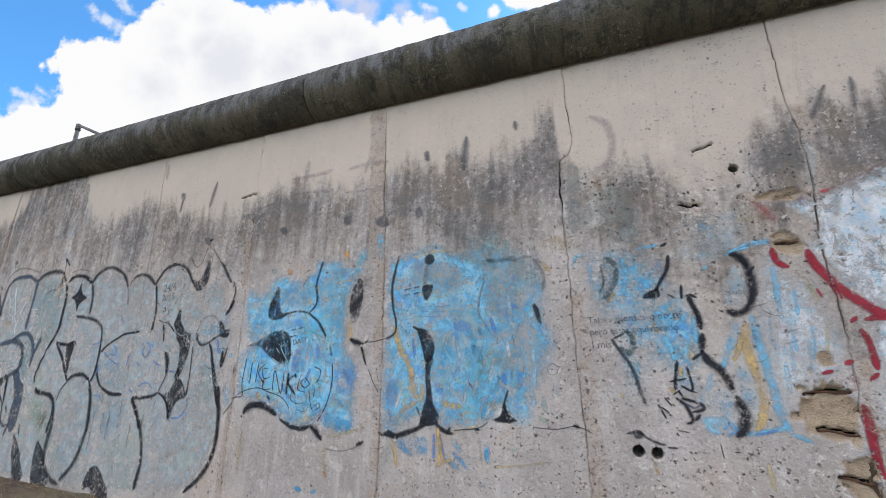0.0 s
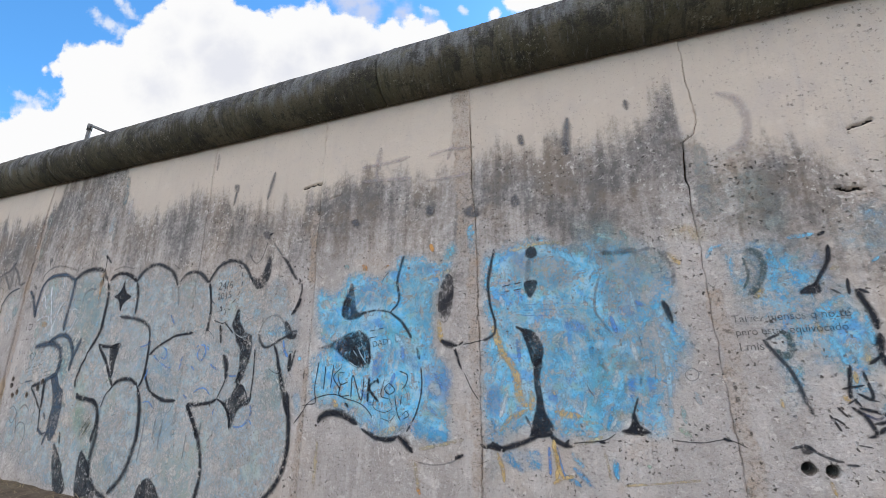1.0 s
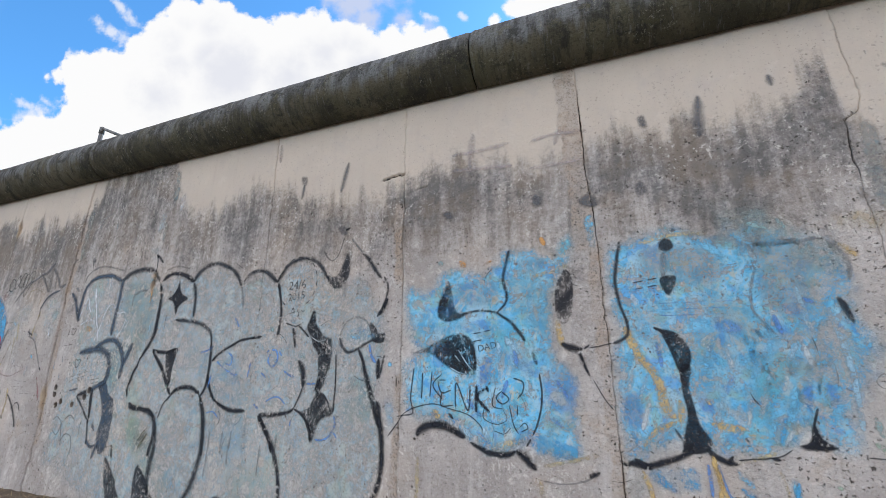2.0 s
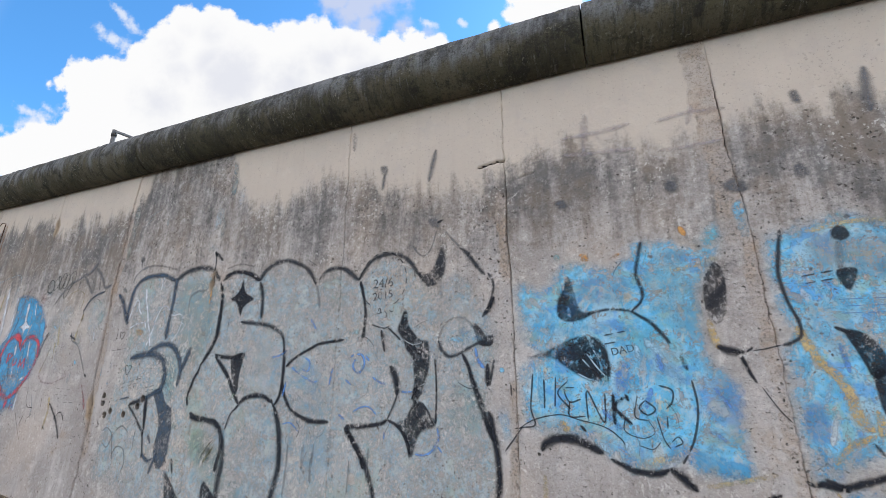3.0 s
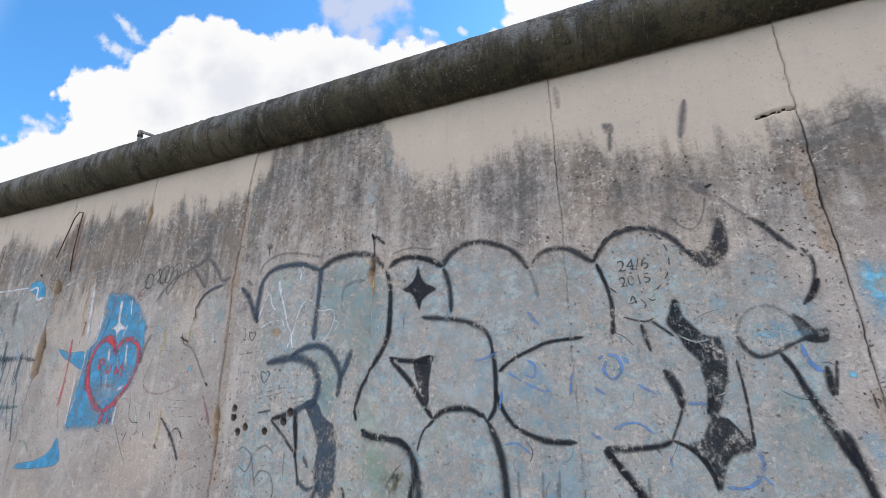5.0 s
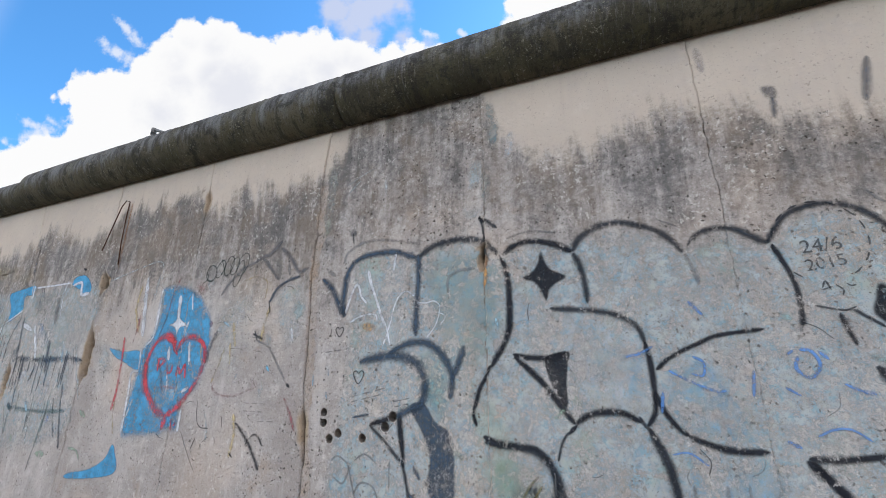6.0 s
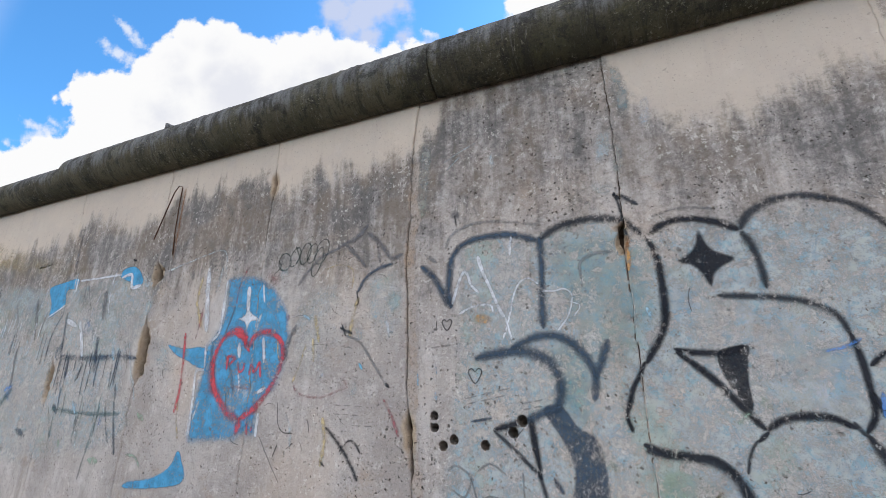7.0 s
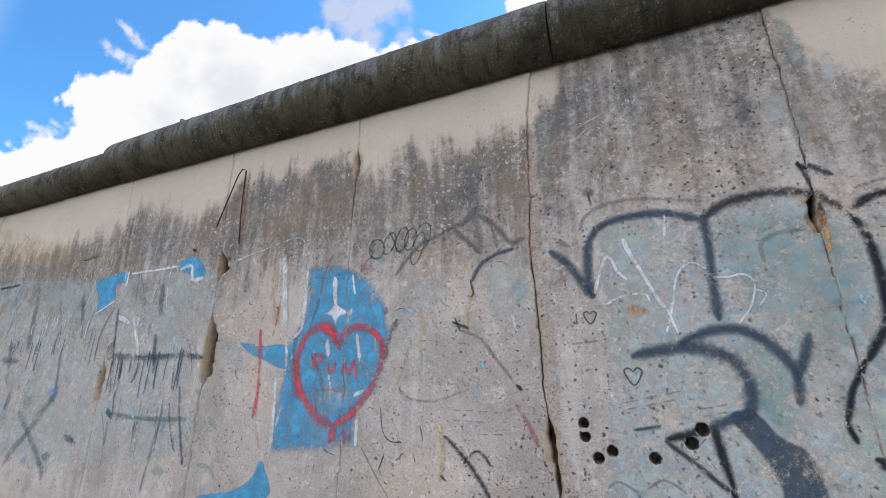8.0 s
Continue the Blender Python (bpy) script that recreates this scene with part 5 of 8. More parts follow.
# the second blue letter
fill(blue_lettering, "sky", 0.75, 0.36, (-0.666, 2.332), (-0.521, 2.373), (-0.365, 2.307), (-0.218, 2.244), (-0.166, 2.094), (-0.182, 1.906), (-0.126, 1.784), (-0.161, 1.666), (-0.241, 1.491), (-0.260, 1.350), (-0.381, 1.356), (-0.490, 1.481), (-0.589, 1.786))
fill(blue_lettering, "teal", 0.4, 0.36, (-0.667, 2.478), (-0.485, 2.441), (-0.364, 2.341), (-0.417, 2.242), (-0.592, 2.290))
fill(blue_lettering, "sky", 0.95, 0.22, (-1.167, 2.292), (-1.090, 2.321), (-1.005, 2.347), (-0.888, 2.377), (-0.761, 2.341), (-0.671, 2.300), (-0.582, 2.276), (-0.527, 2.224), (-0.467, 2.266), (-0.384, 2.259), (-0.338, 2.164), (-0.337, 2.017), (-0.352, 1.847), (-0.381, 1.656), (-0.405, 1.523), (-0.453, 1.392), (-0.561, 1.321), (-0.667, 1.301), (-0.776, 1.306), (-0.861, 1.313), (-0.948, 1.321), (-1.039, 1.273), (-1.131, 1.253), (-1.178, 1.319), (-1.188, 1.492), (-1.188, 1.735), (-1.154, 1.828), (-1.178, 1.990), (-1.185, 2.156))
fill(blue_lettering, "concrete_grey", 0.55, 0.32, (-0.527, 2.224), (-0.386, 2.228), (-0.340, 2.134), (-0.350, 1.960), (-0.401, 1.876), (-0.493, 1.907), (-0.542, 1.996), (-0.529, 2.116))
fill(blue_lettering, "concrete_grey", 0.55, 0.3, (-1.006, 2.279), (-0.827, 2.281), (-0.674, 2.236), (-0.652, 2.093), (-0.759, 2.036), (-0.896, 2.106), (-1.009, 2.113))
fill(blue_lettering, "chalk", 0.4, 0.34, (-0.581, 1.836), (-0.446, 1.820), (-0.374, 1.737), (-0.390, 1.602), (-0.487, 1.627), (-0.563, 1.680))
fill(blue_lettering, "teal", 0.45, 0.32, (-0.744, 2.035), (-0.572, 1.968), (-0.556, 1.793), (-0.695, 1.823), (-0.763, 1.944))
fill(blue_lettering, "sky", 0.7, 0.24, (-0.796, 1.854), (-0.611, 1.793), (-0.565, 1.653), (-0.604, 1.462), (-0.741, 1.469), (-0.835, 1.619))
fill(blue_lettering, "sky", 0.7, 0.24, (-0.567, 1.625), (-0.437, 1.601), (-0.436, 1.444), (-0.533, 1.349), (-0.607, 1.409))
fill(blue_lettering, "chalk", 0.4, 0.34, (-1.060, 1.985), (-0.933, 1.918), (-0.905, 1.795), (-1.015, 1.765), (-1.078, 1.859))
fill(blue_lettering, "royal", 0.55, 0.3, (-0.720, 1.913), (-0.607, 1.866), (-0.638, 1.808), (-0.722, 1.853))
fill(blue_lettering, "royal", 0.55, 0.3, (-0.495, 1.878), (-0.418, 1.834), (-0.474, 1.792))
fill(blue_lettering, "royal", 0.55, 0.3, (-1.162, 1.523), (-1.081, 1.555), (-1.067, 1.411), (-1.146, 1.393))
fill(blue_lettering, "royal", 0.55, 0.3, (-0.838, 1.548), (-0.780, 1.536), (-0.769, 1.468), (-0.826, 1.479))
fill(blue_lettering, "royal", 0.55, 0.3, (-0.444, 1.574), (-0.398, 1.607), (-0.415, 1.492))
stroke(blue_lettering, "royal", 0.0208, (-0.983, 1.796), (-0.975, 1.735), (-0.970, 1.670))
fill(blue_lettering, "blue", 0.75, 0.3, (-1.070, 1.216), (-0.892, 1.244), (-0.866, 1.155), (-0.982, 1.131), (-1.055, 1.163))
stroke(blue_lettering, "royal", 0.0138, (-0.829, 1.262), (-0.826, 1.197), (-0.826, 1.128))
stroke(blue_lettering, "royal", 0.0110, (-0.792, 1.265), (-0.776, 1.189), (-0.752, 1.115))
stroke(blue_lettering, "blue", 0.0176, (-0.757, 1.140), (-0.679, 1.093))
stroke(blue_lettering, "sky", 0.0220, (-0.724, 1.245), (-0.661, 1.174), sweep=True)
stroke(blue_lettering, "sky", 0.0188, (-0.528, 1.236), (-0.510, 1.140), sweep=True)
stroke(blue_lettering, "ochre", 0.0401, (-1.121, 1.875), (-1.095, 1.797), (-1.064, 1.720), (-1.017, 1.660), (-0.987, 1.587), (-0.974, 1.501), (-0.930, 1.441))
stroke(blue_lettering, "ochre", 0.0300, (-0.912, 1.532), (-0.908, 1.475), (-0.916, 1.419))
stroke(blue_lettering, "ochre", 0.0192, (-0.930, 1.432), (-1.022, 1.385), (-1.084, 1.312))
stroke(blue_lettering, "ochre", 0.0276, (-0.799, 1.431), (-0.716, 1.416), (-0.661, 1.411))
stroke(blue_lettering, "cream", 0.0132, (-0.662, 1.393), (-0.582, 1.384))
stroke(blue_lettering, "ochre", 0.0208, (-1.100, 1.214), (-1.071, 1.135), (-1.063, 1.070))
stroke(blue_lettering, "ochre", 0.0175, (-0.805, 1.277), (-0.787, 1.188), (-0.799, 1.110))
stroke(blue_lettering, "cream", 0.0105, (-0.565, 1.258), (-0.543, 1.137))
stroke(blue_lettering, "cream", 0.0132, (-0.723, 1.271), (-0.627, 1.299), (-0.560, 1.329))
stroke(blue_lettering, "ochre", 0.0138, (-0.809, 1.535), (-0.782, 1.508))
stroke(blue_lettering, "cream", 0.0190, (-1.022, 2.298), (-0.857, 2.327), (-0.700, 2.319))
stroke(blue_lettering, "pale", 0.0184, (-0.565, 1.571), (-0.604, 1.457), sweep=True)
stroke(blue_lettering, "pale", 0.0175, (-0.533, 1.349), (-0.468, 1.463), sweep=True)
stroke(blue_lettering, "pale", 0.0184, (-0.469, 1.681), (-0.504, 1.572), sweep=True)
stroke(blue_lettering, "pale", 0.0184, (-0.626, 1.542), (-0.661, 1.406), sweep=True)
stroke(blue_lettering, "pale", 0.0184, (-0.698, 1.765), (-0.675, 1.651), sweep=True)
stroke(blue_lettering, "pale", 0.0209, (-1.096, 1.674), (-1.129, 1.554), sweep=True)
stroke(blue_lettering, "pale", 0.0192, (-1.035, 1.527), (-1.083, 1.382), sweep=True)
stroke(blue_lettering, "sky", 0.0313, (-0.748, 2.291), (-0.646, 2.186), sweep=True)
stroke(blue_lettering, "sky", 0.0301, (-0.754, 1.794), (-0.790, 1.649), sweep=True)
stroke(blue_lettering, "sky", 0.0275, (-0.643, 1.736), (-0.607, 1.624), sweep=True)
stroke(blue_lettering, "sky", 0.0276, (-0.467, 1.547), (-0.502, 1.415), sweep=True)
stroke(blue_lettering, "sky", 0.0263, (-0.716, 1.403), (-0.748, 1.321), sweep=True)
stroke(blue_lettering, "sky", 0.0312, (-1.095, 1.766), (-1.129, 1.643), sweep=True)
stroke(blue_lettering, "sky", 0.0325, (-1.013, 1.889), (-1.030, 1.796), sweep=True)
stroke(blue_lettering, "sky", 0.0301, (-0.870, 1.917), (-0.750, 1.883), sweep=True)
stroke(blue_lettering, "sky", 0.0263, (-0.574, 1.516), (-0.554, 1.412), sweep=True)
stroke(blue_lettering, "sky", 0.0288, (-0.961, 1.389), (-1.023, 1.302), sweep=True)
stroke(blue_lettering, "ice", 0.0234, (-1.033, 1.645), (-1.082, 1.526), sweep=True)
stroke(blue_lettering, "ice", 0.0207, (-0.737, 1.538), (-0.771, 1.427), sweep=True)
stroke(blue_lettering, "ice", 0.0197, (-0.538, 1.653), (-0.570, 1.570), sweep=True)
stroke(blue_lettering, "ice", 0.0197, (-0.683, 1.512), (-0.660, 1.432), sweep=True)
stroke(blue_lettering, "ice", 0.0207, (-0.421, 1.792), (-0.469, 1.681), sweep=True)
stroke(blue_lettering, "blue", 0.0175, (-0.769, 1.794), (-0.731, 1.678), sweep=True)
stroke(blue_lettering, "blue", 0.0168, (-0.599, 1.765), (-0.590, 1.680), sweep=True)
stroke(blue_lettering, "blue", 0.0168, (-1.130, 1.379), (-1.100, 1.297), sweep=True)
stroke(blue_lettering, "blue", 0.0154, (-0.511, 1.466), (-0.545, 1.361), sweep=True)
stroke(blue_lettering, "dark", 0.0140, (-1.108, 2.322), (-1.133, 2.204), (-1.147, 2.104), (-1.134, 1.988), (-1.107, 1.891), (-1.111, 1.828), (-1.154, 1.797), (-1.185, 1.788))
stroke(blue_lettering, "dark", 0.0060, (-1.185, 1.791), (-1.245, 1.775), (-1.297, 1.766))
fill(blue_lettering, "dark", 0.84, 0.3, (-0.916, 2.299), (-0.890, 2.313), (-0.864, 2.294), (-0.859, 2.261), (-0.892, 2.243), (-0.924, 2.262))
stroke(blue_lettering, "grey", 0.0209, (-0.905, 2.244), (-0.921, 2.108))
fill(blue_lettering, "black", 0.88, 0.3, (-0.934, 2.109), (-0.864, 2.114), (-0.878, 2.058), (-0.905, 2.018), (-0.926, 2.050))
stroke(blue_lettering, "black", 0.0143, (-0.991, 1.864), (-0.941, 1.838))
fill(blue_lettering, "black", 0.92, 0.3, (-0.959, 1.848), (-0.903, 1.841), (-0.859, 1.795), (-0.840, 1.736), (-0.854, 1.677), (-0.894, 1.647), (-0.913, 1.706), (-0.936, 1.780))
fill(blue_lettering, "black", 0.92, 0.3, (-0.890, 1.676), (-0.848, 1.677), (-0.866, 1.590), (-0.854, 1.506), (-0.840, 1.423), (-0.802, 1.357), (-0.815, 1.316), (-0.876, 1.299), (-0.918, 1.323), (-0.902, 1.392), (-0.884, 1.476), (-0.894, 1.561))
stroke(blue_lettering, "black", 0.0264, (-0.875, 1.312), (-0.949, 1.275), (-1.024, 1.247), (-1.085, 1.229), (-1.137, 1.238), (-1.162, 1.222))
stroke(blue_lettering, "black", 0.0220, (-1.131, 1.261), (-1.055, 1.217))
stroke(blue_lettering, "black", 0.0193, (-1.194, 1.248), (-1.162, 1.222))
stroke(blue_lettering, "black", 0.0202, (-0.874, 1.339), (-0.925, 1.303))
stroke(blue_lettering, "dark", 0.0120, (-0.946, 1.404), (-0.918, 1.350))
stroke(blue_lettering, "black", 0.0193, (-0.826, 1.321), (-0.791, 1.292), (-0.750, 1.274), (-0.712, 1.266))
stroke(blue_lettering, "black", 0.0110, (-0.750, 1.269), (-0.727, 1.302))
stroke(blue_lettering, "dark", 0.0048, (-0.709, 1.285), (-0.654, 1.294), (-0.601, 1.301), (-0.548, 1.315), (-0.508, 1.343))
stroke(blue_lettering, "black", 0.0145, (-0.588, 1.302), (-0.552, 1.299))
stroke(blue_lettering, "grey", 0.0120, (-0.528, 2.131), (-0.552, 2.057), (-0.566, 1.982), (-0.561, 1.923), (-0.523, 1.864), (-0.487, 1.806))
stroke(blue_lettering, "grey", 0.0157, (-0.520, 2.249), (-0.441, 2.239), (-0.343, 2.255))
fill(blue_lettering, "black", 0.92, 0.28, (-0.481, 1.356), (-0.439, 1.379), (-0.420, 1.449), (-0.396, 1.387), (-0.353, 1.358), (-0.427, 1.345))
stroke(blue_lettering, "dark", 0.0072, (-0.420, 1.440), (-0.394, 1.514))
fill(blue_lettering, "black", 0.88, 0.3, (-0.251, 1.977), (-0.221, 1.954), (-0.205, 1.861), (-0.234, 1.907))
stroke(blue_lettering, "grey", 0.0136, (-0.366, 2.232), (-0.283, 2.249), (-0.219, 2.211), (-0.183, 2.127), (-0.192, 2.047))
stroke(blue_lettering, "dark", 0.0048, (-0.261, 1.331), (-0.145, 1.330), (-0.046, 1.350), (0.033, 1.321))
stroke(blue_lettering, "black", 0.0152, (-0.063, 1.357), (-0.028, 1.343))
stroke(blue_lettering, "grey", 0.0043, (-0.177, 1.637), (-0.152, 1.655), (-0.126, 1.638), (-0.131, 1.609), (-0.160, 1.597), (-0.180, 1.616), (-0.177, 1.637))
stroke(blue_lettering, "cream", 0.0092, (-0.491, 1.117), (-0.340, 1.142), (-0.166, 1.174))

# the flaking blue and ochre letters
fill(yellow_blue_lettering, "sky", 0.62, 0.38, (0.028, 2.209), (0.120, 2.266), (0.289, 2.251), (0.419, 2.195), (0.457, 2.061), (0.543, 1.930), (0.557, 1.728), (0.522, 1.523), (0.431, 1.544), (0.345, 1.673), (0.251, 1.459), (0.178, 1.508), (0.172, 1.783), (0.069, 1.900))
fill(yellow_blue_lettering, "teal", 0.4, 0.36, (-0.013, 2.579), (0.202, 2.617), (0.334, 2.467), (0.292, 2.282), (0.093, 2.300), (-0.006, 2.408))
fill(yellow_blue_lettering, "ice", 0.4, 0.36, (0.460, 2.359), (0.741, 2.388), (0.770, 2.239), (0.615, 2.137), (0.472, 2.206))
fill(yellow_blue_lettering, "sky", 0.7, 0.34, (0.062, 2.175), (0.088, 2.221), (0.232, 2.225), (0.284, 2.190), (0.360, 2.125), (0.393, 2.064), (0.323, 2.009), (0.241, 1.983), (0.156, 1.957), (0.073, 1.975), (0.049, 2.052))
fill(yellow_blue_lettering, "concrete_grey", 0.6, 0.3, (0.122, 2.196), (0.190, 2.197), (0.200, 2.105), (0.166, 2.016), (0.120, 1.994), (0.097, 2.080))
fill(yellow_blue_lettering, "sky", 0.85, 0.28, (0.344, 1.951), (0.448, 1.961), (0.505, 1.917), (0.546, 1.848), (0.551, 1.781), (0.532, 1.715), (0.468, 1.675), (0.425, 1.728), (0.383, 1.809), (0.352, 1.893))
fill(yellow_blue_lettering, "sky", 0.55, 0.38, (0.223, 1.755), (0.302, 1.768), (0.277, 1.618), (0.280, 1.513), (0.213, 1.457), (0.193, 1.536))
fill(yellow_blue_lettering, "sky", 0.9, 0.22, (0.511, 1.423), (0.581, 1.439), (0.644, 1.419), (0.660, 1.373), (0.614, 1.346), (0.548, 1.353), (0.519, 1.387))
fill(yellow_blue_lettering, "sky", 0.6, 0.34, (0.560, 1.549), (0.658, 1.528), (0.657, 1.432), (0.581, 1.439), (0.530, 1.486))
fill(yellow_blue_lettering, "ice", 0.5, 0.34, (0.715, 2.130), (0.771, 2.099), (0.762, 1.963), (0.708, 1.925), (0.667, 1.967))
fill(yellow_blue_lettering, "chalk", 0.5, 0.34, (0.491, 1.781), (0.532, 1.781), (0.527, 1.650), (0.493, 1.636))
fill(yellow_blue_lettering, "sky", 0.8, 0.25, (0.691, 1.864), (0.726, 1.858), (0.683, 1.729), (0.638, 1.639), (0.610, 1.652), (0.650, 1.755))
fill(yellow_blue_lettering, "sky", 0.5, 0.35, (0.674, 1.653), (0.747, 1.629), (0.752, 1.508), (0.705, 1.388), (0.680, 1.529))
stroke(yellow_blue_lettering, "sky", 0.0241, (0.388, 1.809), (0.414, 1.741), (0.436, 1.669), sweep=True)
stroke(yellow_blue_lettering, "sky", 0.0218, (0.537, 1.548), (0.516, 1.468), sweep=True)
stroke(yellow_blue_lettering, "sky", 0.0265, (0.230, 2.210), (0.250, 2.102), sweep=True)
stroke(yellow_blue_lettering, "sky", 0.0219, (0.580, 1.626), (0.545, 1.524), sweep=True)
stroke(yellow_blue_lettering, "sky", 0.0230, (0.527, 1.889), (0.536, 1.755), sweep=True)
stroke(yellow_blue_lettering, "sky", 0.0278, (0.767, 1.894), (0.786, 1.755), (0.801, 1.631), (0.815, 1.511), (0.830, 1.430), (0.847, 1.379))
stroke(yellow_blue_lettering, "sky", 0.0151, (0.847, 1.379), (0.884, 1.364), (0.924, 1.347))
stroke(yellow_blue_lettering, "sky", 0.0214, (0.841, 1.408), (0.756, 1.379), (0.680, 1.363))
stroke(yellow_blue_lettering, "royal", 0.0094, (0.712, 1.365), (0.755, 1.375), (0.804, 1.390))
stroke(yellow_blue_lettering, "blue", 0.0188, (0.764, 1.806), (0.777, 1.767))
stroke(yellow_blue_lettering, "sky", 0.0105, (0.742, 2.199), (0.814, 2.221), (0.889, 2.234))
fill(yellow_blue_lettering, "sky", 0.4, 0.4, (0.524, 2.337), (0.693, 2.393), (0.830, 2.430), (0.833, 2.401), (0.713, 2.355), (0.546, 2.304))
stroke(yellow_blue_lettering, "sky", 0.0126, (0.697, 2.182), (0.793, 2.231), (0.900, 2.247))
stroke(yellow_blue_lettering, "sky", 0.0159, (0.880, 2.119), (0.884, 2.038), (0.882, 1.933))
stroke(yellow_blue_lettering, "sky", 0.0114, (0.950, 2.008), (0.946, 1.879), sweep=True)
stroke(yellow_blue_lettering, "sky", 0.0113, (0.987, 1.841), (0.988, 1.755), (0.973, 1.682), sweep=True)
stroke(yellow_blue_lettering, "sky", 0.0119, (0.913, 1.830), (0.922, 1.718), sweep=True)
stroke(yellow_blue_lettering, "sky", 0.0168, (0.303, 2.250), (0.411, 2.259))
stroke(yellow_blue_lettering, "sky", 0.0147, (0.587, 2.110), (0.620, 2.137), sweep=True)
stroke(yellow_blue_lettering, "sky", 0.0201, (-0.007, 2.228), (0.045, 2.240), sweep=True)
stroke(yellow_blue_lettering, "sky", 0.0150, (0.062, 2.082), (0.074, 2.174))
stroke(yellow_blue_lettering, "ochre", 0.0266, (0.749, 1.858), (0.730, 1.780), (0.743, 1.679), (0.762, 1.581), (0.767, 1.509), (0.753, 1.437), (0.724, 1.377))
stroke(yellow_blue_lettering, "ochre", 0.0159, (0.726, 1.806), (0.697, 1.729), (0.672, 1.678))
stroke(yellow_blue_lettering, "ochre", 0.0264, (0.183, 2.021), (0.141, 1.969))
stroke(yellow_blue_lettering, "cream", 0.0176, (0.435, 2.091), (0.477, 2.100))
stroke(yellow_blue_lettering, "ochre", 0.0189, (0.451, 1.654), (0.451, 1.602))
stroke(yellow_blue_lettering, "ochre", 0.0272, (0.393, 1.556), (0.419, 1.526))
stroke(yellow_blue_lettering, "cream", 0.0188, (0.507, 1.768), (0.506, 1.676))
stroke(yellow_blue_lettering, "ochre", 0.0119, (0.299, 1.224), (0.313, 1.161))
stroke(yellow_blue_lettering, "cream", 0.0153, (0.350, 1.865), (0.370, 1.809))
stroke(yellow_blue_lettering, "ochre", 0.0115, (0.175, 1.535), (0.187, 1.488), sweep=True)
stroke(yellow_blue_lettering, "cream", 0.0144, (0.749, 1.254), (0.758, 1.145), sweep=True)
stroke(yellow_blue_lettering, "green_black", 0.0192, (0.134, 2.208), (0.186, 2.182), (0.195, 2.105), (0.162, 2.031), (0.119, 1.988))
stroke(yellow_blue_lettering, "green_black", 0.0096, (0.120, 2.171), (0.131, 2.078), (0.104, 2.019))
stroke(yellow_blue_lettering, "black", 0.0152, (0.452, 2.268), (0.418, 2.249))
stroke(yellow_blue_lettering, "black", 0.0152, (0.451, 2.208), (0.439, 2.134), (0.408, 2.078), (0.371, 2.016))
fill(yellow_blue_lettering, "black", 0.9, 0.28, (0.311, 1.989), (0.350, 2.022), (0.390, 2.029), (0.394, 1.992), (0.347, 1.985))
stroke(yellow_blue_lettering, "black", 0.0110, (0.494, 2.050), (0.489, 1.974))
stroke(yellow_blue_lettering, "black", 0.0218, (0.514, 2.001), (0.533, 1.944), (0.553, 1.889), (0.558, 1.821))
stroke(yellow_blue_lettering, "black", 0.0231, (0.562, 1.813), (0.548, 1.715))
stroke(yellow_blue_lettering, "black", 0.0284, (0.545, 1.728), (0.574, 1.677), (0.616, 1.639), (0.643, 1.589), (0.655, 1.536))
stroke(yellow_blue_lettering, "black", 0.0393, (0.659, 1.533), (0.683, 1.469), (0.686, 1.422), (0.671, 1.374), (0.636, 1.350))
stroke(yellow_blue_lettering, "black", 0.0104, (0.504, 1.681), (0.546, 1.715))
stroke(yellow_blue_lettering, "black", 0.0146, (0.521, 2.001), (0.560, 1.977))
stroke(yellow_blue_lettering, "dark", 0.0088, (0.426, 2.005), (0.462, 1.980))
stroke(yellow_blue_lettering, "black", 0.0276, (0.712, 2.187), (0.751, 2.175), (0.780, 2.131), (0.790, 2.070), (0.790, 2.002), (0.774, 1.949), (0.747, 1.911), (0.704, 1.898), (0.670, 1.918))
stroke(yellow_blue_lettering, "dark", 0.0084, (0.778, 2.084), (0.815, 2.123))
stroke(yellow_blue_lettering, "dark", 0.0145, (0.145, 1.789), (0.193, 1.713), (0.228, 1.658), (0.251, 1.591), (0.270, 1.512), (0.284, 1.469))
stroke(yellow_blue_lettering, "green_black", 0.0184, (0.218, 1.825), (0.252, 1.788), (0.235, 1.713), (0.190, 1.741))
stroke(yellow_blue_lettering, "dark", 0.0092, (0.158, 1.783), (0.214, 1.811))
stroke(yellow_blue_lettering, "black", 0.0138, (0.439, 1.680), (0.427, 1.609), (0.418, 1.539))
stroke(yellow_blue_lettering, "black", 0.0110, (0.478, 1.654), (0.492, 1.547), (0.442, 1.565))
stroke(yellow_blue_lettering, "black", 0.0088, (0.395, 1.579), (0.474, 1.597))
stroke(yellow_blue_lettering, "black", 0.0119, (0.439, 1.507), (0.518, 1.485), (0.527, 1.461), (0.477, 1.446))
stroke(yellow_blue_lettering, "black", 0.0138, (0.415, 1.511), (0.458, 1.470), (0.478, 1.409), (0.448, 1.392))
stroke(yellow_blue_lettering, "black", 0.0140, (0.515, 1.441), (0.487, 1.407))
stroke(yellow_blue_lettering, "black", 0.0079, (0.350, 1.464), (0.386, 1.436))
stroke(yellow_blue_lettering, "black", 0.0088, (0.367, 1.509), (0.399, 1.467))
stroke(yellow_blue_lettering, "black", 0.0084, (0.337, 1.476), (0.369, 1.410))
stroke(yellow_blue_lettering, "dark", 0.0060, (0.412, 1.363), (0.460, 1.356))
stroke(yellow_blue_lettering, "black", 0.0079, (0.431, 1.544), (0.451, 1.510))
stroke(yellow_blue_lettering, "dark", 0.0060, (0.466, 1.546), (0.514, 1.532))
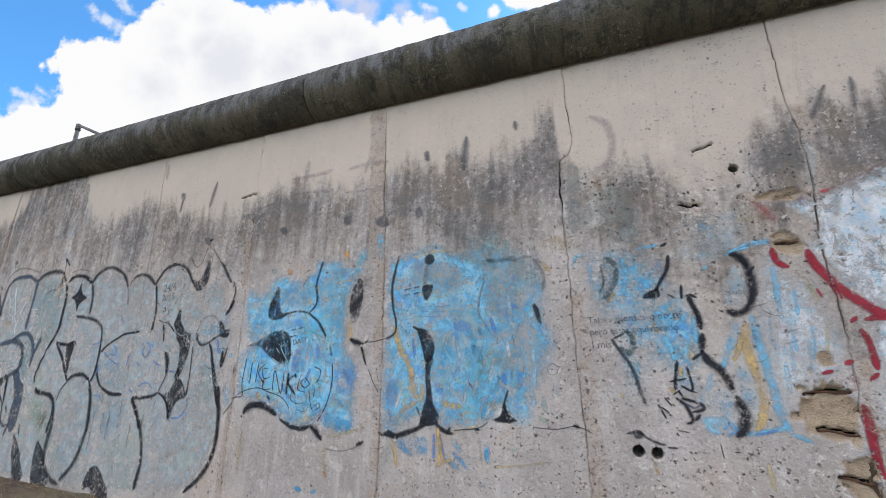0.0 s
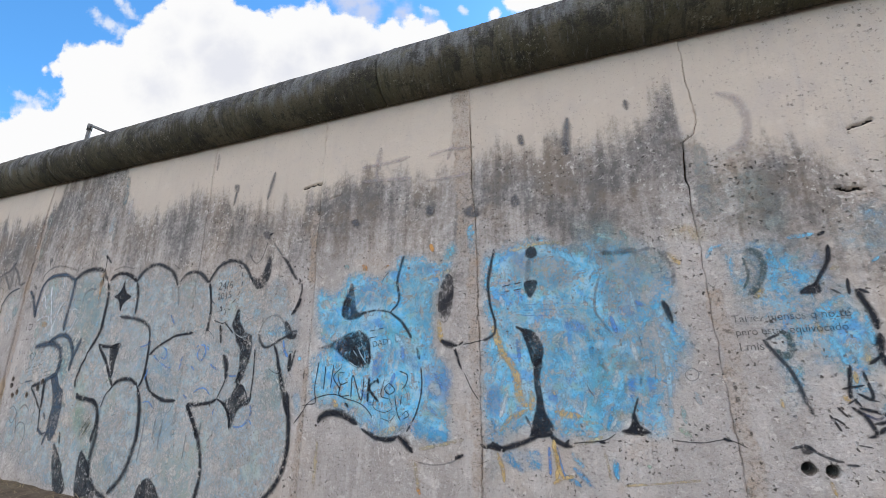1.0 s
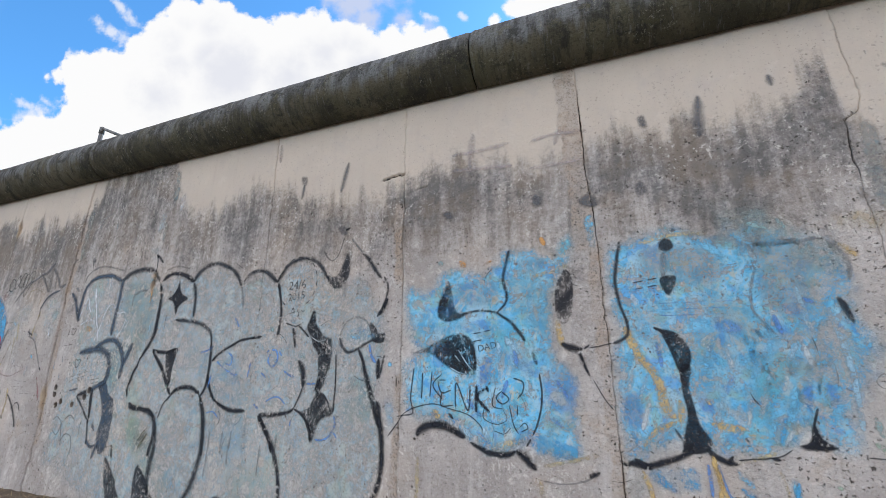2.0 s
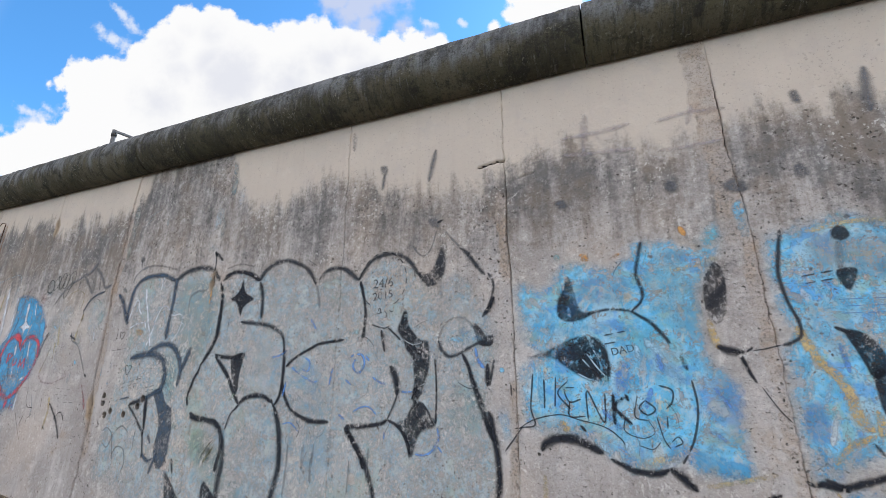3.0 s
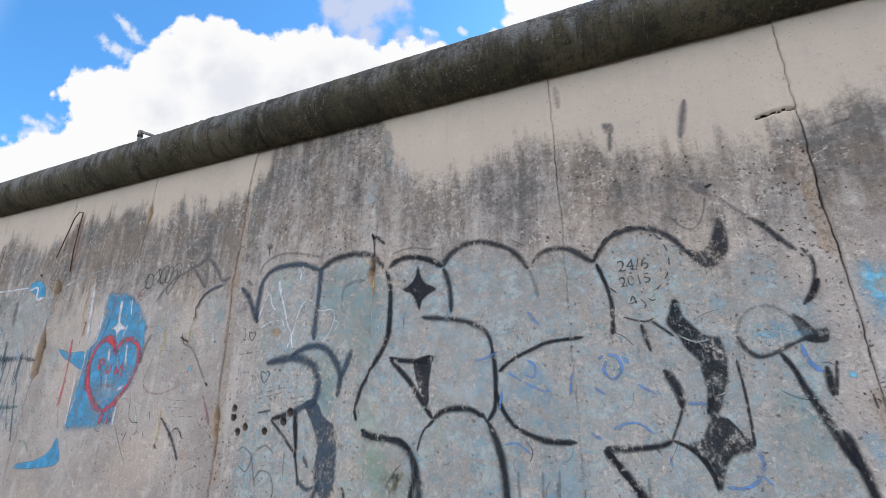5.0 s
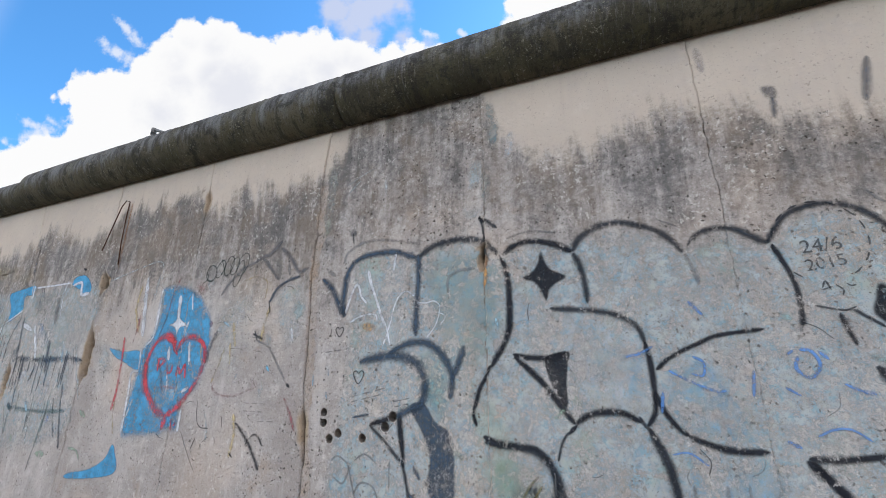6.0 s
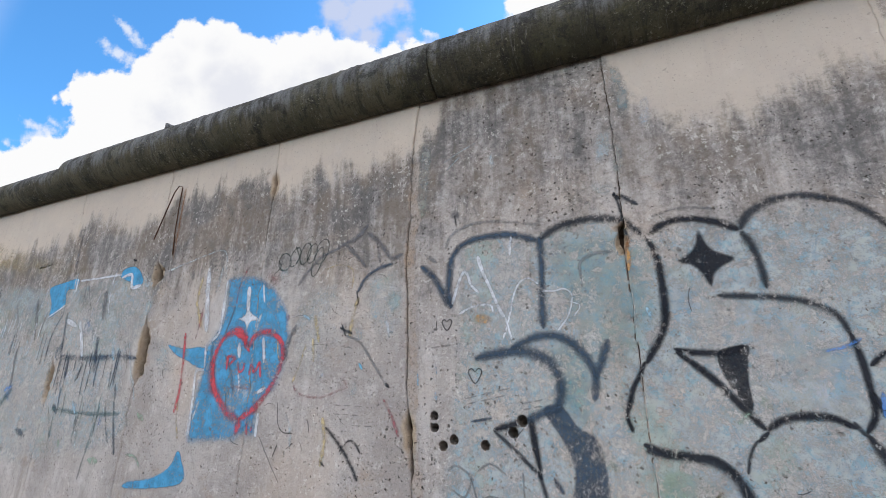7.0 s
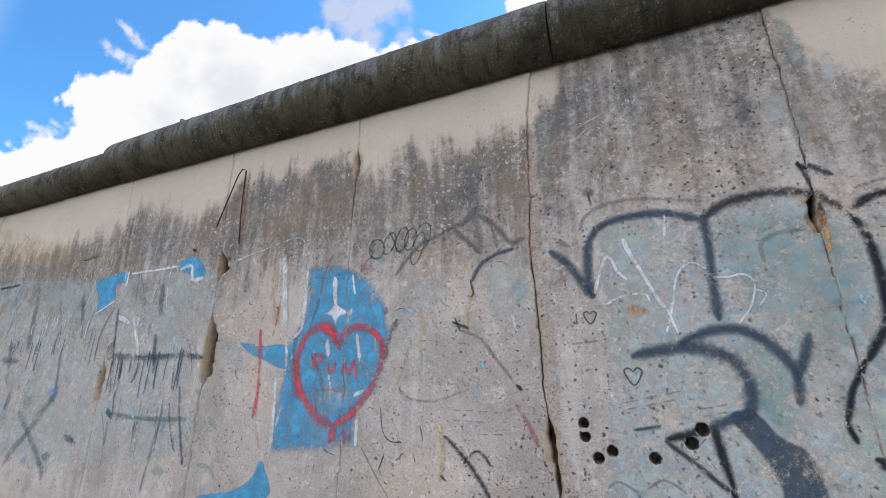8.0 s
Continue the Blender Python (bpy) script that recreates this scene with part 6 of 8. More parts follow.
stroke(yellow_blue_lettering, "dark", 0.0066, (0.404, 1.518), (0.443, 1.545))
stroke(yellow_blue_lettering, "navy", 0.0084, (0.449, 1.489), (0.488, 1.466), (0.517, 1.478))
stroke(yellow_blue_lettering, "dark", 0.0099, (0.185, 1.332), (0.241, 1.344), (0.276, 1.321), (0.323, 1.300), (0.358, 1.295))
fill(yellow_blue_lettering, "black", 0.85, 0.3, (0.219, 1.352), (0.256, 1.347), (0.264, 1.320), (0.224, 1.315))
stroke(yellow_blue_lettering, "dark", 0.0104, (0.357, 1.285), (0.407, 1.285))
stroke(yellow_blue_lettering, "dark", 0.0057, (0.578, 1.320), (0.585, 1.257))
stroke(yellow_blue_lettering, "dark", 0.0075, (0.628, 1.286), (0.654, 1.289))
stroke(yellow_blue_lettering, "grey", 0.0100, (0.495, 1.278), (0.521, 1.273))

# white ground and crimson outlines
fill(red_lettering, "white", 0.96, 0.18, (0.988, 2.411), (1.125, 2.455), (1.249, 2.508), (1.374, 2.558), (1.440, 2.575), (1.308, 1.871), (1.242, 1.908), (1.173, 1.947), (1.133, 1.999), (1.088, 2.027), (1.059, 2.107), (1.030, 2.189), (1.068, 2.294), (1.032, 2.340))
fill(red_lettering, "white", 0.8, 0.28, (0.880, 2.201), (0.955, 2.114), (1.006, 2.031), (1.051, 1.927), (1.103, 1.876), (1.106, 1.779), (1.086, 1.661), (0.954, 1.564), (0.884, 1.491), (0.850, 1.397), (0.818, 1.430), (0.812, 1.559), (0.796, 1.755), (0.796, 1.909), (0.832, 2.095))
fill(red_lettering, "white", 0.95, 0.2, (1.192, 1.838), (1.304, 1.847), (1.178, 1.169), (1.143, 1.209), (1.142, 1.332), (1.163, 1.549), (1.191, 1.662))
fill(red_lettering, "white", 0.5, 0.36, (1.080, 1.568), (1.141, 1.548), (1.139, 1.332), (1.135, 1.168), (1.077, 1.181), (1.070, 1.347))
fill(red_lettering, "concrete_grey", 0.6, 0.3, (1.007, 2.063), (1.039, 2.029), (1.019, 1.979), (0.993, 2.011))
fill(red_lettering, "concrete_grey", 0.6, 0.3, (1.071, 1.827), (1.116, 1.839), (1.102, 1.779), (1.066, 1.774))
fill(red_lettering, "concrete_grey", 0.5, 0.3, (1.152, 2.423), (1.192, 2.418), (1.169, 2.324), (1.138, 2.342))
fill(red_lettering, "concrete_grey", 0.5, 0.35, (1.150, 1.924), (1.198, 1.873), (1.183, 1.731), (1.128, 1.684), (1.115, 1.779))
stroke(red_lettering, "cream", 0.0119, (0.951, 2.087), (0.998, 2.045), (1.033, 1.940))
stroke(red_lettering, "cream", 0.0133, (1.047, 1.877), (1.038, 1.779), (1.014, 1.671))
fill(red_lettering, "ochre", 0.3, 0.4, (0.787, 2.563), (0.870, 2.461), (0.921, 2.338), (0.827, 2.320), (0.741, 2.388))
stroke(red_lettering, "crimson", 0.0284, (1.024, 2.189), (1.041, 2.121), (1.074, 2.066), (1.105, 2.013), (1.139, 1.974), (1.188, 1.922), (1.238, 1.884), (1.308, 1.866))
stroke(red_lettering, "crimson", 0.0184, (1.173, 1.859), (1.225, 1.868), (1.306, 1.857))
stroke(red_lettering, "crimson", 0.0201, (1.151, 1.821), (1.172, 1.778), (1.179, 1.708), (1.183, 1.649))
stroke(red_lettering, "crimson", 0.0134, (1.185, 1.640), (1.152, 1.609))
stroke(red_lettering, "crimson", 0.0188, (0.892, 2.206), (0.899, 2.150), (0.917, 2.122), (0.950, 2.106))
stroke(red_lettering, "violet", 0.0175, (0.896, 2.270), (0.893, 2.200))
stroke(red_lettering, "crimson", 0.0162, (1.077, 1.672), (1.112, 1.689))
stroke(red_lettering, "crimson", 0.0114, (0.992, 1.630), (1.038, 1.646))
stroke(red_lettering, "crimson", 0.0114, (1.125, 1.846), (1.153, 1.874))
stroke(red_lettering, "rose", 0.0161, (1.097, 1.638), (1.114, 1.583))
stroke(red_lettering, "crimson", 0.0095, (1.031, 2.004), (1.049, 1.960))
stroke(red_lettering, "crimson", 0.0113, (1.088, 2.027), (1.115, 1.950))
stroke(red_lettering, "crimson", 0.0218, (1.113, 1.514), (1.120, 1.426), (1.121, 1.330), (1.128, 1.252), (1.155, 1.230))
stroke(red_lettering, "rose", 0.0134, (1.090, 1.626), (1.113, 1.514))
stroke(red_lettering, "rose", 0.0100, (1.001, 2.429), (1.091, 2.446), (1.204, 2.486), (1.293, 2.529), (1.444, 2.596))
stroke(red_lettering, "red", 0.0160, (1.114, 2.454), (1.150, 2.466))
fill(red_lettering, "rose", 0.4, 0.38, (0.829, 2.422), (0.879, 2.445), (0.947, 2.364), (0.929, 2.309), (0.867, 2.359))
stroke(red_lettering, "rose", 0.0105, (0.818, 2.462), (0.875, 2.413), (0.925, 2.332))
stroke(red_lettering, "ice", 0.0140, (0.883, 1.985), (0.885, 1.855), sweep=True)
stroke(red_lettering, "ice", 0.0126, (0.906, 1.780), (0.895, 1.633), sweep=True)
stroke(red_lettering, "ice", 0.0132, (0.968, 1.779), (0.965, 1.635), sweep=True)
stroke(red_lettering, "ice", 0.0139, (0.871, 1.681), (0.870, 1.537), sweep=True)
stroke(red_lettering, "ice", 0.0133, (0.836, 1.882), (0.840, 1.730), sweep=True)
stroke(red_lettering, "white", 0.0241, (1.150, 2.286), (1.168, 2.151), sweep=True)
stroke(red_lettering, "white", 0.0241, (1.252, 2.410), (1.339, 2.453), sweep=True)
stroke(red_lettering, "white", 0.0227, (1.160, 2.100), (1.224, 2.020), sweep=True)
stroke(red_lettering, "white", 0.0239, (1.118, 2.344), (1.117, 2.208), sweep=True)
stroke(red_lettering, "white", 0.0213, (1.237, 1.778), (1.240, 1.596), sweep=True)


# what is left of the last blue letter
fill(blue_lettering, "teal", 0.55, 0.32, (-0.366, 2.238), (-0.218, 2.227), (-0.191, 2.095), (-0.287, 2.068), (-0.368, 2.138))
fill(blue_lettering, "sky", 0.8, 0.26, (-0.264, 1.987), (-0.228, 1.907), (-0.185, 1.815), (-0.156, 1.784), (-0.180, 1.710), (-0.218, 1.740), (-0.247, 1.815), (-0.292, 1.878), (-0.306, 1.956))
fill(blue_lettering, "sky", 0.75, 0.28, (-0.345, 1.619), (-0.292, 1.605), (-0.302, 1.489), (-0.348, 1.458), (-0.369, 1.515))
fill(blue_lettering, "royal", 0.5, 0.3, (-0.348, 1.610), (-0.311, 1.599), (-0.319, 1.517), (-0.350, 1.516))
stroke(blue_lettering, "sky", 0.0208, (-0.375, 1.693), (-0.334, 1.700), (-0.293, 1.718))
stroke(blue_lettering, "sky", 0.0150, (-0.361, 1.779), (-0.340, 1.863), (-0.304, 1.909))
stroke(blue_lettering, "ice", 0.0168, (-0.291, 1.909), (-0.263, 1.785), (-0.252, 1.635), (-0.258, 1.428))
stroke(blue_lettering, "royal", 0.0163, (-0.494, 1.914), (-0.468, 1.817))
stroke(blue_lettering, "royal", 0.0190, (-0.374, 1.981), (-0.332, 1.954))
stroke(blue_lettering, "sky", 0.0244, (-0.573, 1.834), (-0.481, 1.811), sweep=True)
stroke(blue_lettering, "sky", 0.0313, (-0.423, 1.755), (-0.456, 1.632), sweep=True)
stroke(blue_lettering, "sky", 0.0260, (-0.456, 1.601), (-0.490, 1.481), sweep=True)
stroke(blue_lettering, "ice", 0.0244, (-0.386, 2.040), (-0.373, 1.848), sweep=True)
stroke(blue_lettering, "pale", 0.0234, (-0.406, 1.785), (-0.376, 1.663), sweep=True)
stroke(blue_lettering, "sky", 0.0260, (-0.522, 1.786), (-0.555, 1.661), sweep=True)
stroke(blue_lettering, "teal", 0.0168, (-0.212, 1.487), (-0.197, 1.404))
stroke(blue_lettering, "green", 0.0192, (-0.233, 1.388), (-0.182, 1.349))
stroke(blue_lettering, "chalk", 0.0192, (-0.150, 1.551), (-0.130, 1.490))
stroke(blue_lettering, "sky", 0.0217, (-0.033, 2.175), (0.006, 2.243), sweep=True)
fill(blue_lettering, "ochre", 0.35, 0.4, (-0.198, 2.360), (-0.055, 2.363), (0.034, 2.305), (-0.060, 2.264), (-0.184, 2.291))
stroke(blue_lettering, "ochre", 0.0209, (-0.203, 2.220), (-0.142, 2.150), sweep=True)
stroke(blue_lettering, "teal", 0.0235, (-0.539, 2.357), (-0.451, 2.314), sweep=True)
stroke(blue_lettering, "teal", 0.0225, (-0.415, 2.363), (-0.382, 2.308), sweep=True)
stroke(blue_lettering, "ochre", 0.0163, (-0.806, 1.300), (-0.793, 1.198), (-0.763, 1.120))
stroke(blue_lettering, "ochre", 0.0175, (-0.817, 1.092), (-0.763, 1.120), (-0.710, 1.136))
stroke(blue_lettering, "blue", 0.0226, (-0.717, 1.175), (-0.657, 1.129), (-0.611, 1.089), sweep=True)
stroke(blue_lettering, "blue", 0.0305, (-1.766, 0.885), (-1.707, 0.873))
stroke(blue_lettering, "blue", 0.0243, (-1.642, 0.867), (-1.601, 0.885))
stroke(blue_lettering, "cream", 0.0215, (-2.252, 1.181), (-2.252, 1.046), (-2.253, 0.913))
stroke(blue_lettering, "cream", 0.0188, (-1.575, 1.135), (-1.544, 0.972))
stroke(blue_lettering, "orange", 0.0177, (-1.556, 1.002), (-1.534, 0.960))
fill(blue_lettering, "teal", 0.4, 0.38, (-1.169, 1.230), (-1.093, 1.235), (-1.103, 1.082), (-1.160, 1.092))
stroke(blue_lettering, "teal", 0.0216, (-0.570, 1.036), (-0.523, 1.022), sweep=True)
stroke(blue_lettering, "green", 0.0176, (-0.383, 1.217), (-0.362, 1.205))
stroke(blue_lettering, "blue", 0.0150, (-0.507, 1.221), (-0.522, 1.150), sweep=True)

fill(lettering, "teal", 0.5, 0.3, (-2.730, 1.612), (-2.597, 1.589), (-2.553, 1.450), (-2.612, 1.334), (-2.764, 1.347), (-2.780, 1.488))
fill(lettering, "teal", 0.45, 0.32, (-5.160, 2.356), (-4.739, 2.340), (-4.691, 1.974), (-4.810, 1.760), (-4.997, 1.762), (-5.142, 2.070))
fill(lettering, "teal", 0.5, 0.3, (-5.243, 1.764), (-5.007, 1.836), (-5.003, 1.547), (-5.035, 1.391), (-5.162, 1.527))
fill(lettering, "green", 0.45, 0.32, (-4.748, 1.257), (-4.580, 1.235), (-4.598, 1.023), (-4.746, 1.070))
fill(lettering, "white", 0.4, 0.32, (-4.609, 2.044), (-4.273, 1.923), (-4.076, 1.850), (-4.048, 1.564), (-4.251, 1.545), (-4.382, 1.756))
fill(lettering, "ice", 0.45, 0.32, (-3.925, 1.596), (-3.691, 1.599), (-3.600, 1.404), (-3.757, 1.397), (-3.889, 1.463))
fill(lettering, "ice", 0.4, 0.34, (-3.757, 1.286), (-3.542, 1.299), (-3.548, 1.093), (-3.758, 1.073))
# bubble letters: outlines from the first to the last
stroke(lettering, "grey", 0.0172, (-5.781, 2.387), (-5.740, 2.473), (-5.631, 2.522), (-5.488, 2.525), (-5.315, 2.490), (-5.225, 2.464))
stroke(lettering, "slate", 0.0316, (-5.946, 2.309), (-5.843, 2.214), (-5.782, 2.102), (-5.741, 2.028))
stroke(lettering, "slate", 0.0359, (-5.741, 2.028), (-5.756, 2.143), (-5.749, 2.273), (-5.721, 2.359), (-5.640, 2.419), (-5.500, 2.438), (-5.358, 2.425), (-5.226, 2.374))
stroke(lettering, "grey", 0.0182, (-5.918, 2.375), (-5.830, 2.310))
stroke(lettering, "slate", 0.0332, (-5.220, 2.403), (-5.214, 2.298), (-5.217, 2.154), (-5.224, 2.015), (-5.224, 1.890))
stroke(lettering, "dark", 0.0368, (-5.216, 2.378), (-5.121, 2.436), (-4.996, 2.458), (-4.896, 2.456), (-4.796, 2.425), (-4.732, 2.367), (-4.689, 2.308))
stroke(lettering, "black", 0.0294, (-4.690, 2.316), (-4.659, 2.235), (-4.647, 2.120), (-4.648, 1.991), (-4.656, 1.900), (-4.684, 1.829), (-4.730, 1.759), (-4.759, 1.707))
stroke(lettering, "black", 0.0198, (-4.761, 1.724), (-4.797, 1.654), (-4.827, 1.602), (-4.849, 1.533), (-4.865, 1.482), (-4.846, 1.408))
stroke(lettering, "grey", 0.0151, (-5.016, 2.134), (-5.014, 2.222), (-4.946, 2.265), (-4.840, 2.269))
stroke(lettering, "dark", 0.0138, (-4.815, 2.593), (-4.793, 2.486), (-4.772, 2.295))
stroke(lettering, "dark", 0.0237, (-4.788, 2.569), (-4.703, 2.493))
stroke(lettering, "black", 0.0231, (-4.823, 2.581), (-4.780, 2.543))
stroke(lettering, "black", 0.0305, (-4.681, 2.323), (-4.626, 2.369), (-4.538, 2.392), (-4.449, 2.379), (-4.360, 2.344), (-4.294, 2.300))
stroke(lettering, "grey", 0.0138, (-4.655, 2.423), (-4.521, 2.449), (-4.374, 2.422))
fill(lettering, "black", 0.9, 0.3, (-4.462, 2.323), (-4.440, 2.256), (-4.406, 2.209), (-4.337, 2.174), (-4.389, 2.141), (-4.428, 2.107), (-4.446, 2.054), (-4.471, 2.110), (-4.505, 2.156), (-4.564, 2.183), (-4.510, 2.217), (-4.479, 2.260))
stroke(lettering, "dark", 0.0306, (-4.294, 2.300), (-4.261, 2.224), (-4.244, 2.132), (-4.238, 2.019))
stroke(lettering, "dark", 0.0250, (-4.434, 2.007), (-4.317, 1.994), (-4.216, 1.983), (-4.118, 1.958), (-4.049, 1.922), (-4.010, 1.874), (-3.994, 1.809))
stroke(lettering, "dark", 0.0306, (-4.294, 2.300), (-4.257, 2.372), (-4.177, 2.420), (-4.077, 2.436), (-3.979, 2.417), (-3.883, 2.371), (-3.820, 2.311), (-3.772, 2.237))
stroke(lettering, "grey", 0.0204, (-3.772, 2.237), (-3.748, 2.167), (-3.727, 2.075))
stroke(lettering, "grey", 0.0091, (-3.865, 2.423), (-3.780, 2.374))
stroke(lettering, "dark", 0.0276, (-3.754, 2.270), (-3.701, 2.327), (-3.631, 2.344), (-3.562, 2.337), (-3.496, 2.297), (-3.429, 2.244))
stroke(lettering, "black", 0.0276, (-4.643, 1.776), (-4.547, 1.757), (-4.423, 1.756), (-4.360, 1.782))
fill(lettering, "black", 0.9, 0.3, (-4.464, 1.756), (-4.352, 1.782), (-4.360, 1.722), (-4.372, 1.623), (-4.373, 1.520), (-4.407, 1.551), (-4.455, 1.656))
stroke(lettering, "black", 0.0267, (-4.634, 1.765), (-4.564, 1.706), (-4.486, 1.629), (-4.427, 1.551), (-4.383, 1.494), (-4.340, 1.439))
stroke(lettering, "black", 0.0249, (-4.340, 1.439), (-4.285, 1.481), (-4.210, 1.499), (-4.118, 1.495), (-4.045, 1.458))
stroke(lettering, "black", 0.0178, (-4.332, 1.439), (-4.379, 1.394))
stroke(lettering, "black", 0.0259, (-4.814, 1.367), (-4.737, 1.337), (-4.630, 1.326), (-4.548, 1.324), (-4.496, 1.287), (-4.461, 1.243))
stroke(lettering, "black", 0.0276, (-4.461, 1.243), (-4.446, 1.169), (-4.464, 1.064), (-4.470, 1.000))
stroke(lettering, "dark", 0.0138, (-4.376, 1.407), (-4.411, 1.352), (-4.435, 1.269))
stroke(lettering, "black", 0.0232, (-3.994, 1.822), (-3.981, 1.720), (-3.978, 1.596), (-3.986, 1.505), (-4.026, 1.438))
stroke(lettering, "black", 0.0190, (-3.962, 1.688), (-3.910, 1.735), (-3.841, 1.775), (-3.773, 1.805), (-3.705, 1.835), (-3.622, 1.848), (-3.507, 1.860))
stroke(lettering, "black", 0.0244, (-3.978, 1.596), (-3.952, 1.521), (-3.906, 1.448), (-3.855, 1.407), (-3.773, 1.374), (-3.693, 1.358), (-3.573, 1.361))
stroke(lettering, "dark", 0.0190, (-4.027, 1.444), (-3.982, 1.358), (-3.953, 1.274), (-3.934, 1.164), (-3.922, 1.047))
stroke(lettering, "dark", 0.0165, (-4.056, 1.488), (-4.026, 1.429))
stroke(lettering, "slate", 0.0449, (-5.611, 1.749), (-5.480, 1.775), (-5.349, 1.785), (-5.268, 1.765), (-5.195, 1.719), (-5.156, 1.635), (-5.165, 1.545), (-5.194, 1.483))
stroke(lettering, "slate", 0.0357, (-5.404, 1.797), (-5.283, 1.849), (-5.183, 1.858), (-5.104, 1.830), (-5.035, 1.762), (-4.996, 1.689), (-4.990, 1.618), (-5.002, 1.540))
stroke(lettering, "slate", 0.0348, (-4.912, 1.834), (-4.947, 1.743), (-4.988, 1.639))
stroke(lettering, "black", 0.0305, (-5.508, 1.399), (-5.409, 1.424), (-5.328, 1.455))
stroke(lettering, "dark", 0.0217, (-5.508, 1.399), (-5.414, 1.324), (-5.321, 1.241), (-5.277, 1.193), (-5.232, 1.030))
stroke(lettering, "black", 0.0254, (-5.316, 1.470), (-5.300, 1.364), (-5.271, 1.186))
stroke(lettering, "slate", 0.0339, (-5.337, 1.451), (-5.243, 1.486), (-5.152, 1.523))
fill(lettering, "slate", 0.86, 0.26, (-5.246, 1.500), (-5.160, 1.516), (-5.087, 1.424), (-5.009, 1.375), (-4.975, 1.211), (-4.985, 1.019), (-5.060, 0.982), (-5.127, 1.104), (-5.113, 1.236), (-5.164, 1.369))
stroke(lettering, "slate", 0.0238, (-5.238, 1.063), (-5.168, 1.020), (-5.111, 1.040))
stroke(lettering, "slate", 0.0288, (-5.134, 0.931), (-5.085, 1.074))
stroke(lettering, "dark", 0.0185, (-4.916, 1.056), (-4.879, 0.955))
stroke(lettering, "slate", 0.0288, (-5.215, 1.197), (-5.170, 1.133))
stroke(lettering, "grey", 0.0110, (-5.756, 1.192), (-5.708, 1.220), (-5.631, 1.171), (-5.663, 1.081), (-5.736, 1.111))
stroke(lettering, "grey", 0.0108, (-5.596, 1.201), (-5.525, 1.241), (-5.443, 1.196))
stroke(lettering, "grey", 0.0104, (-5.587, 1.029), (-5.544, 1.090), (-5.464, 1.079), (-5.421, 0.998), (-5.438, 0.915))
stroke(lettering, "grey", 0.0107, (-5.631, 1.171), (-5.569, 0.996))
fill(lettering, "moss", 0.45, 0.4, (-4.669, 1.122), (-4.580, 1.235), (-4.511, 1.194), (-4.525, 1.088), (-4.598, 1.023))
stroke(lettering, "moss", 0.0088, (-4.624, 1.080), (-4.572, 1.160), (-4.528, 1.202))
stroke(lettering, "moss", 0.0088, (-4.600, 1.047), (-4.551, 1.110), (-4.516, 1.161))
stroke(lettering, "green", 0.0292, (-4.965, 1.294), (-4.922, 1.247), sweep=True)
stroke(lettering, "green", 0.0292, (-4.349, 1.575), (-4.307, 1.521), sweep=True)
stroke(lettering, "green", 0.0273, (-4.439, 1.461), (-4.384, 1.510), sweep=True)
stroke(lettering, "dark", 0.0246, (-3.432, 2.244), (-3.387, 2.319), (-3.330, 2.379), (-3.250, 2.403), (-3.173, 2.404), (-3.100, 2.375), (-3.045, 2.330), (-3.006, 2.279), (-2.966, 2.226))
fill(lettering, "dark", 0.8, 0.36, (-2.993, 2.262), (-2.939, 2.250), (-2.894, 2.283), (-2.859, 2.356), (-2.840, 2.407), (-2.817, 2.366), (-2.814, 2.274), (-2.833, 2.216), (-2.878, 2.175), (-2.932, 2.174), (-2.970, 2.214))
stroke(lettering, "grey", 0.0097, (-3.036, 2.442), (-2.997, 2.389), (-2.956, 2.368), (-2.919, 2.395), (-2.891, 2.455), (-2.875, 2.527))
stroke(lettering, "black", 0.0184, (-2.835, 2.593), (-2.870, 2.579))
stroke(lettering, "grey", 0.0120, (-2.815, 2.518), (-2.767, 2.460), (-2.719, 2.409))
stroke(lettering, "dark", 0.0226, (-2.720, 2.400), (-2.673, 2.364), (-2.629, 2.307), (-2.587, 2.250), (-2.552, 2.214))
stroke(lettering, "dark", 0.0154, (-2.541, 2.230), (-2.509, 2.171), (-2.512, 2.101), (-2.539, 2.022), (-2.578, 1.965))
stroke(lettering, "black", 0.0204, (-2.500, 2.087), (-2.530, 2.021), (-2.564, 1.980))
stroke(lettering, "black", 0.0184, (-3.417, 2.239), (-3.383, 2.139), (-3.362, 2.044), (-3.361, 1.937), (-3.373, 1.827))
stroke(lettering, "dark", 0.0075, (-3.312, 1.950), (-3.220, 1.925), (-3.175, 1.938))
stroke(lettering, "black", 0.0214, (-3.235, 1.916), (-3.219, 1.843), (-3.204, 1.777))
stroke(lettering, "dark", 0.0146, (-3.190, 1.929), (-3.137, 1.884), (-3.095, 1.848))
fill(lettering, "black", 0.86, 0.38, (-3.084, 2.027), (-3.057, 2.011), (-3.054, 1.952), (-3.012, 1.894), (-2.963, 1.850), (-2.913, 1.835), (-2.900, 1.780), (-2.903, 1.687), (-2.923, 1.609), (-2.956, 1.532), (-2.986, 1.481), (-3.007, 1.531), (-2.994, 1.608), (-3.005, 1.687), (-3.013, 1.741), (-3.049, 1.783), (-3.084, 1.854), (-3.121, 1.912), (-3.102, 1.969))
stroke(lettering, "pale", 0.0092, (-3.071, 1.848), (-3.011, 1.821), (-2.949, 1.833))
stroke(lettering, "pale", 0.0066, (-2.966, 1.583), (-2.929, 1.599), (-2.910, 1.640))
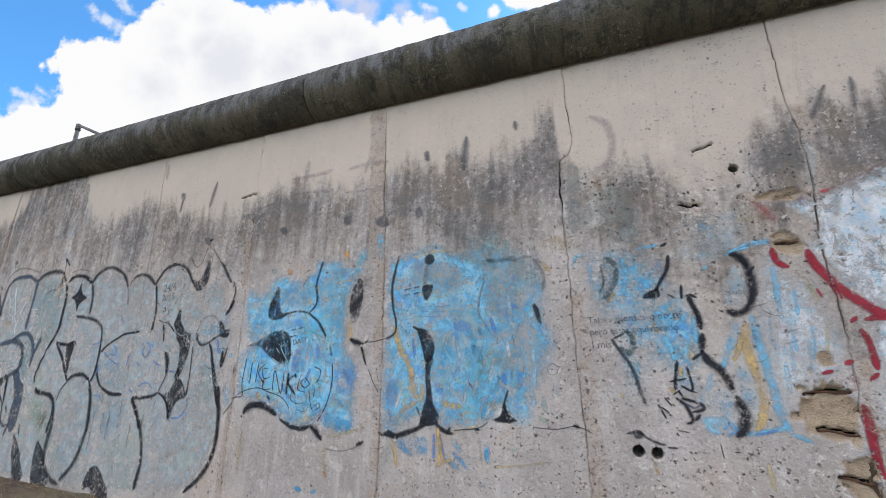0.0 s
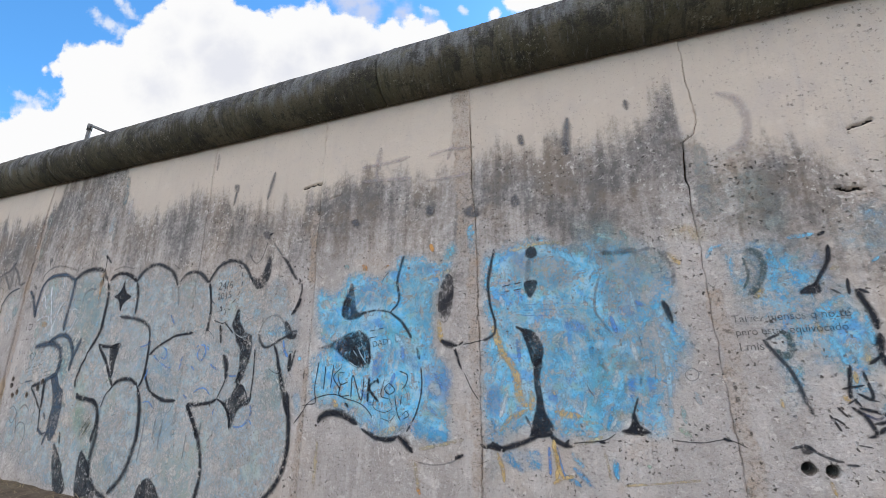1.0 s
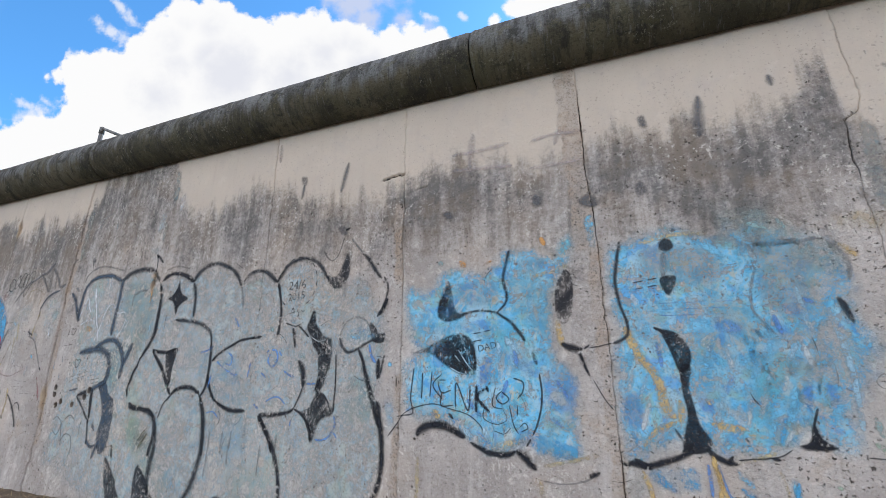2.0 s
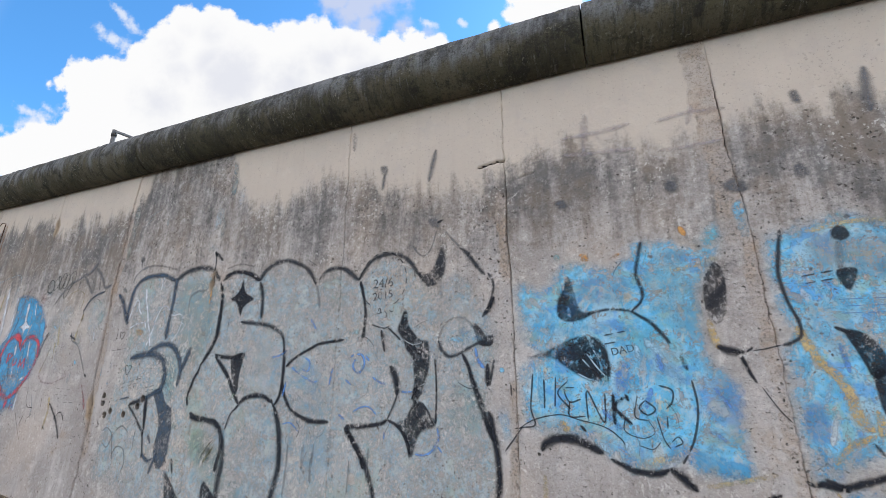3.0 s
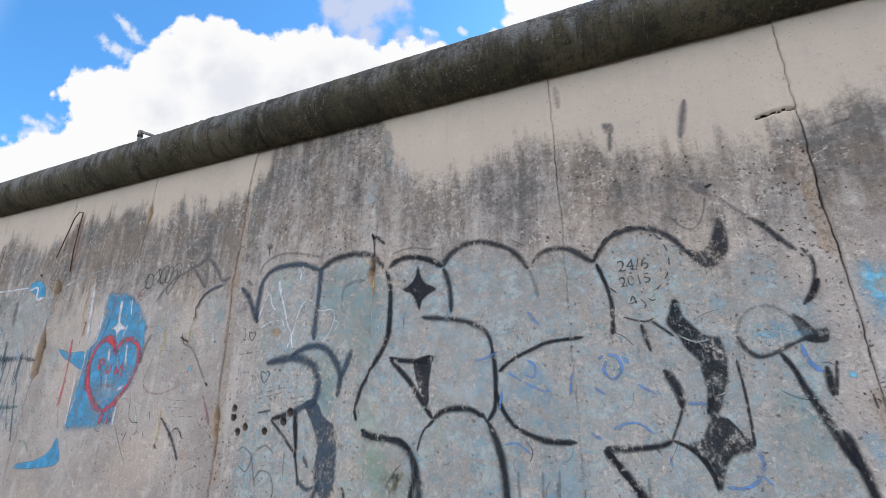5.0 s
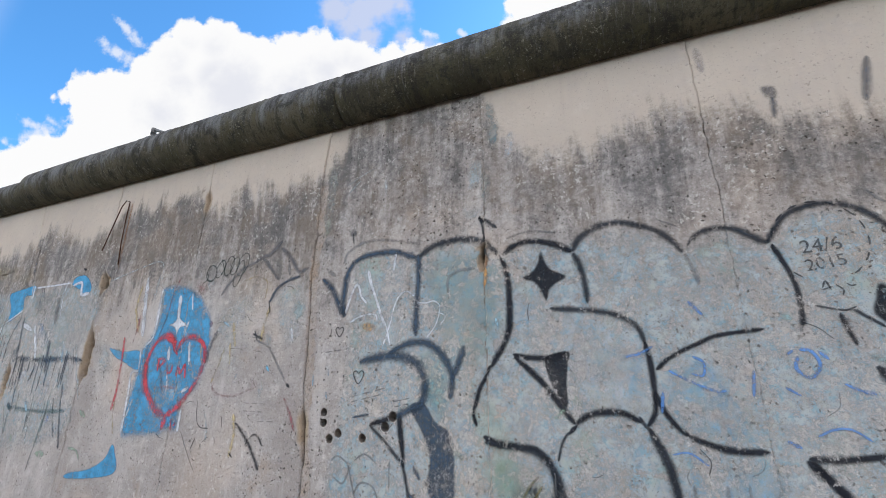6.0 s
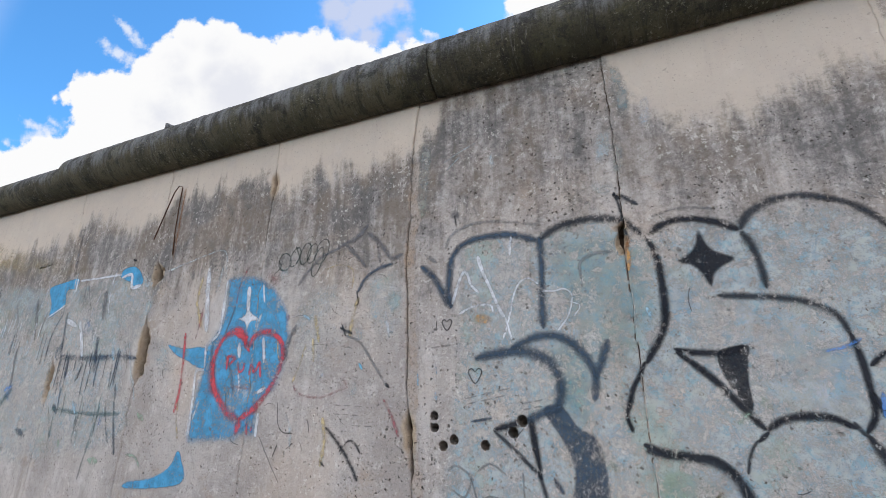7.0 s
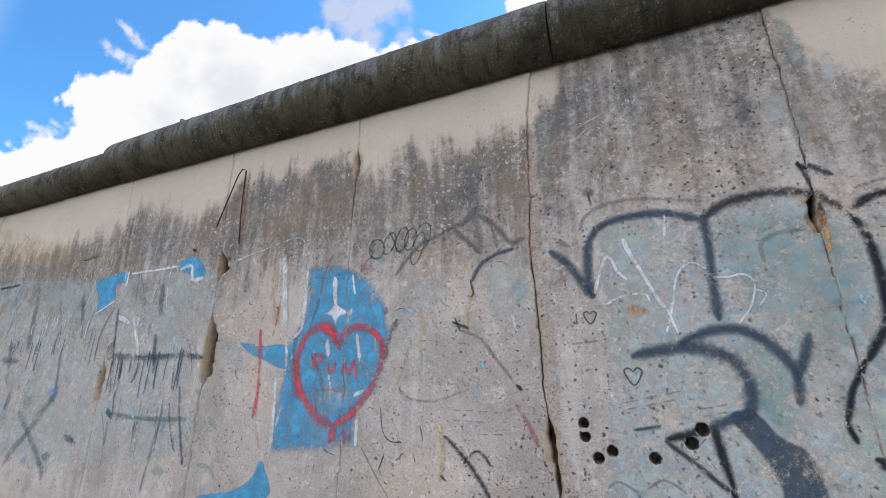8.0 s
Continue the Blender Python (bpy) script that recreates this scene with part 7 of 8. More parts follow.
fill(lettering, "black", 0.86, 0.37, (-2.999, 1.480), (-2.947, 1.495), (-2.904, 1.447), (-2.851, 1.389), (-2.877, 1.363), (-2.926, 1.349), (-2.968, 1.298), (-2.993, 1.214), (-3.014, 1.201), (-3.020, 1.259), (-3.063, 1.328), (-3.097, 1.376), (-3.044, 1.403))
stroke(lettering, "black", 0.0294, (-3.164, 1.701), (-3.128, 1.647), (-3.106, 1.580), (-3.106, 1.523))
stroke(lettering, "dark", 0.0134, (-3.105, 1.528), (-3.129, 1.463), (-3.163, 1.392))
stroke(lettering, "black", 0.0178, (-3.009, 1.505), (-2.976, 1.583))
stroke(lettering, "black", 0.0240, (-3.453, 1.344), (-3.368, 1.343), (-3.284, 1.353), (-3.202, 1.370), (-3.158, 1.393))
stroke(lettering, "black", 0.0215, (-3.448, 1.336), (-3.412, 1.294), (-3.373, 1.233), (-3.335, 1.186), (-3.309, 1.115))
stroke(lettering, "black", 0.0154, (-3.161, 1.393), (-3.098, 1.363), (-3.052, 1.317), (-3.020, 1.259), (-3.010, 1.208))
stroke(lettering, "dark", 0.0102, (-2.862, 1.374), (-2.893, 1.435), (-2.940, 1.495))
stroke(lettering, "black", 0.0102, (-2.864, 1.740), (-2.852, 1.585), (-2.851, 1.384))
stroke(lettering, "grey", 0.0105, (-2.848, 1.847), (-2.813, 1.927), (-2.759, 1.966), (-2.697, 1.968), (-2.652, 1.942), (-2.611, 1.892), (-2.569, 1.846))
stroke(lettering, "dark", 0.0188, (-2.848, 1.847), (-2.824, 1.792), (-2.779, 1.752), (-2.730, 1.759), (-2.672, 1.789), (-2.610, 1.819), (-2.548, 1.838))
fill(lettering, "black", 0.86, 0.32, (-2.629, 1.932), (-2.586, 1.904), (-2.554, 1.858), (-2.516, 1.867), (-2.520, 1.811), (-2.577, 1.808), (-2.607, 1.839))
stroke(lettering, "black", 0.0240, (-2.698, 1.769), (-2.660, 1.700), (-2.636, 1.625), (-2.607, 1.553), (-2.580, 1.483), (-2.558, 1.415), (-2.535, 1.361), (-2.510, 1.314))
stroke(lettering, "black", 0.0232, (-2.546, 1.712), (-2.546, 1.638), (-2.543, 1.586))
stroke(lettering, "dark", 0.0116, (-2.507, 1.736), (-2.536, 1.586))
fill(lettering, "sky", 0.62, 0.32, (-2.782, 1.872), (-2.704, 1.909), (-2.611, 1.892), (-2.560, 1.846), (-2.632, 1.827), (-2.728, 1.817), (-2.787, 1.831))
stroke(lettering, "royal", 0.0179, (-2.617, 1.801), (-2.608, 1.750), (-2.590, 1.712), (-2.559, 1.685))
stroke(lettering, "royal", 0.0120, (-3.412, 1.745), (-3.424, 1.688), (-3.381, 1.654), (-3.343, 1.702), (-3.361, 1.759), (-3.405, 1.769))
stroke(lettering, "royal", 0.0120, (-3.340, 1.762), (-3.307, 1.724))
stroke(lettering, "royal", 0.0115, (-3.281, 1.632), (-3.235, 1.605), (-3.184, 1.590))
stroke(lettering, "royal", 0.0096, (-3.478, 1.616), (-3.426, 1.580))
stroke(lettering, "royal", 0.0092, (-3.406, 1.426), (-3.348, 1.455), (-3.291, 1.457), (-3.236, 1.417))
stroke(lettering, "royal", 0.0132, (-3.082, 1.549), (-3.002, 1.551))
stroke(lettering, "royal", 0.0138, (-3.512, 1.408), (-3.463, 1.380))
stroke(lettering, "royal", 0.0100, (-2.842, 1.366), (-2.832, 1.308), (-2.867, 1.247), (-2.916, 1.220), (-2.978, 1.220))
stroke(lettering, "royal", 0.0075, (-2.841, 1.272), (-2.809, 1.238))
stroke(lettering, "royal", 0.0083, (-3.179, 1.326), (-3.177, 1.282))
stroke(lettering, "royal", 0.0104, (-3.807, 1.750), (-3.763, 1.719), (-3.773, 1.664), (-3.820, 1.673))
stroke(lettering, "royal", 0.0104, (-3.910, 1.688), (-3.840, 1.646), (-3.737, 1.599), (-3.691, 1.599))
stroke(lettering, "royal", 0.0113, (-4.091, 1.749), (-4.018, 1.768), (-3.961, 1.799))
stroke(lettering, "royal", 0.0136, (-3.943, 1.596), (-3.958, 1.500))
stroke(lettering, "royal", 0.0075, (-3.938, 1.331), (-3.871, 1.341), (-3.802, 1.294))
stroke(lettering, "royal", 0.0113, (-3.790, 2.003), (-3.735, 1.930))
stroke(lettering, "royal", 0.0096, (-3.578, 1.688), (-3.596, 1.572))
stroke(lettering, "royal", 0.0096, (-3.452, 1.746), (-3.421, 1.769))
fill(lettering, "sky", 0.35, 0.36, (-3.875, 1.704), (-3.739, 1.718), (-3.691, 1.599), (-3.773, 1.554), (-3.857, 1.597))
stroke(lettering, "teal", 0.0225, (-3.445, 1.925), (-3.400, 1.893), sweep=True)
stroke(lettering, "teal", 0.0230, (-3.175, 1.743), (-3.096, 1.701), sweep=True)
stroke(lettering, "white", 0.0139, (-5.734, 2.056), (-5.697, 2.168), (-5.664, 2.237), (-5.639, 2.220), (-5.619, 2.160), (-5.573, 2.110))
stroke(lettering, "white", 0.0199, (-5.580, 2.331), (-5.551, 2.239), (-5.501, 2.120), (-5.454, 2.007), (-5.427, 1.963))
stroke(lettering, "white", 0.0111, (-5.692, 1.997), (-5.612, 2.033), (-5.511, 2.038), (-5.490, 1.994))
stroke(lettering, "white", 0.0119, (-5.424, 1.965), (-5.392, 1.843))
stroke(lettering, "white", 0.0105, (-5.439, 1.850), (-5.399, 1.977), (-5.373, 2.081), (-5.341, 2.145), (-5.291, 2.167), (-5.237, 2.132))
stroke(lettering, "white", 0.0095, (-5.219, 2.093), (-5.158, 2.087), (-5.103, 2.094), (-5.068, 2.053), (-5.095, 1.955), (-5.151, 1.881))
stroke(lettering, "white", 0.0080, (-5.083, 2.029), (-5.034, 2.000), (-5.068, 1.949))
stroke(lettering, "white", 0.0133, (-5.377, 2.420), (-5.390, 2.305))
fill(lettering, "orange", 0.6, 0.36, (-5.611, 1.969), (-5.565, 1.996), (-5.504, 1.971), (-5.498, 1.941), (-5.561, 1.929))
stroke(lettering, "orange", 0.0144, (-4.783, 2.279), (-4.779, 2.222), (-4.788, 2.153))
stroke(lettering, "ochre", 0.0152, (-4.835, 2.276), (-4.793, 2.288))
stroke(lettering, "ice", 0.0110, (-5.834, 1.733), (-5.823, 1.670), sweep=True)
stroke(lettering, "ice", 0.0125, (-5.834, 1.578), (-5.822, 1.536))
stroke(lettering, "ice", 0.0119, (-5.717, 1.542), (-5.684, 1.528))
stroke(lettering, "slate", 0.0138, (-5.629, 1.433), (-5.508, 1.455))
stroke(lettering, "ice", 0.0153, (-4.728, 1.976), (-4.714, 1.918), sweep=True)
stroke(lettering, "ice", 0.0132, (-5.945, 1.681), (-5.937, 1.603), sweep=True)

# the heart
fill(heart, "blue", 0.92, 0.27, (-7.551, 2.376), (-7.388, 2.386), (-7.229, 2.361), (-7.072, 2.271), (-6.941, 2.118), (-6.895, 1.980), (-6.888, 1.849), (-6.900, 1.722), (-6.949, 1.598), (-7.037, 1.506), (-7.091, 1.459), (-7.071, 1.297), (-7.193, 1.291), (-7.288, 1.256), (-7.514, 1.244), (-7.696, 1.234), (-7.710, 1.427), (-7.694, 1.561), (-7.669, 1.698), (-7.672, 1.875), (-7.594, 1.981), (-7.543, 2.126), (-7.539, 2.277))
fill(heart, "blue", 0.9, 0.2, (-8.077, 1.908), (-7.891, 1.875), (-7.672, 1.875), (-7.610, 1.767), (-7.672, 1.716), (-7.824, 1.771), (-7.984, 1.830))
fill(heart, "teal", 0.4, 0.3, (-7.996, 1.894), (-7.839, 1.863), (-7.837, 1.789), (-7.961, 1.840))
fill(heart, "pale", 0.5, 0.32, (-7.371, 1.629), (-7.144, 1.629), (-7.173, 1.503), (-7.291, 1.476))
fill(heart, "ice", 0.4, 0.34, (-7.475, 1.596), (-7.335, 1.500), (-7.241, 1.379), (-7.193, 1.291), (-7.351, 1.283), (-7.454, 1.434))
fill(heart, "rose", 0.5, 0.34, (-7.610, 1.767), (-7.532, 1.766), (-7.492, 1.563), (-7.556, 1.546), (-7.609, 1.663))
stroke(heart, "white", 0.0341, (-7.763, 2.480), (-7.723, 2.216), (-7.678, 1.978))
stroke(heart, "white", 0.0213, (-7.545, 2.364), (-7.543, 2.126), (-7.547, 1.979), (-7.607, 1.909))
stroke(heart, "white", 0.0178, (-7.661, 1.893), (-7.636, 1.726))
stroke(heart, "white", 0.0208, (-7.635, 1.715), (-7.716, 1.699), (-7.704, 1.561), (-7.692, 1.260))
stroke(heart, "white", 0.0277, (-7.316, 2.295), (-7.297, 2.101))
stroke(heart, "white", 0.0242, (-7.120, 1.924), (-7.096, 1.823), (-7.083, 1.750))
stroke(heart, "white", 0.0260, (-7.336, 1.898), (-7.316, 1.788))
stroke(heart, "white", 0.0175, (-7.078, 1.444), (-7.078, 1.291))
stroke(heart, "white", 0.0282, (-7.119, 1.560), (-7.040, 1.598))
stroke(heart, "white", 0.0138, (-7.180, 2.300), (-7.148, 2.162))
fill(heart, "white", 0.95, 0.1, (-7.313, 2.183), (-7.291, 2.181), (-7.276, 2.114), (-7.217, 2.075), (-7.172, 2.044), (-7.259, 2.031), (-7.283, 1.966), (-7.320, 2.031), (-7.398, 2.061), (-7.326, 2.089))
stroke(heart, "red", 0.0435, (-7.255, 1.854), (-7.297, 1.931), (-7.367, 1.977), (-7.453, 1.956), (-7.514, 1.905), (-7.548, 1.818), (-7.559, 1.731), (-7.521, 1.612), (-7.442, 1.515), (-7.349, 1.437), (-7.242, 1.394))
stroke(heart, "red", 0.0380, (-7.242, 1.394), (-7.186, 1.426), (-7.094, 1.490), (-7.006, 1.598), (-6.948, 1.707), (-6.932, 1.818), (-6.968, 1.900), (-7.050, 1.948), (-7.131, 1.958), (-7.203, 1.927), (-7.247, 1.854))
stroke(heart, "red", 0.0409, (-7.236, 1.416), (-7.252, 1.294))
stroke(heart, "red", 0.0205, (-7.174, 1.381), (-7.151, 1.302))
stroke(heart, "red", 0.0163, (-7.117, 1.359), (-7.126, 1.324))
stroke(heart, "red", 0.0226, (-7.423, 1.815), (-7.419, 1.706))
stroke(heart, "red", 0.0194, (-7.430, 1.805), (-7.355, 1.789), (-7.406, 1.743))
stroke(heart, "red", 0.0157, (-7.322, 1.761), (-7.303, 1.701), (-7.266, 1.711), (-7.263, 1.760))
stroke(heart, "red", 0.0182, (-7.205, 1.671), (-7.195, 1.743), (-7.158, 1.693), (-7.123, 1.758), (-7.099, 1.654))
stroke(heart, "rose", 0.0152, (-7.422, 1.590), (-7.304, 1.597), (-7.173, 1.591))
stroke(heart, "red", 0.0267, (-7.377, 1.953), (-7.253, 1.923))
stroke(heart, "red", 0.0259, (-7.294, 1.904), (-7.227, 1.826))
stroke(heart, "red", 0.0208, (-7.901, 1.988), (-7.867, 1.736), (-7.855, 1.560), (-7.872, 1.416))
stroke(heart, "rose", 0.0134, (-7.872, 1.416), (-7.751, 1.400))

# tags and arrows round the heart
stroke(small_tags, "green_black", 0.0100, (-6.955, 2.425), (-6.977, 2.388), (-7.017, 2.380), (-7.053, 2.406), (-7.064, 2.453), (-7.044, 2.494), (-7.004, 2.504), (-6.968, 2.479), (-6.954, 2.434), (-6.972, 2.393))
stroke(small_tags, "green_black", 0.0100, (-6.885, 2.450), (-6.914, 2.410), (-6.947, 2.402), (-6.964, 2.431), (-6.956, 2.480), (-6.928, 2.523), (-6.895, 2.534), (-6.876, 2.508), (-6.882, 2.459), (-6.909, 2.415))
stroke(small_tags, "green_black", 0.0097, (-6.793, 2.466), (-6.820, 2.419), (-6.853, 2.407), (-6.875, 2.437), (-6.872, 2.493), (-6.847, 2.543), (-6.813, 2.558), (-6.790, 2.530), (-6.791, 2.476), (-6.814, 2.426))
stroke(small_tags, "green_black", 0.0097, (-6.739, 2.463), (-6.763, 2.421), (-6.792, 2.410), (-6.811, 2.437), (-6.808, 2.487), (-6.786, 2.532), (-6.755, 2.546), (-6.735, 2.522), (-6.736, 2.473), (-6.757, 2.427))
stroke(small_tags, "green_black", 0.0091, (-6.645, 2.459), (-6.680, 2.407), (-6.722, 2.397), (-6.747, 2.434), (-6.741, 2.498), (-6.707, 2.553), (-6.664, 2.568), (-6.638, 2.534), (-6.641, 2.471), (-6.672, 2.414))
stroke(small_tags, "green_black", 0.0094, (-6.687, 2.399), (-6.718, 2.335), (-6.750, 2.314), (-6.766, 2.349), (-6.756, 2.420), (-6.726, 2.488), (-6.693, 2.513), (-6.675, 2.482), (-6.683, 2.413), (-6.712, 2.344))
stroke(small_tags, "green_black", 0.0100, (-7.099, 2.355), (-7.040, 2.408), (-7.064, 2.456))
stroke(small_tags, "green_black", 0.0081, (-6.924, 2.550), (-6.857, 2.412))
stroke(small_tags, "smoke", 0.0273, (-6.869, 2.252), (-6.795, 2.350), (-6.683, 2.444), (-6.571, 2.483), (-6.498, 2.519), (-6.427, 2.533), (-6.327, 2.628))
stroke(small_tags, "smoke", 0.0235, (-6.498, 2.508), (-6.410, 2.426), (-6.322, 2.327))
stroke(small_tags, "smoke", 0.0283, (-6.338, 2.573), (-6.254, 2.507), (-6.190, 2.430), (-6.143, 2.374), (-6.057, 2.395))
stroke(small_tags, "slate", 0.0218, (-6.378, 2.172), (-6.326, 2.264), (-6.226, 2.319), (-6.126, 2.339))
fill(small_tags, "pale", 0.45, 0.34, (-6.344, 2.234), (-6.162, 2.311), (-6.066, 2.332), (-6.070, 1.964), (-6.179, 1.853), (-6.299, 2.008))
stroke(small_tags, "dark", 0.0081, (-6.385, 2.189), (-6.369, 2.107), (-6.389, 2.090))
stroke(small_tags, "dark", 0.0135, (-6.497, 1.958), (-6.394, 1.916))
stroke(small_tags, "dark", 0.0104, (-6.480, 1.982), (-6.444, 1.900))
stroke(small_tags, "grey", 0.0125, (-6.447, 1.909), (-6.334, 1.859), (-6.214, 1.712), (-6.128, 1.597))
stroke(small_tags, "black", 0.0144, (-6.147, 1.629), (-6.114, 1.597))
stroke(small_tags, "smoke", 0.0198, (-6.254, 2.490), (-6.225, 2.351), sweep=True)
stroke(small_tags, "dark", 0.0216, (-6.543, 1.377), (-6.465, 1.314), (-6.404, 1.252), (-6.346, 1.181), (-6.293, 1.102))
stroke(small_tags, "dark", 0.0160, (-6.434, 1.245), (-6.373, 1.306), (-6.329, 1.295), (-6.284, 1.242))
stroke(small_tags, "dark", 0.0125, (-6.561, 1.191), (-6.523, 1.162))
stroke(small_tags, "dark", 0.0052, (-6.675, 1.413), (-6.657, 1.339))
stroke(small_tags, "rose", 0.0100, (-6.821, 1.614), (-6.748, 1.555), (-6.594, 1.542), (-6.448, 1.586), (-6.397, 1.601))
stroke(small_tags, "rose", 0.0104, (-6.448, 1.658), (-6.397, 1.595))
stroke(small_tags, "rose", 0.0108, (-6.822, 1.629), (-6.794, 1.569))
stroke(small_tags, "dark", 0.0054, (-6.925, 1.508), (-6.908, 1.391), (-6.862, 1.336), (-6.781, 1.331))
stroke(small_tags, "dark", 0.0078, (-6.890, 1.264), (-6.921, 1.187))
stroke(small_tags, "grey", 0.0065, (-7.041, 1.298), (-6.960, 1.190), (-6.847, 1.053))
stroke(small_tags, "cream", 0.0084, (-6.643, 2.351), (-6.534, 2.372), (-6.428, 2.326), (-6.422, 2.205))
stroke(small_tags, "pale", 0.0123, (-8.334, 2.480), (-8.063, 2.536), (-7.805, 2.589), (-7.680, 2.607), (-7.599, 2.563), (-7.567, 2.350), sweep=True)
stroke(small_tags, "sky", 0.0150, (-6.336, 1.742), (-6.306, 1.699), sweep=True)
stroke(small_tags, "ice", 0.0169, (-6.803, 2.058), (-6.727, 2.020), sweep=True)
stroke(small_tags, "cream", 0.0162, (-6.699, 1.905), (-6.673, 1.749), sweep=True)
stroke(small_tags, "dark", 0.0073, (-5.719, 2.603), (-5.713, 2.537))
fill(small_tags, "pale", 0.4, 0.36, (-6.864, 2.147), (-6.569, 2.256), (-6.497, 2.053), (-6.563, 1.747), (-6.771, 1.689), (-6.852, 1.880))
stroke(small_tags, "pale", 0.0083, (-5.794, 2.971), (-5.682, 3.026), (-5.575, 3.065))
stroke(small_tags, "pale", 0.0082, (-5.783, 2.907), (-5.685, 2.991))
stroke(small_tags, "pale", 0.0230, (-5.484, 2.973), (-5.475, 2.851))
fill(small_tags, "white", 0.4, 0.35, (-4.630, 3.100), (-4.588, 3.101), (-4.590, 2.991), (-4.637, 2.914), (-4.650, 2.980))

# washed-out letters
fill(blue_outline_lettering, "blue", 0.92, 0.18, (-9.912, 2.493), (-9.704, 2.535), (-9.465, 2.551), (-9.483, 2.454), (-9.607, 2.440), (-9.585, 2.316), (-9.675, 2.250), (-9.798, 2.204), (-9.825, 2.334))
fill(blue_outline_lettering, "blue", 0.94, 0.15, (-8.870, 2.514), (-8.822, 2.579), (-8.695, 2.588), (-8.586, 2.529), (-8.532, 2.434), (-8.584, 2.394), (-8.644, 2.387), (-8.701, 2.437), (-8.794, 2.474))
fill(blue_outline_lettering, "blue", 0.92, 0.2, (-8.244, 0.954), (-8.014, 0.993), (-7.840, 1.069), (-7.769, 1.183), (-7.716, 1.139), (-7.689, 0.978), (-8.231, 0.904))
stroke(blue_outline_lettering, "white", 0.0163, (-9.814, 2.205), (-9.573, 2.306))
stroke(blue_outline_lettering, "white", 0.0167, (-9.472, 2.552), (-9.469, 2.414))
stroke(blue_outline_lettering, "white", 0.0150, (-9.433, 2.523), (-9.179, 2.522), (-8.973, 2.525), (-8.833, 2.524))
stroke(blue_outline_lettering, "white", 0.0233, (-8.832, 2.496), (-8.707, 2.511), (-8.667, 2.402), (-8.550, 2.405))
stroke(blue_outline_lettering, "white", 0.0294, (-9.286, 2.155), (-9.196, 1.993), (-9.122, 1.830))
stroke(blue_outline_lettering, "white", 0.0314, (-9.493, 2.167), (-9.310, 2.101))
stroke(blue_outline_lettering, "slate", 0.0356, (-9.448, 1.847), (-9.161, 1.827), (-8.897, 1.825), (-8.650, 1.827), (-8.401, 1.813), sweep=True)
stroke(blue_outline_lettering, "slate", 0.0312, (-8.972, 2.005), (-8.910, 1.702), sweep=True)
stroke(blue_outline_lettering, "slate", 0.0252, (-9.504, 2.238), (-9.462, 1.981), (-9.368, 1.537), sweep=True)
stroke(blue_outline_lettering, "slate", 0.0184, (-9.317, 1.588), (-9.281, 1.396), sweep=True)
stroke(blue_outline_lettering, "slate", 0.0423, (-9.372, 1.455), (-9.273, 1.376), sweep=True)
stroke(blue_outline_lettering, "slate", 0.0188, (-9.083, 1.795), (-9.148, 1.629), sweep=True)
stroke(blue_outline_lettering, "slate", 0.0174, (-8.699, 1.788), (-8.674, 1.591), sweep=True)
stroke(blue_outline_lettering, "slate", 0.0535, (-11.165, 1.851), (-10.837, 1.829), sweep=True)
stroke(blue_outline_lettering, "teal_dark", 0.0253, (-9.373, 1.422), (-9.081, 1.397), (-8.765, 1.391), (-8.465, 1.399))
stroke(blue_outline_lettering, "teal_dark", 0.0197, (-8.744, 1.380), (-8.771, 1.176), (-8.813, 0.919))
stroke(blue_outline_lettering, "ice", 0.0314, (-9.112, 1.488), (-9.024, 1.383), sweep=True)
stroke(blue_outline_lettering, "teal_dark", 0.0128, (-9.008, 1.372), (-8.988, 1.165), sweep=True)
stroke(blue_outline_lettering, "teal_dark", 0.0138, (-9.323, 1.363), (-9.303, 1.186), sweep=True)
stroke(blue_outline_lettering, "teal_dark", 0.0508, (-10.068, 1.584), (-10.229, 1.403), (-10.360, 1.243), (-10.533, 1.082), (-10.606, 0.960))
stroke(blue_outline_lettering, "teal_dark", 0.0477, (-10.585, 1.418), (-10.360, 1.243), (-10.161, 1.102), (-10.012, 0.966), (-10.002, 0.899))
stroke(blue_outline_lettering, "green", 0.0294, (-8.271, 1.412), (-8.180, 1.358))
stroke(blue_outline_lettering, "green", 0.0169, (-8.303, 1.127), (-8.190, 1.114), (-8.119, 1.045))
stroke(blue_outline_lettering, "green", 0.0314, (-8.736, 1.065), (-8.602, 1.060))
stroke(blue_outline_lettering, "green", 0.0220, (-9.172, 1.193), (-9.150, 1.133))
stroke(blue_outline_lettering, "dark", 0.0231, (-11.589, 2.573), (-11.207, 2.581))
stroke(blue_outline_lettering, "smoke", 0.0597, (-10.843, 2.578), (-10.770, 2.243), (-10.714, 1.918), sweep=True)
stroke(blue_outline_lettering, "smoke", 0.0348, (-9.586, 3.088), (-9.588, 2.821), (-9.543, 2.559), sweep=True)
stroke(blue_outline_lettering, "smoke", 0.0334, (-9.007, 2.411), (-8.959, 2.135), sweep=True)
stroke(blue_outline_lettering, "slate", 0.0445, (-9.832, 1.243), (-9.658, 1.189), sweep=True)
stroke(blue_outline_lettering, "ice", 0.0435, (-8.734, 1.911), (-8.687, 1.788), sweep=True)
stroke(blue_outline_lettering, "smoke", 0.0349, (-10.058, 2.403), (-9.929, 1.999), sweep=True)
stroke(blue_outline_lettering, "smoke", 0.0287, (-10.178, 1.912), (-10.109, 1.584), sweep=True)
stroke(blue_outline_lettering, "smoke", 0.0334, (-11.074, 2.044), (-10.938, 1.630), sweep=True)
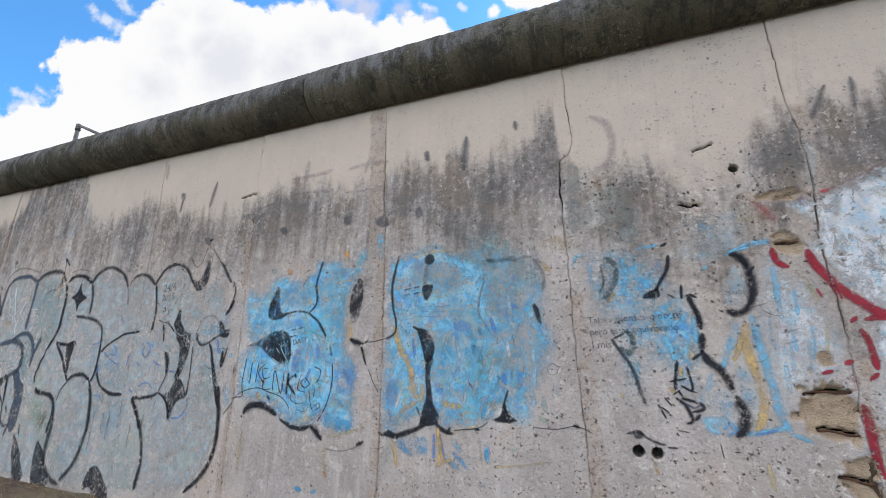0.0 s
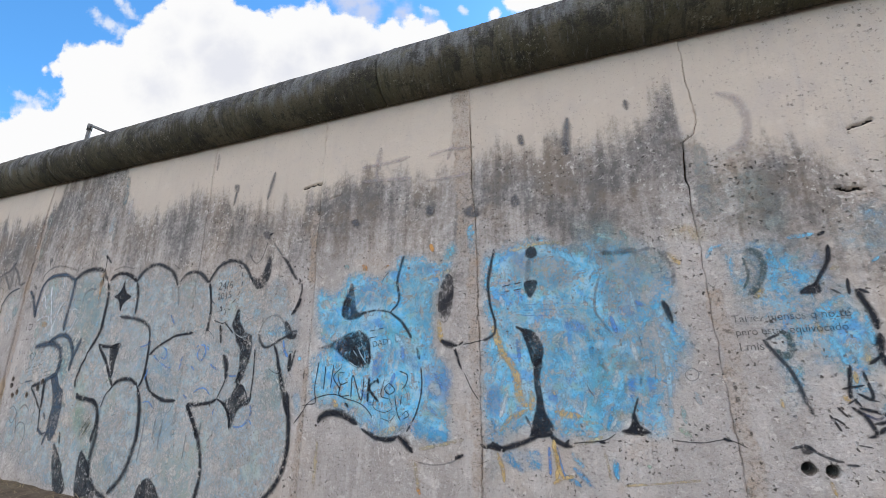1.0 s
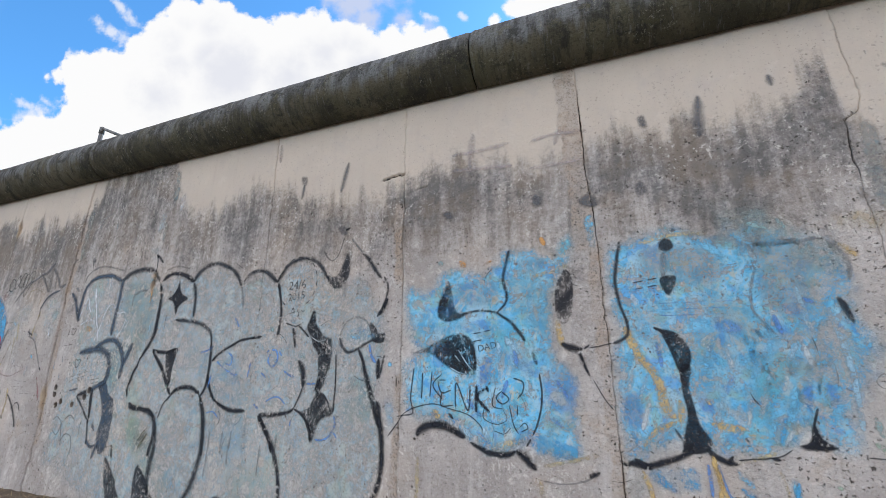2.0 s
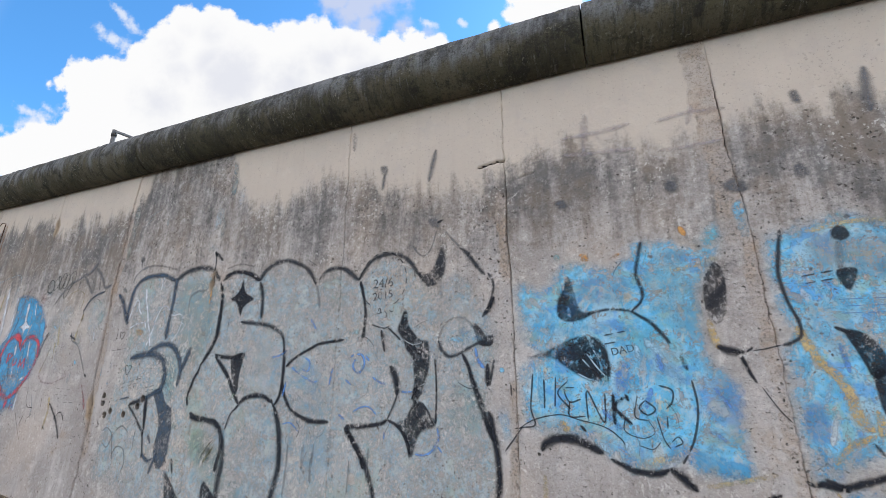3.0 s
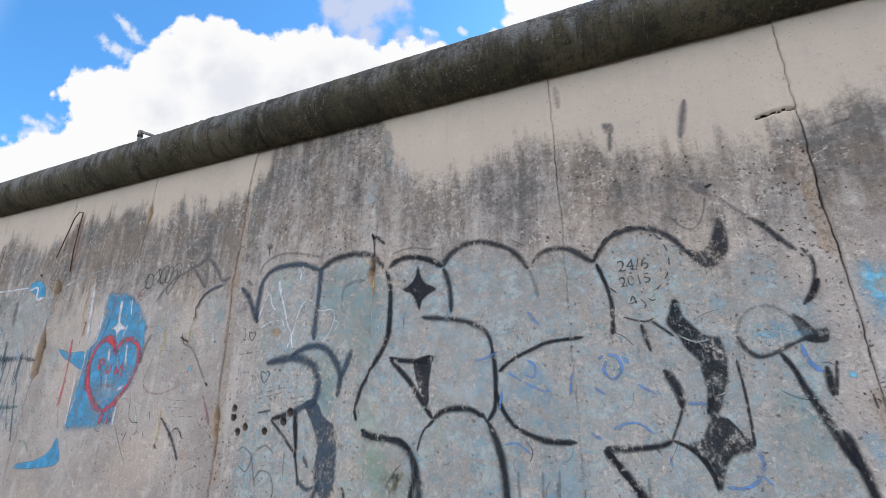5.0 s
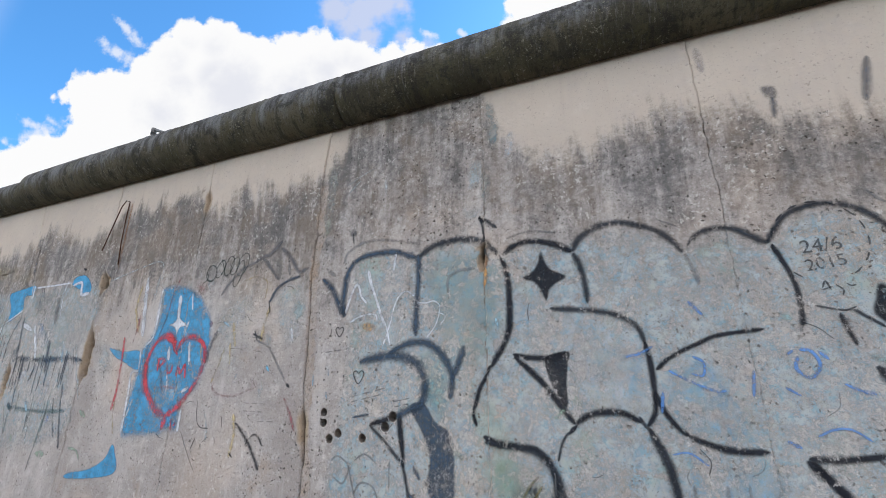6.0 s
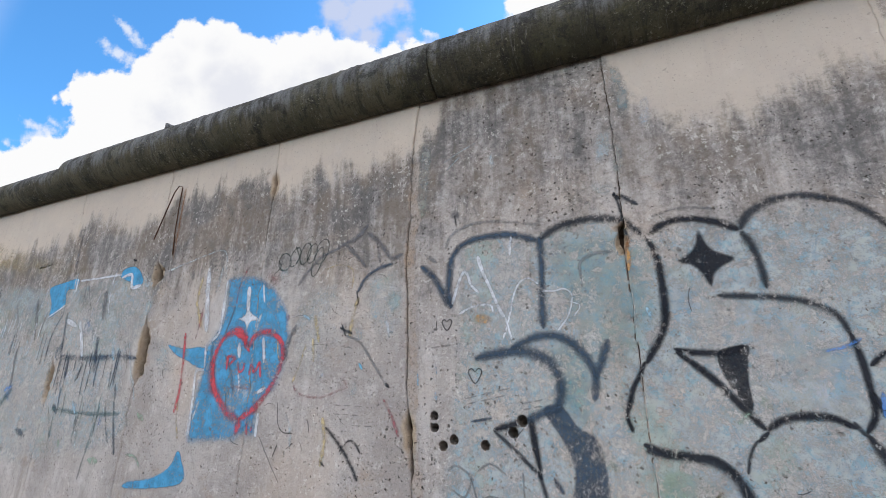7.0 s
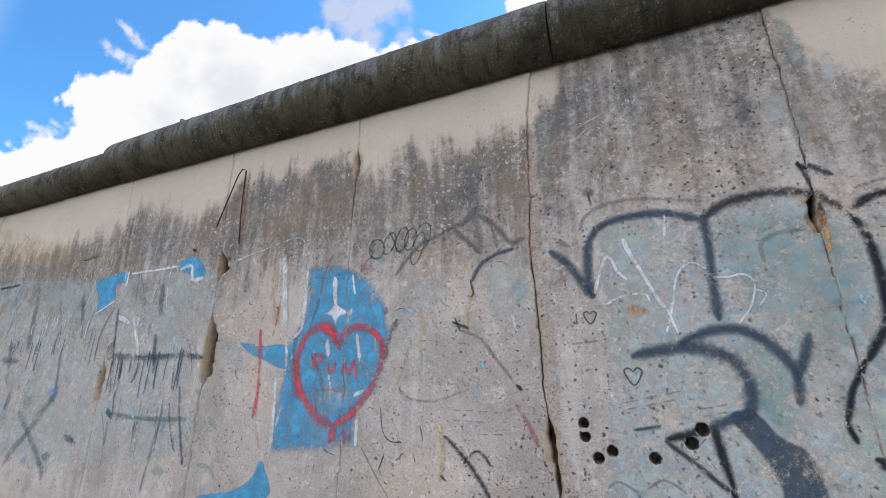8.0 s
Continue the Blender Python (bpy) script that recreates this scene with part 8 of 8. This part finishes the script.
stroke(blue_outline_lettering, "black", 0.0244, (-8.731, 2.653), (-8.674, 2.632))
fill(blue_outline_lettering, "concrete_grey", 0.5, 0.3, (-9.407, 2.447), (-9.014, 2.435), (-8.979, 2.203), (-9.303, 2.248))
fill(blue_outline_lettering, "pale", 0.4, 0.34, (-10.662, 2.561), (-10.103, 2.510), (-9.887, 2.190), (-10.318, 2.216))
fill(blue_outline_lettering, "ochre", 0.4, 0.38, (-11.996, 3.267), (-11.245, 3.129), (-10.245, 2.850), (-9.456, 2.701), (-9.489, 2.578), (-10.439, 2.678), (-11.281, 2.796), (-11.730, 2.813))

# the foot of the bubble letters, and finer lines
fill(lettering, "black", 0.85, 0.34, (-3.83, 0.64), (-3.81, 0.76), (-3.73, 0.82), (-3.63, 0.77), (-3.52, 0.61), (-3.67, 0.59), (-3.75, 0.67))
fill(lettering, "dark", 0.8, 0.34, (-4.96, 0.96), (-4.67, 0.66), (-4.82, 0.61))
fill(lettering, "dark", 0.8, 0.34, (-4.56, 0.94), (-4.29, 0.65), (-4.52, 0.61))
stroke(lettering, "black", 0.0262, (-2.54, 1.47), (-2.49, 1.21), (-2.50, 1.02), (-2.57, 0.88), (-2.73, 0.74))
stroke(lettering, "black", 0.0295, (-3.46, 1.34), (-3.31, 1.16), (-3.22, 0.93), (-3.24, 0.70))
stroke(lettering, "dark", 0.0362, (-4.81, 1.34), (-4.53, 1.30), (-4.42, 1.13), (-4.43, 0.91), (-4.41, 0.68))
stroke(lettering, "dark", 0.0336, (-4.02, 1.44), (-3.95, 1.25), (-3.94, 1.03), (-4.01, 0.81), (-4.15, 0.67))
stroke(lettering, "dark", 0.0302, (-4.51, 0.90), (-4.30, 0.69), (-4.14, 0.64))


# smudges
stroke(smudges, "smoke", 0.048, (-0.65, 3.10), (-0.66, 2.98), (-0.67, 2.84))
stroke(smudges, "smoke", 0.026, (1.22, 3.01), (1.18, 2.92), (1.14, 2.83))
stroke(smudges, "smoke", 0.030, (1.32, 3.03), (1.32, 2.96), (1.31, 2.85))
stroke(smudges, "smoke", 0.030, (-0.33, 3.14), (-0.32, 3.06))
fill(smudges, "smoke", 0.7, 0.2, (-0.96, 3.03), (-0.92, 3.04), (-0.91, 2.96), (-0.95, 2.97))
fill(smudges, "smoke", 0.7, 0.25, (-1.01, 2.62), (-0.97, 2.65), (-0.94, 2.58), (-0.99, 2.56))
fill(smudges, "smoke", 0.75, 0.2, (-2.14, 2.61), (-2.08, 2.62), (-2.06, 2.56), (-2.11, 2.56))
fill(smudges, "smoke", 0.7, 0.25, (-1.57, 2.64), (-1.53, 2.65), (-1.51, 2.58), (-1.56, 2.59))
fill(smudges, "smoke", 0.8, 0.25, (-1.31, 2.58), (-1.24, 2.62), (-1.19, 2.54), (-1.27, 2.53))
fill(smudges, "smoke", 0.65, 0.25, (-3.32, 3.06), (-3.26, 3.05), (-3.26, 2.98), (-3.31, 2.99))
stroke(smudges, "smoke", 0.029, (-3.28, 2.99), (-3.29, 2.86))
stroke(smudges, "smoke", 0.031, (-2.89, 3.11), (-2.92, 2.97), (-2.94, 2.87))
fill(smudges, "smoke", 0.6, 0.3, (-1.55, 2.64), (-1.50, 2.63), (-1.52, 2.57), (-1.55, 2.58))
fill(smudges, "smoke", 0.65, 0.25, (-5.75, 2.63), (-5.70, 2.63), (-5.69, 2.58), (-5.74, 2.58))
fill(smudges, "smoke", 0.6, 0.3, (-2.94, 2.61), (-2.87, 2.61), (-2.85, 2.54), (-2.91, 2.55))
stroke(smudges, "violet", 0.025, (-2.08, 3.00), (-1.89, 3.00), (-1.69, 3.02))
stroke(smudges, "violet", 0.037, (-1.93, 3.14), (-1.96, 2.86))
stroke(smudges, "violet", 0.022, (-1.56, 3.00), (-1.42, 3.02), (-1.23, 3.01))
stroke(smudges, "violet", 0.021, (-1.57, 2.82), (-1.43, 2.82), (-1.27, 2.83))
stroke(smudges, "violet", 0.027, (-1.38, 3.07), (-1.42, 2.94))
stroke(smudges, "violet", 0.024, (-2.08, 2.89), (-1.82, 2.87), (-1.67, 2.86))
stroke(smudges, "violet", 0.039, (0.11, 3.08), (0.20, 3.01), (0.23, 2.89), (0.20, 2.76), (0.12, 2.73))
stroke(smudges, "violet", 0.034, (-3.565, 3.388), (-3.550, 3.216))


# grey filler smeared beside a joint
fill(small_tags, "concrete_grey", 0.65, 0.26, (-4.769, 3.372), (-4.708, 3.330), (-4.679, 3.183), (-4.682, 3.037), (-4.740, 3.040), (-4.759, 3.178))
fill(small_tags, "concrete_grey", 0.6, 0.26, (-4.794, 2.868), (-4.736, 2.836), (-4.757, 2.693), (-4.809, 2.706))
fill(small_tags, "pale", 0.5, 0.3, (-4.878, 2.955), (-4.801, 2.948), (-4.808, 2.795), (-4.886, 2.785))
fill(small_tags, "pale", 0.45, 0.3, (-4.917, 2.672), (-4.816, 2.640), (-4.821, 2.578), (-4.910, 2.591))
fill(small_tags, "concrete_grey", 0.55, 0.28, (-5.961, 3.119), (-5.889, 3.118), (-5.908, 2.672), (-5.971, 2.649))
fill(yellow_blue_lettering, "concrete_grey", 0.6, 0.28, (-0.029, 2.793), (0.034, 2.776), (0.048, 2.570), (0.013, 2.373), (-0.037, 2.411))
fill(yellow_blue_lettering, "pale", 0.5, 0.3, (1.084, 2.712), (1.133, 2.682), (1.119, 2.485), (1.081, 2.490))


# ---- writing and pen marks ----
def written(owner, words, colour, x, z, height, lean=0.0):
    """Words in marker pen that follow the wall's face, from (x, z) on."""
    data = bpy.data.curves.new("words", "FONT")
    data.body, data.size = words, height
    loose = bpy.data.objects.new("words", data)
    shape = loose.to_mesh()
    xz = np.array([v.co[:2] for v in shape.vertices]) if len(shape.vertices) else np.zeros((0, 2))
    faces = [list(p.vertices) for p in shape.polygons]
    loose.to_mesh_clear()
    bpy.data.objects.remove(loose)
    c, s = math.cos(lean), math.sin(lean)
    px, pz = x + xz[:, 0] * c - xz[:, 1] * s, z + xz[:, 0] * s + xz[:, 1] * c
    points = np.stack([px, face(px, pz) - lift() - 0.0005, pz], -1)
    mesh_object("writing", points, faces, paint(colour, 0.72, 0.28, 0.25), owner, edge=np.ones(len(points)))


def bars(owner, colour, x, z, width, rows, height, gap, lean=0.0):
    """Handwriting that cannot be read, as plain bars, one for each word."""
    for k in range(rows):
        a, end = x + 0.01 * (k % 2), x + width * (1 - 0.18 * ((k * 7) % 3) / 2)
        count = 1 if width < 0.11 else 2 if width < 0.2 else 3
        for i in range(count):
            b, c = a + (end - a) * (i + 0.06) / count, a + (end - a) * (i + 0.84 - 0.1 * ((i + k) % 2)) / count
            rise = z - k * gap + lean * (b - x)
            stroke(owner, colour, 0.75 * height, (b, rise), ((b + c) / 2, rise + lean * (c - b) / 2), (c, rise + lean * (c - b)))


def pen_heart(owner, colour, x, z, r):
    stroke(owner, colour, 0.006, (x, z + 0.5 * r), (x - 0.5 * r, z + r), (x - r, z + 0.5 * r), (x, z - r), (x + r, z + 0.5 * r), (x + 0.5 * r, z + r), (x, z + 0.5 * r))


pen_writing = graffito("pen_writing", "thin handwriting in black and grey marker pen on concrete")
written(pen_writing, "24/6", "dark", -3.315, 2.182, 0.085, 0.05)
written(pen_writing, "2015", "dark", -3.31, 2.10, 0.075, 0.12)
written(pen_writing, "DAD", "dark", -1.895, 1.748, 0.052, 0.2)
written(pen_writing, "Talvez pienses q no te", "dark", 0.039, 1.862, 0.049, 0.05)
written(pen_writing, "pero estas equivocado", "dark", 0.046, 1.802, 0.046, 0.055)
written(pen_writing, "I mis", "dark", 0.052, 1.735, 0.052, 0.05)
written(pen_writing, "20-NOV", "navy", 0.673, 1.989, 0.026)
written(pen_writing, "I", "dark", -5.84, 1.912, 0.075)
written(pen_writing, "I", "dark", -5.72, 1.624, 0.075)
pen_heart(pen_writing, "dark", -5.765, 1.94, 0.030)
pen_heart(pen_writing, "dark", -5.60, 1.662, 0.038)
bars(pen_writing, "grey", -5.87, 1.815, 0.15, 1, 0.012, 0.05, 0.1)
bars(pen_writing, "grey", -5.665, 1.545, 0.27, 2, 0.009, 0.03, 0.22)
bars(pen_writing, "grey", -5.36, 1.525, 0.13, 2, 0.009, 0.03, 0.2)
bars(pen_writing, "grey", -6.50, 1.50, 0.22, 2, 0.007, 0.05, -0.02)
bars(pen_writing, "grey", -6.36, 1.39, 0.16, 1, 0.007, 0.05)
bars(pen_writing, "dark", -1.93, 1.848, 0.125, 1, 0.010, 0.05, 0.18)
bars(pen_writing, "dark", -1.935, 1.805, 0.075, 1, 0.008, 0.05, 0.15)
bars(pen_writing, "dark", -1.07, 2.09, 0.14, 2, 0.007, 0.035, 0.15)
bars(pen_writing, "royal", -0.96, 1.98, 0.34, 3, 0.004, 0.03)
# a ring of small handwriting round the date
stroke(pen_writing, "dark", 0.0071, (-3.328, 2.075), (-3.345, 2.088), (-3.361, 2.103))
stroke(pen_writing, "dark", 0.0071, (-3.380, 2.126), (-3.391, 2.145), (-3.400, 2.166))
stroke(pen_writing, "dark", 0.0071, (-3.409, 2.196), (-3.413, 2.219), (-3.413, 2.242))
stroke(pen_writing, "dark", 0.0071, (-3.410, 2.273), (-3.405, 2.296), (-3.396, 2.317))
stroke(pen_writing, "dark", 0.0074, (-3.381, 2.344), (-3.368, 2.362), (-3.352, 2.378))
stroke(pen_writing, "dark", 0.0068, (-3.328, 2.395), (-3.309, 2.405), (-3.289, 2.412))
stroke(pen_writing, "dark", 0.0071, (-3.261, 2.418), (-3.239, 2.418), (-3.219, 2.416))
stroke(pen_writing, "dark", 0.0071, (-3.191, 2.408), (-3.171, 2.399), (-3.153, 2.388))
stroke(pen_writing, "dark", 0.0066, (-3.130, 2.369), (-3.116, 2.353), (-3.103, 2.335))
stroke(pen_writing, "dark", 0.0063, (-3.089, 2.308), (-3.082, 2.287), (-3.077, 2.266))
stroke(pen_writing, "dark", 0.0065, (-3.074, 2.236), (-3.074, 2.214), (-3.077, 2.193))
stroke(pen_writing, "dark", 0.0063, (-3.085, 2.164), (-3.093, 2.145), (-3.103, 2.126))
stroke(pen_writing, "dark", 0.0063, (-3.121, 2.104), (-3.135, 2.089), (-3.151, 2.077))
stroke(pen_writing, "dark", 0.0075, (-3.272, 2.023), (-3.256, 2.053), (-3.243, 2.012))
stroke(pen_writing, "dark", 0.0060, (-3.279, 2.014), (-3.236, 2.027))
stroke(pen_writing, "dark", 0.0065, (-3.224, 2.036), (-3.202, 2.010), (-3.210, 1.987))
stroke(pen_writing, "dark", 0.0063, (-3.189, 2.039), (-3.172, 2.026), (-3.154, 2.031))
bars(pen_writing, "grey", -6.50, 1.93, 0.10, 1, 0.006, 0.04)
bars(pen_writing, "grey", -6.70, 1.86, 0.12, 1, 0.006, 0.04)
bars(pen_writing, "grey", 0.76, 1.92, 0.10, 2, 0.006, 0.05, 0.3)
bars(pen_writing, "grey", 0.86, 1.80, 0.10, 2, 0.006, 0.05, 0.3)


def drips(owner, colour, count, left, right, top, low, high, seed):
    """Thin runs of paint down the wall."""
    dice = random.Random(seed)
    for _ in range(count):
        x, z, tall = dice.uniform(left, right), top + dice.uniform(-0.06, 0.04), dice.uniform(low, high)
        stroke(owner, colour, dice.uniform(0.005, 0.012), (x, z), (x + dice.uniform(-0.004, 0.004), z - tall / 2), (x + dice.uniform(-0.008, 0.008), z - tall))


drips(blue_outline_lettering, "slate", 16, -9.45, -8.62, 1.86, 0.08, 0.30, 21)
drips(blue_outline_lettering, "teal_dark", 6, -9.4, -8.7, 1.50, 0.10, 0.35, 22)
drips(blue_outline_lettering, "slate", 12, -11.0, -9.7, 2.05, 0.08, 0.30, 23)
drips(blue_outline_lettering, "white", 10, -10.8, -8.6, 2.2, 0.08, 0.3, 28)
drips(lettering, "grey", 8, -5.6, -3.0, 1.2, 0.10, 0.35, 24)

def scratches(owner, colours, count, left, right, low, high, seed):
    """Stray pen lines and scratches."""
    dice = random.Random(seed)
    for _ in range(count):
        x, z, a, r = dice.uniform(left, right), dice.uniform(low, high), dice.uniform(0, 6.28), dice.uniform(0.02, 0.07)
        b = a + dice.uniform(-0.9, 0.9)
        stroke(owner, dice.choice(colours), 0.0035, (x, z), (x + r * math.cos(a), z + r * math.sin(a)), (x + r * (math.cos(a) + math.cos(b)), z + r * (math.sin(a) + math.sin(b))))


scratches(pen_writing, ("dark", "grey", "grey"), 28, -5.7, 0.9, 1.0, 2.3, 41)
scratches(pen_writing, ("dark", "grey"), 12, -8.3, -5.8, 1.2, 2.4, 42)


# ---- straw on the bank ----
def dry_grass(count):
    """Dead blades lying and leaning at the foot of the wall."""
    dice = random.Random(77)
    points, quads = [], []
    for _ in range(count):
        x, y = dice.uniform(-8.5, 1.5), -0.03 - 1.1 * dice.random() ** 1.6
        long, wide, turn, rise = dice.uniform(0.04, 0.13), dice.uniform(0.0012, 0.0028), dice.uniform(0, 6.28), dice.uniform(0.02, 0.6)
        foot = Vector((x, y, float(ground_height(x, y)) + 0.002))
        ahead = Vector((math.cos(turn) * math.cos(rise), math.sin(turn) * math.cos(rise), math.sin(rise)))
        side = Vector((-math.sin(turn), math.cos(turn), 0)) * wide
        k = len(points)
        mid = foot + ahead * long * 0.6
        tip = foot + ahead * long - Vector((0, 0, 0.25 * long))
        points += [tuple(foot - side), tuple(foot + side), tuple(mid + side), tuple(mid - side), tuple(tip)]
        quads += [(k, k + 1, k + 2, k + 3), (k + 3, k + 2, k + 4)]
    tagged(mesh_object("dry_grass", points, quads, STRAW), "dead straw-coloured grass blades on the soil", "grass", kind="stuff")


dry_grass(2600)
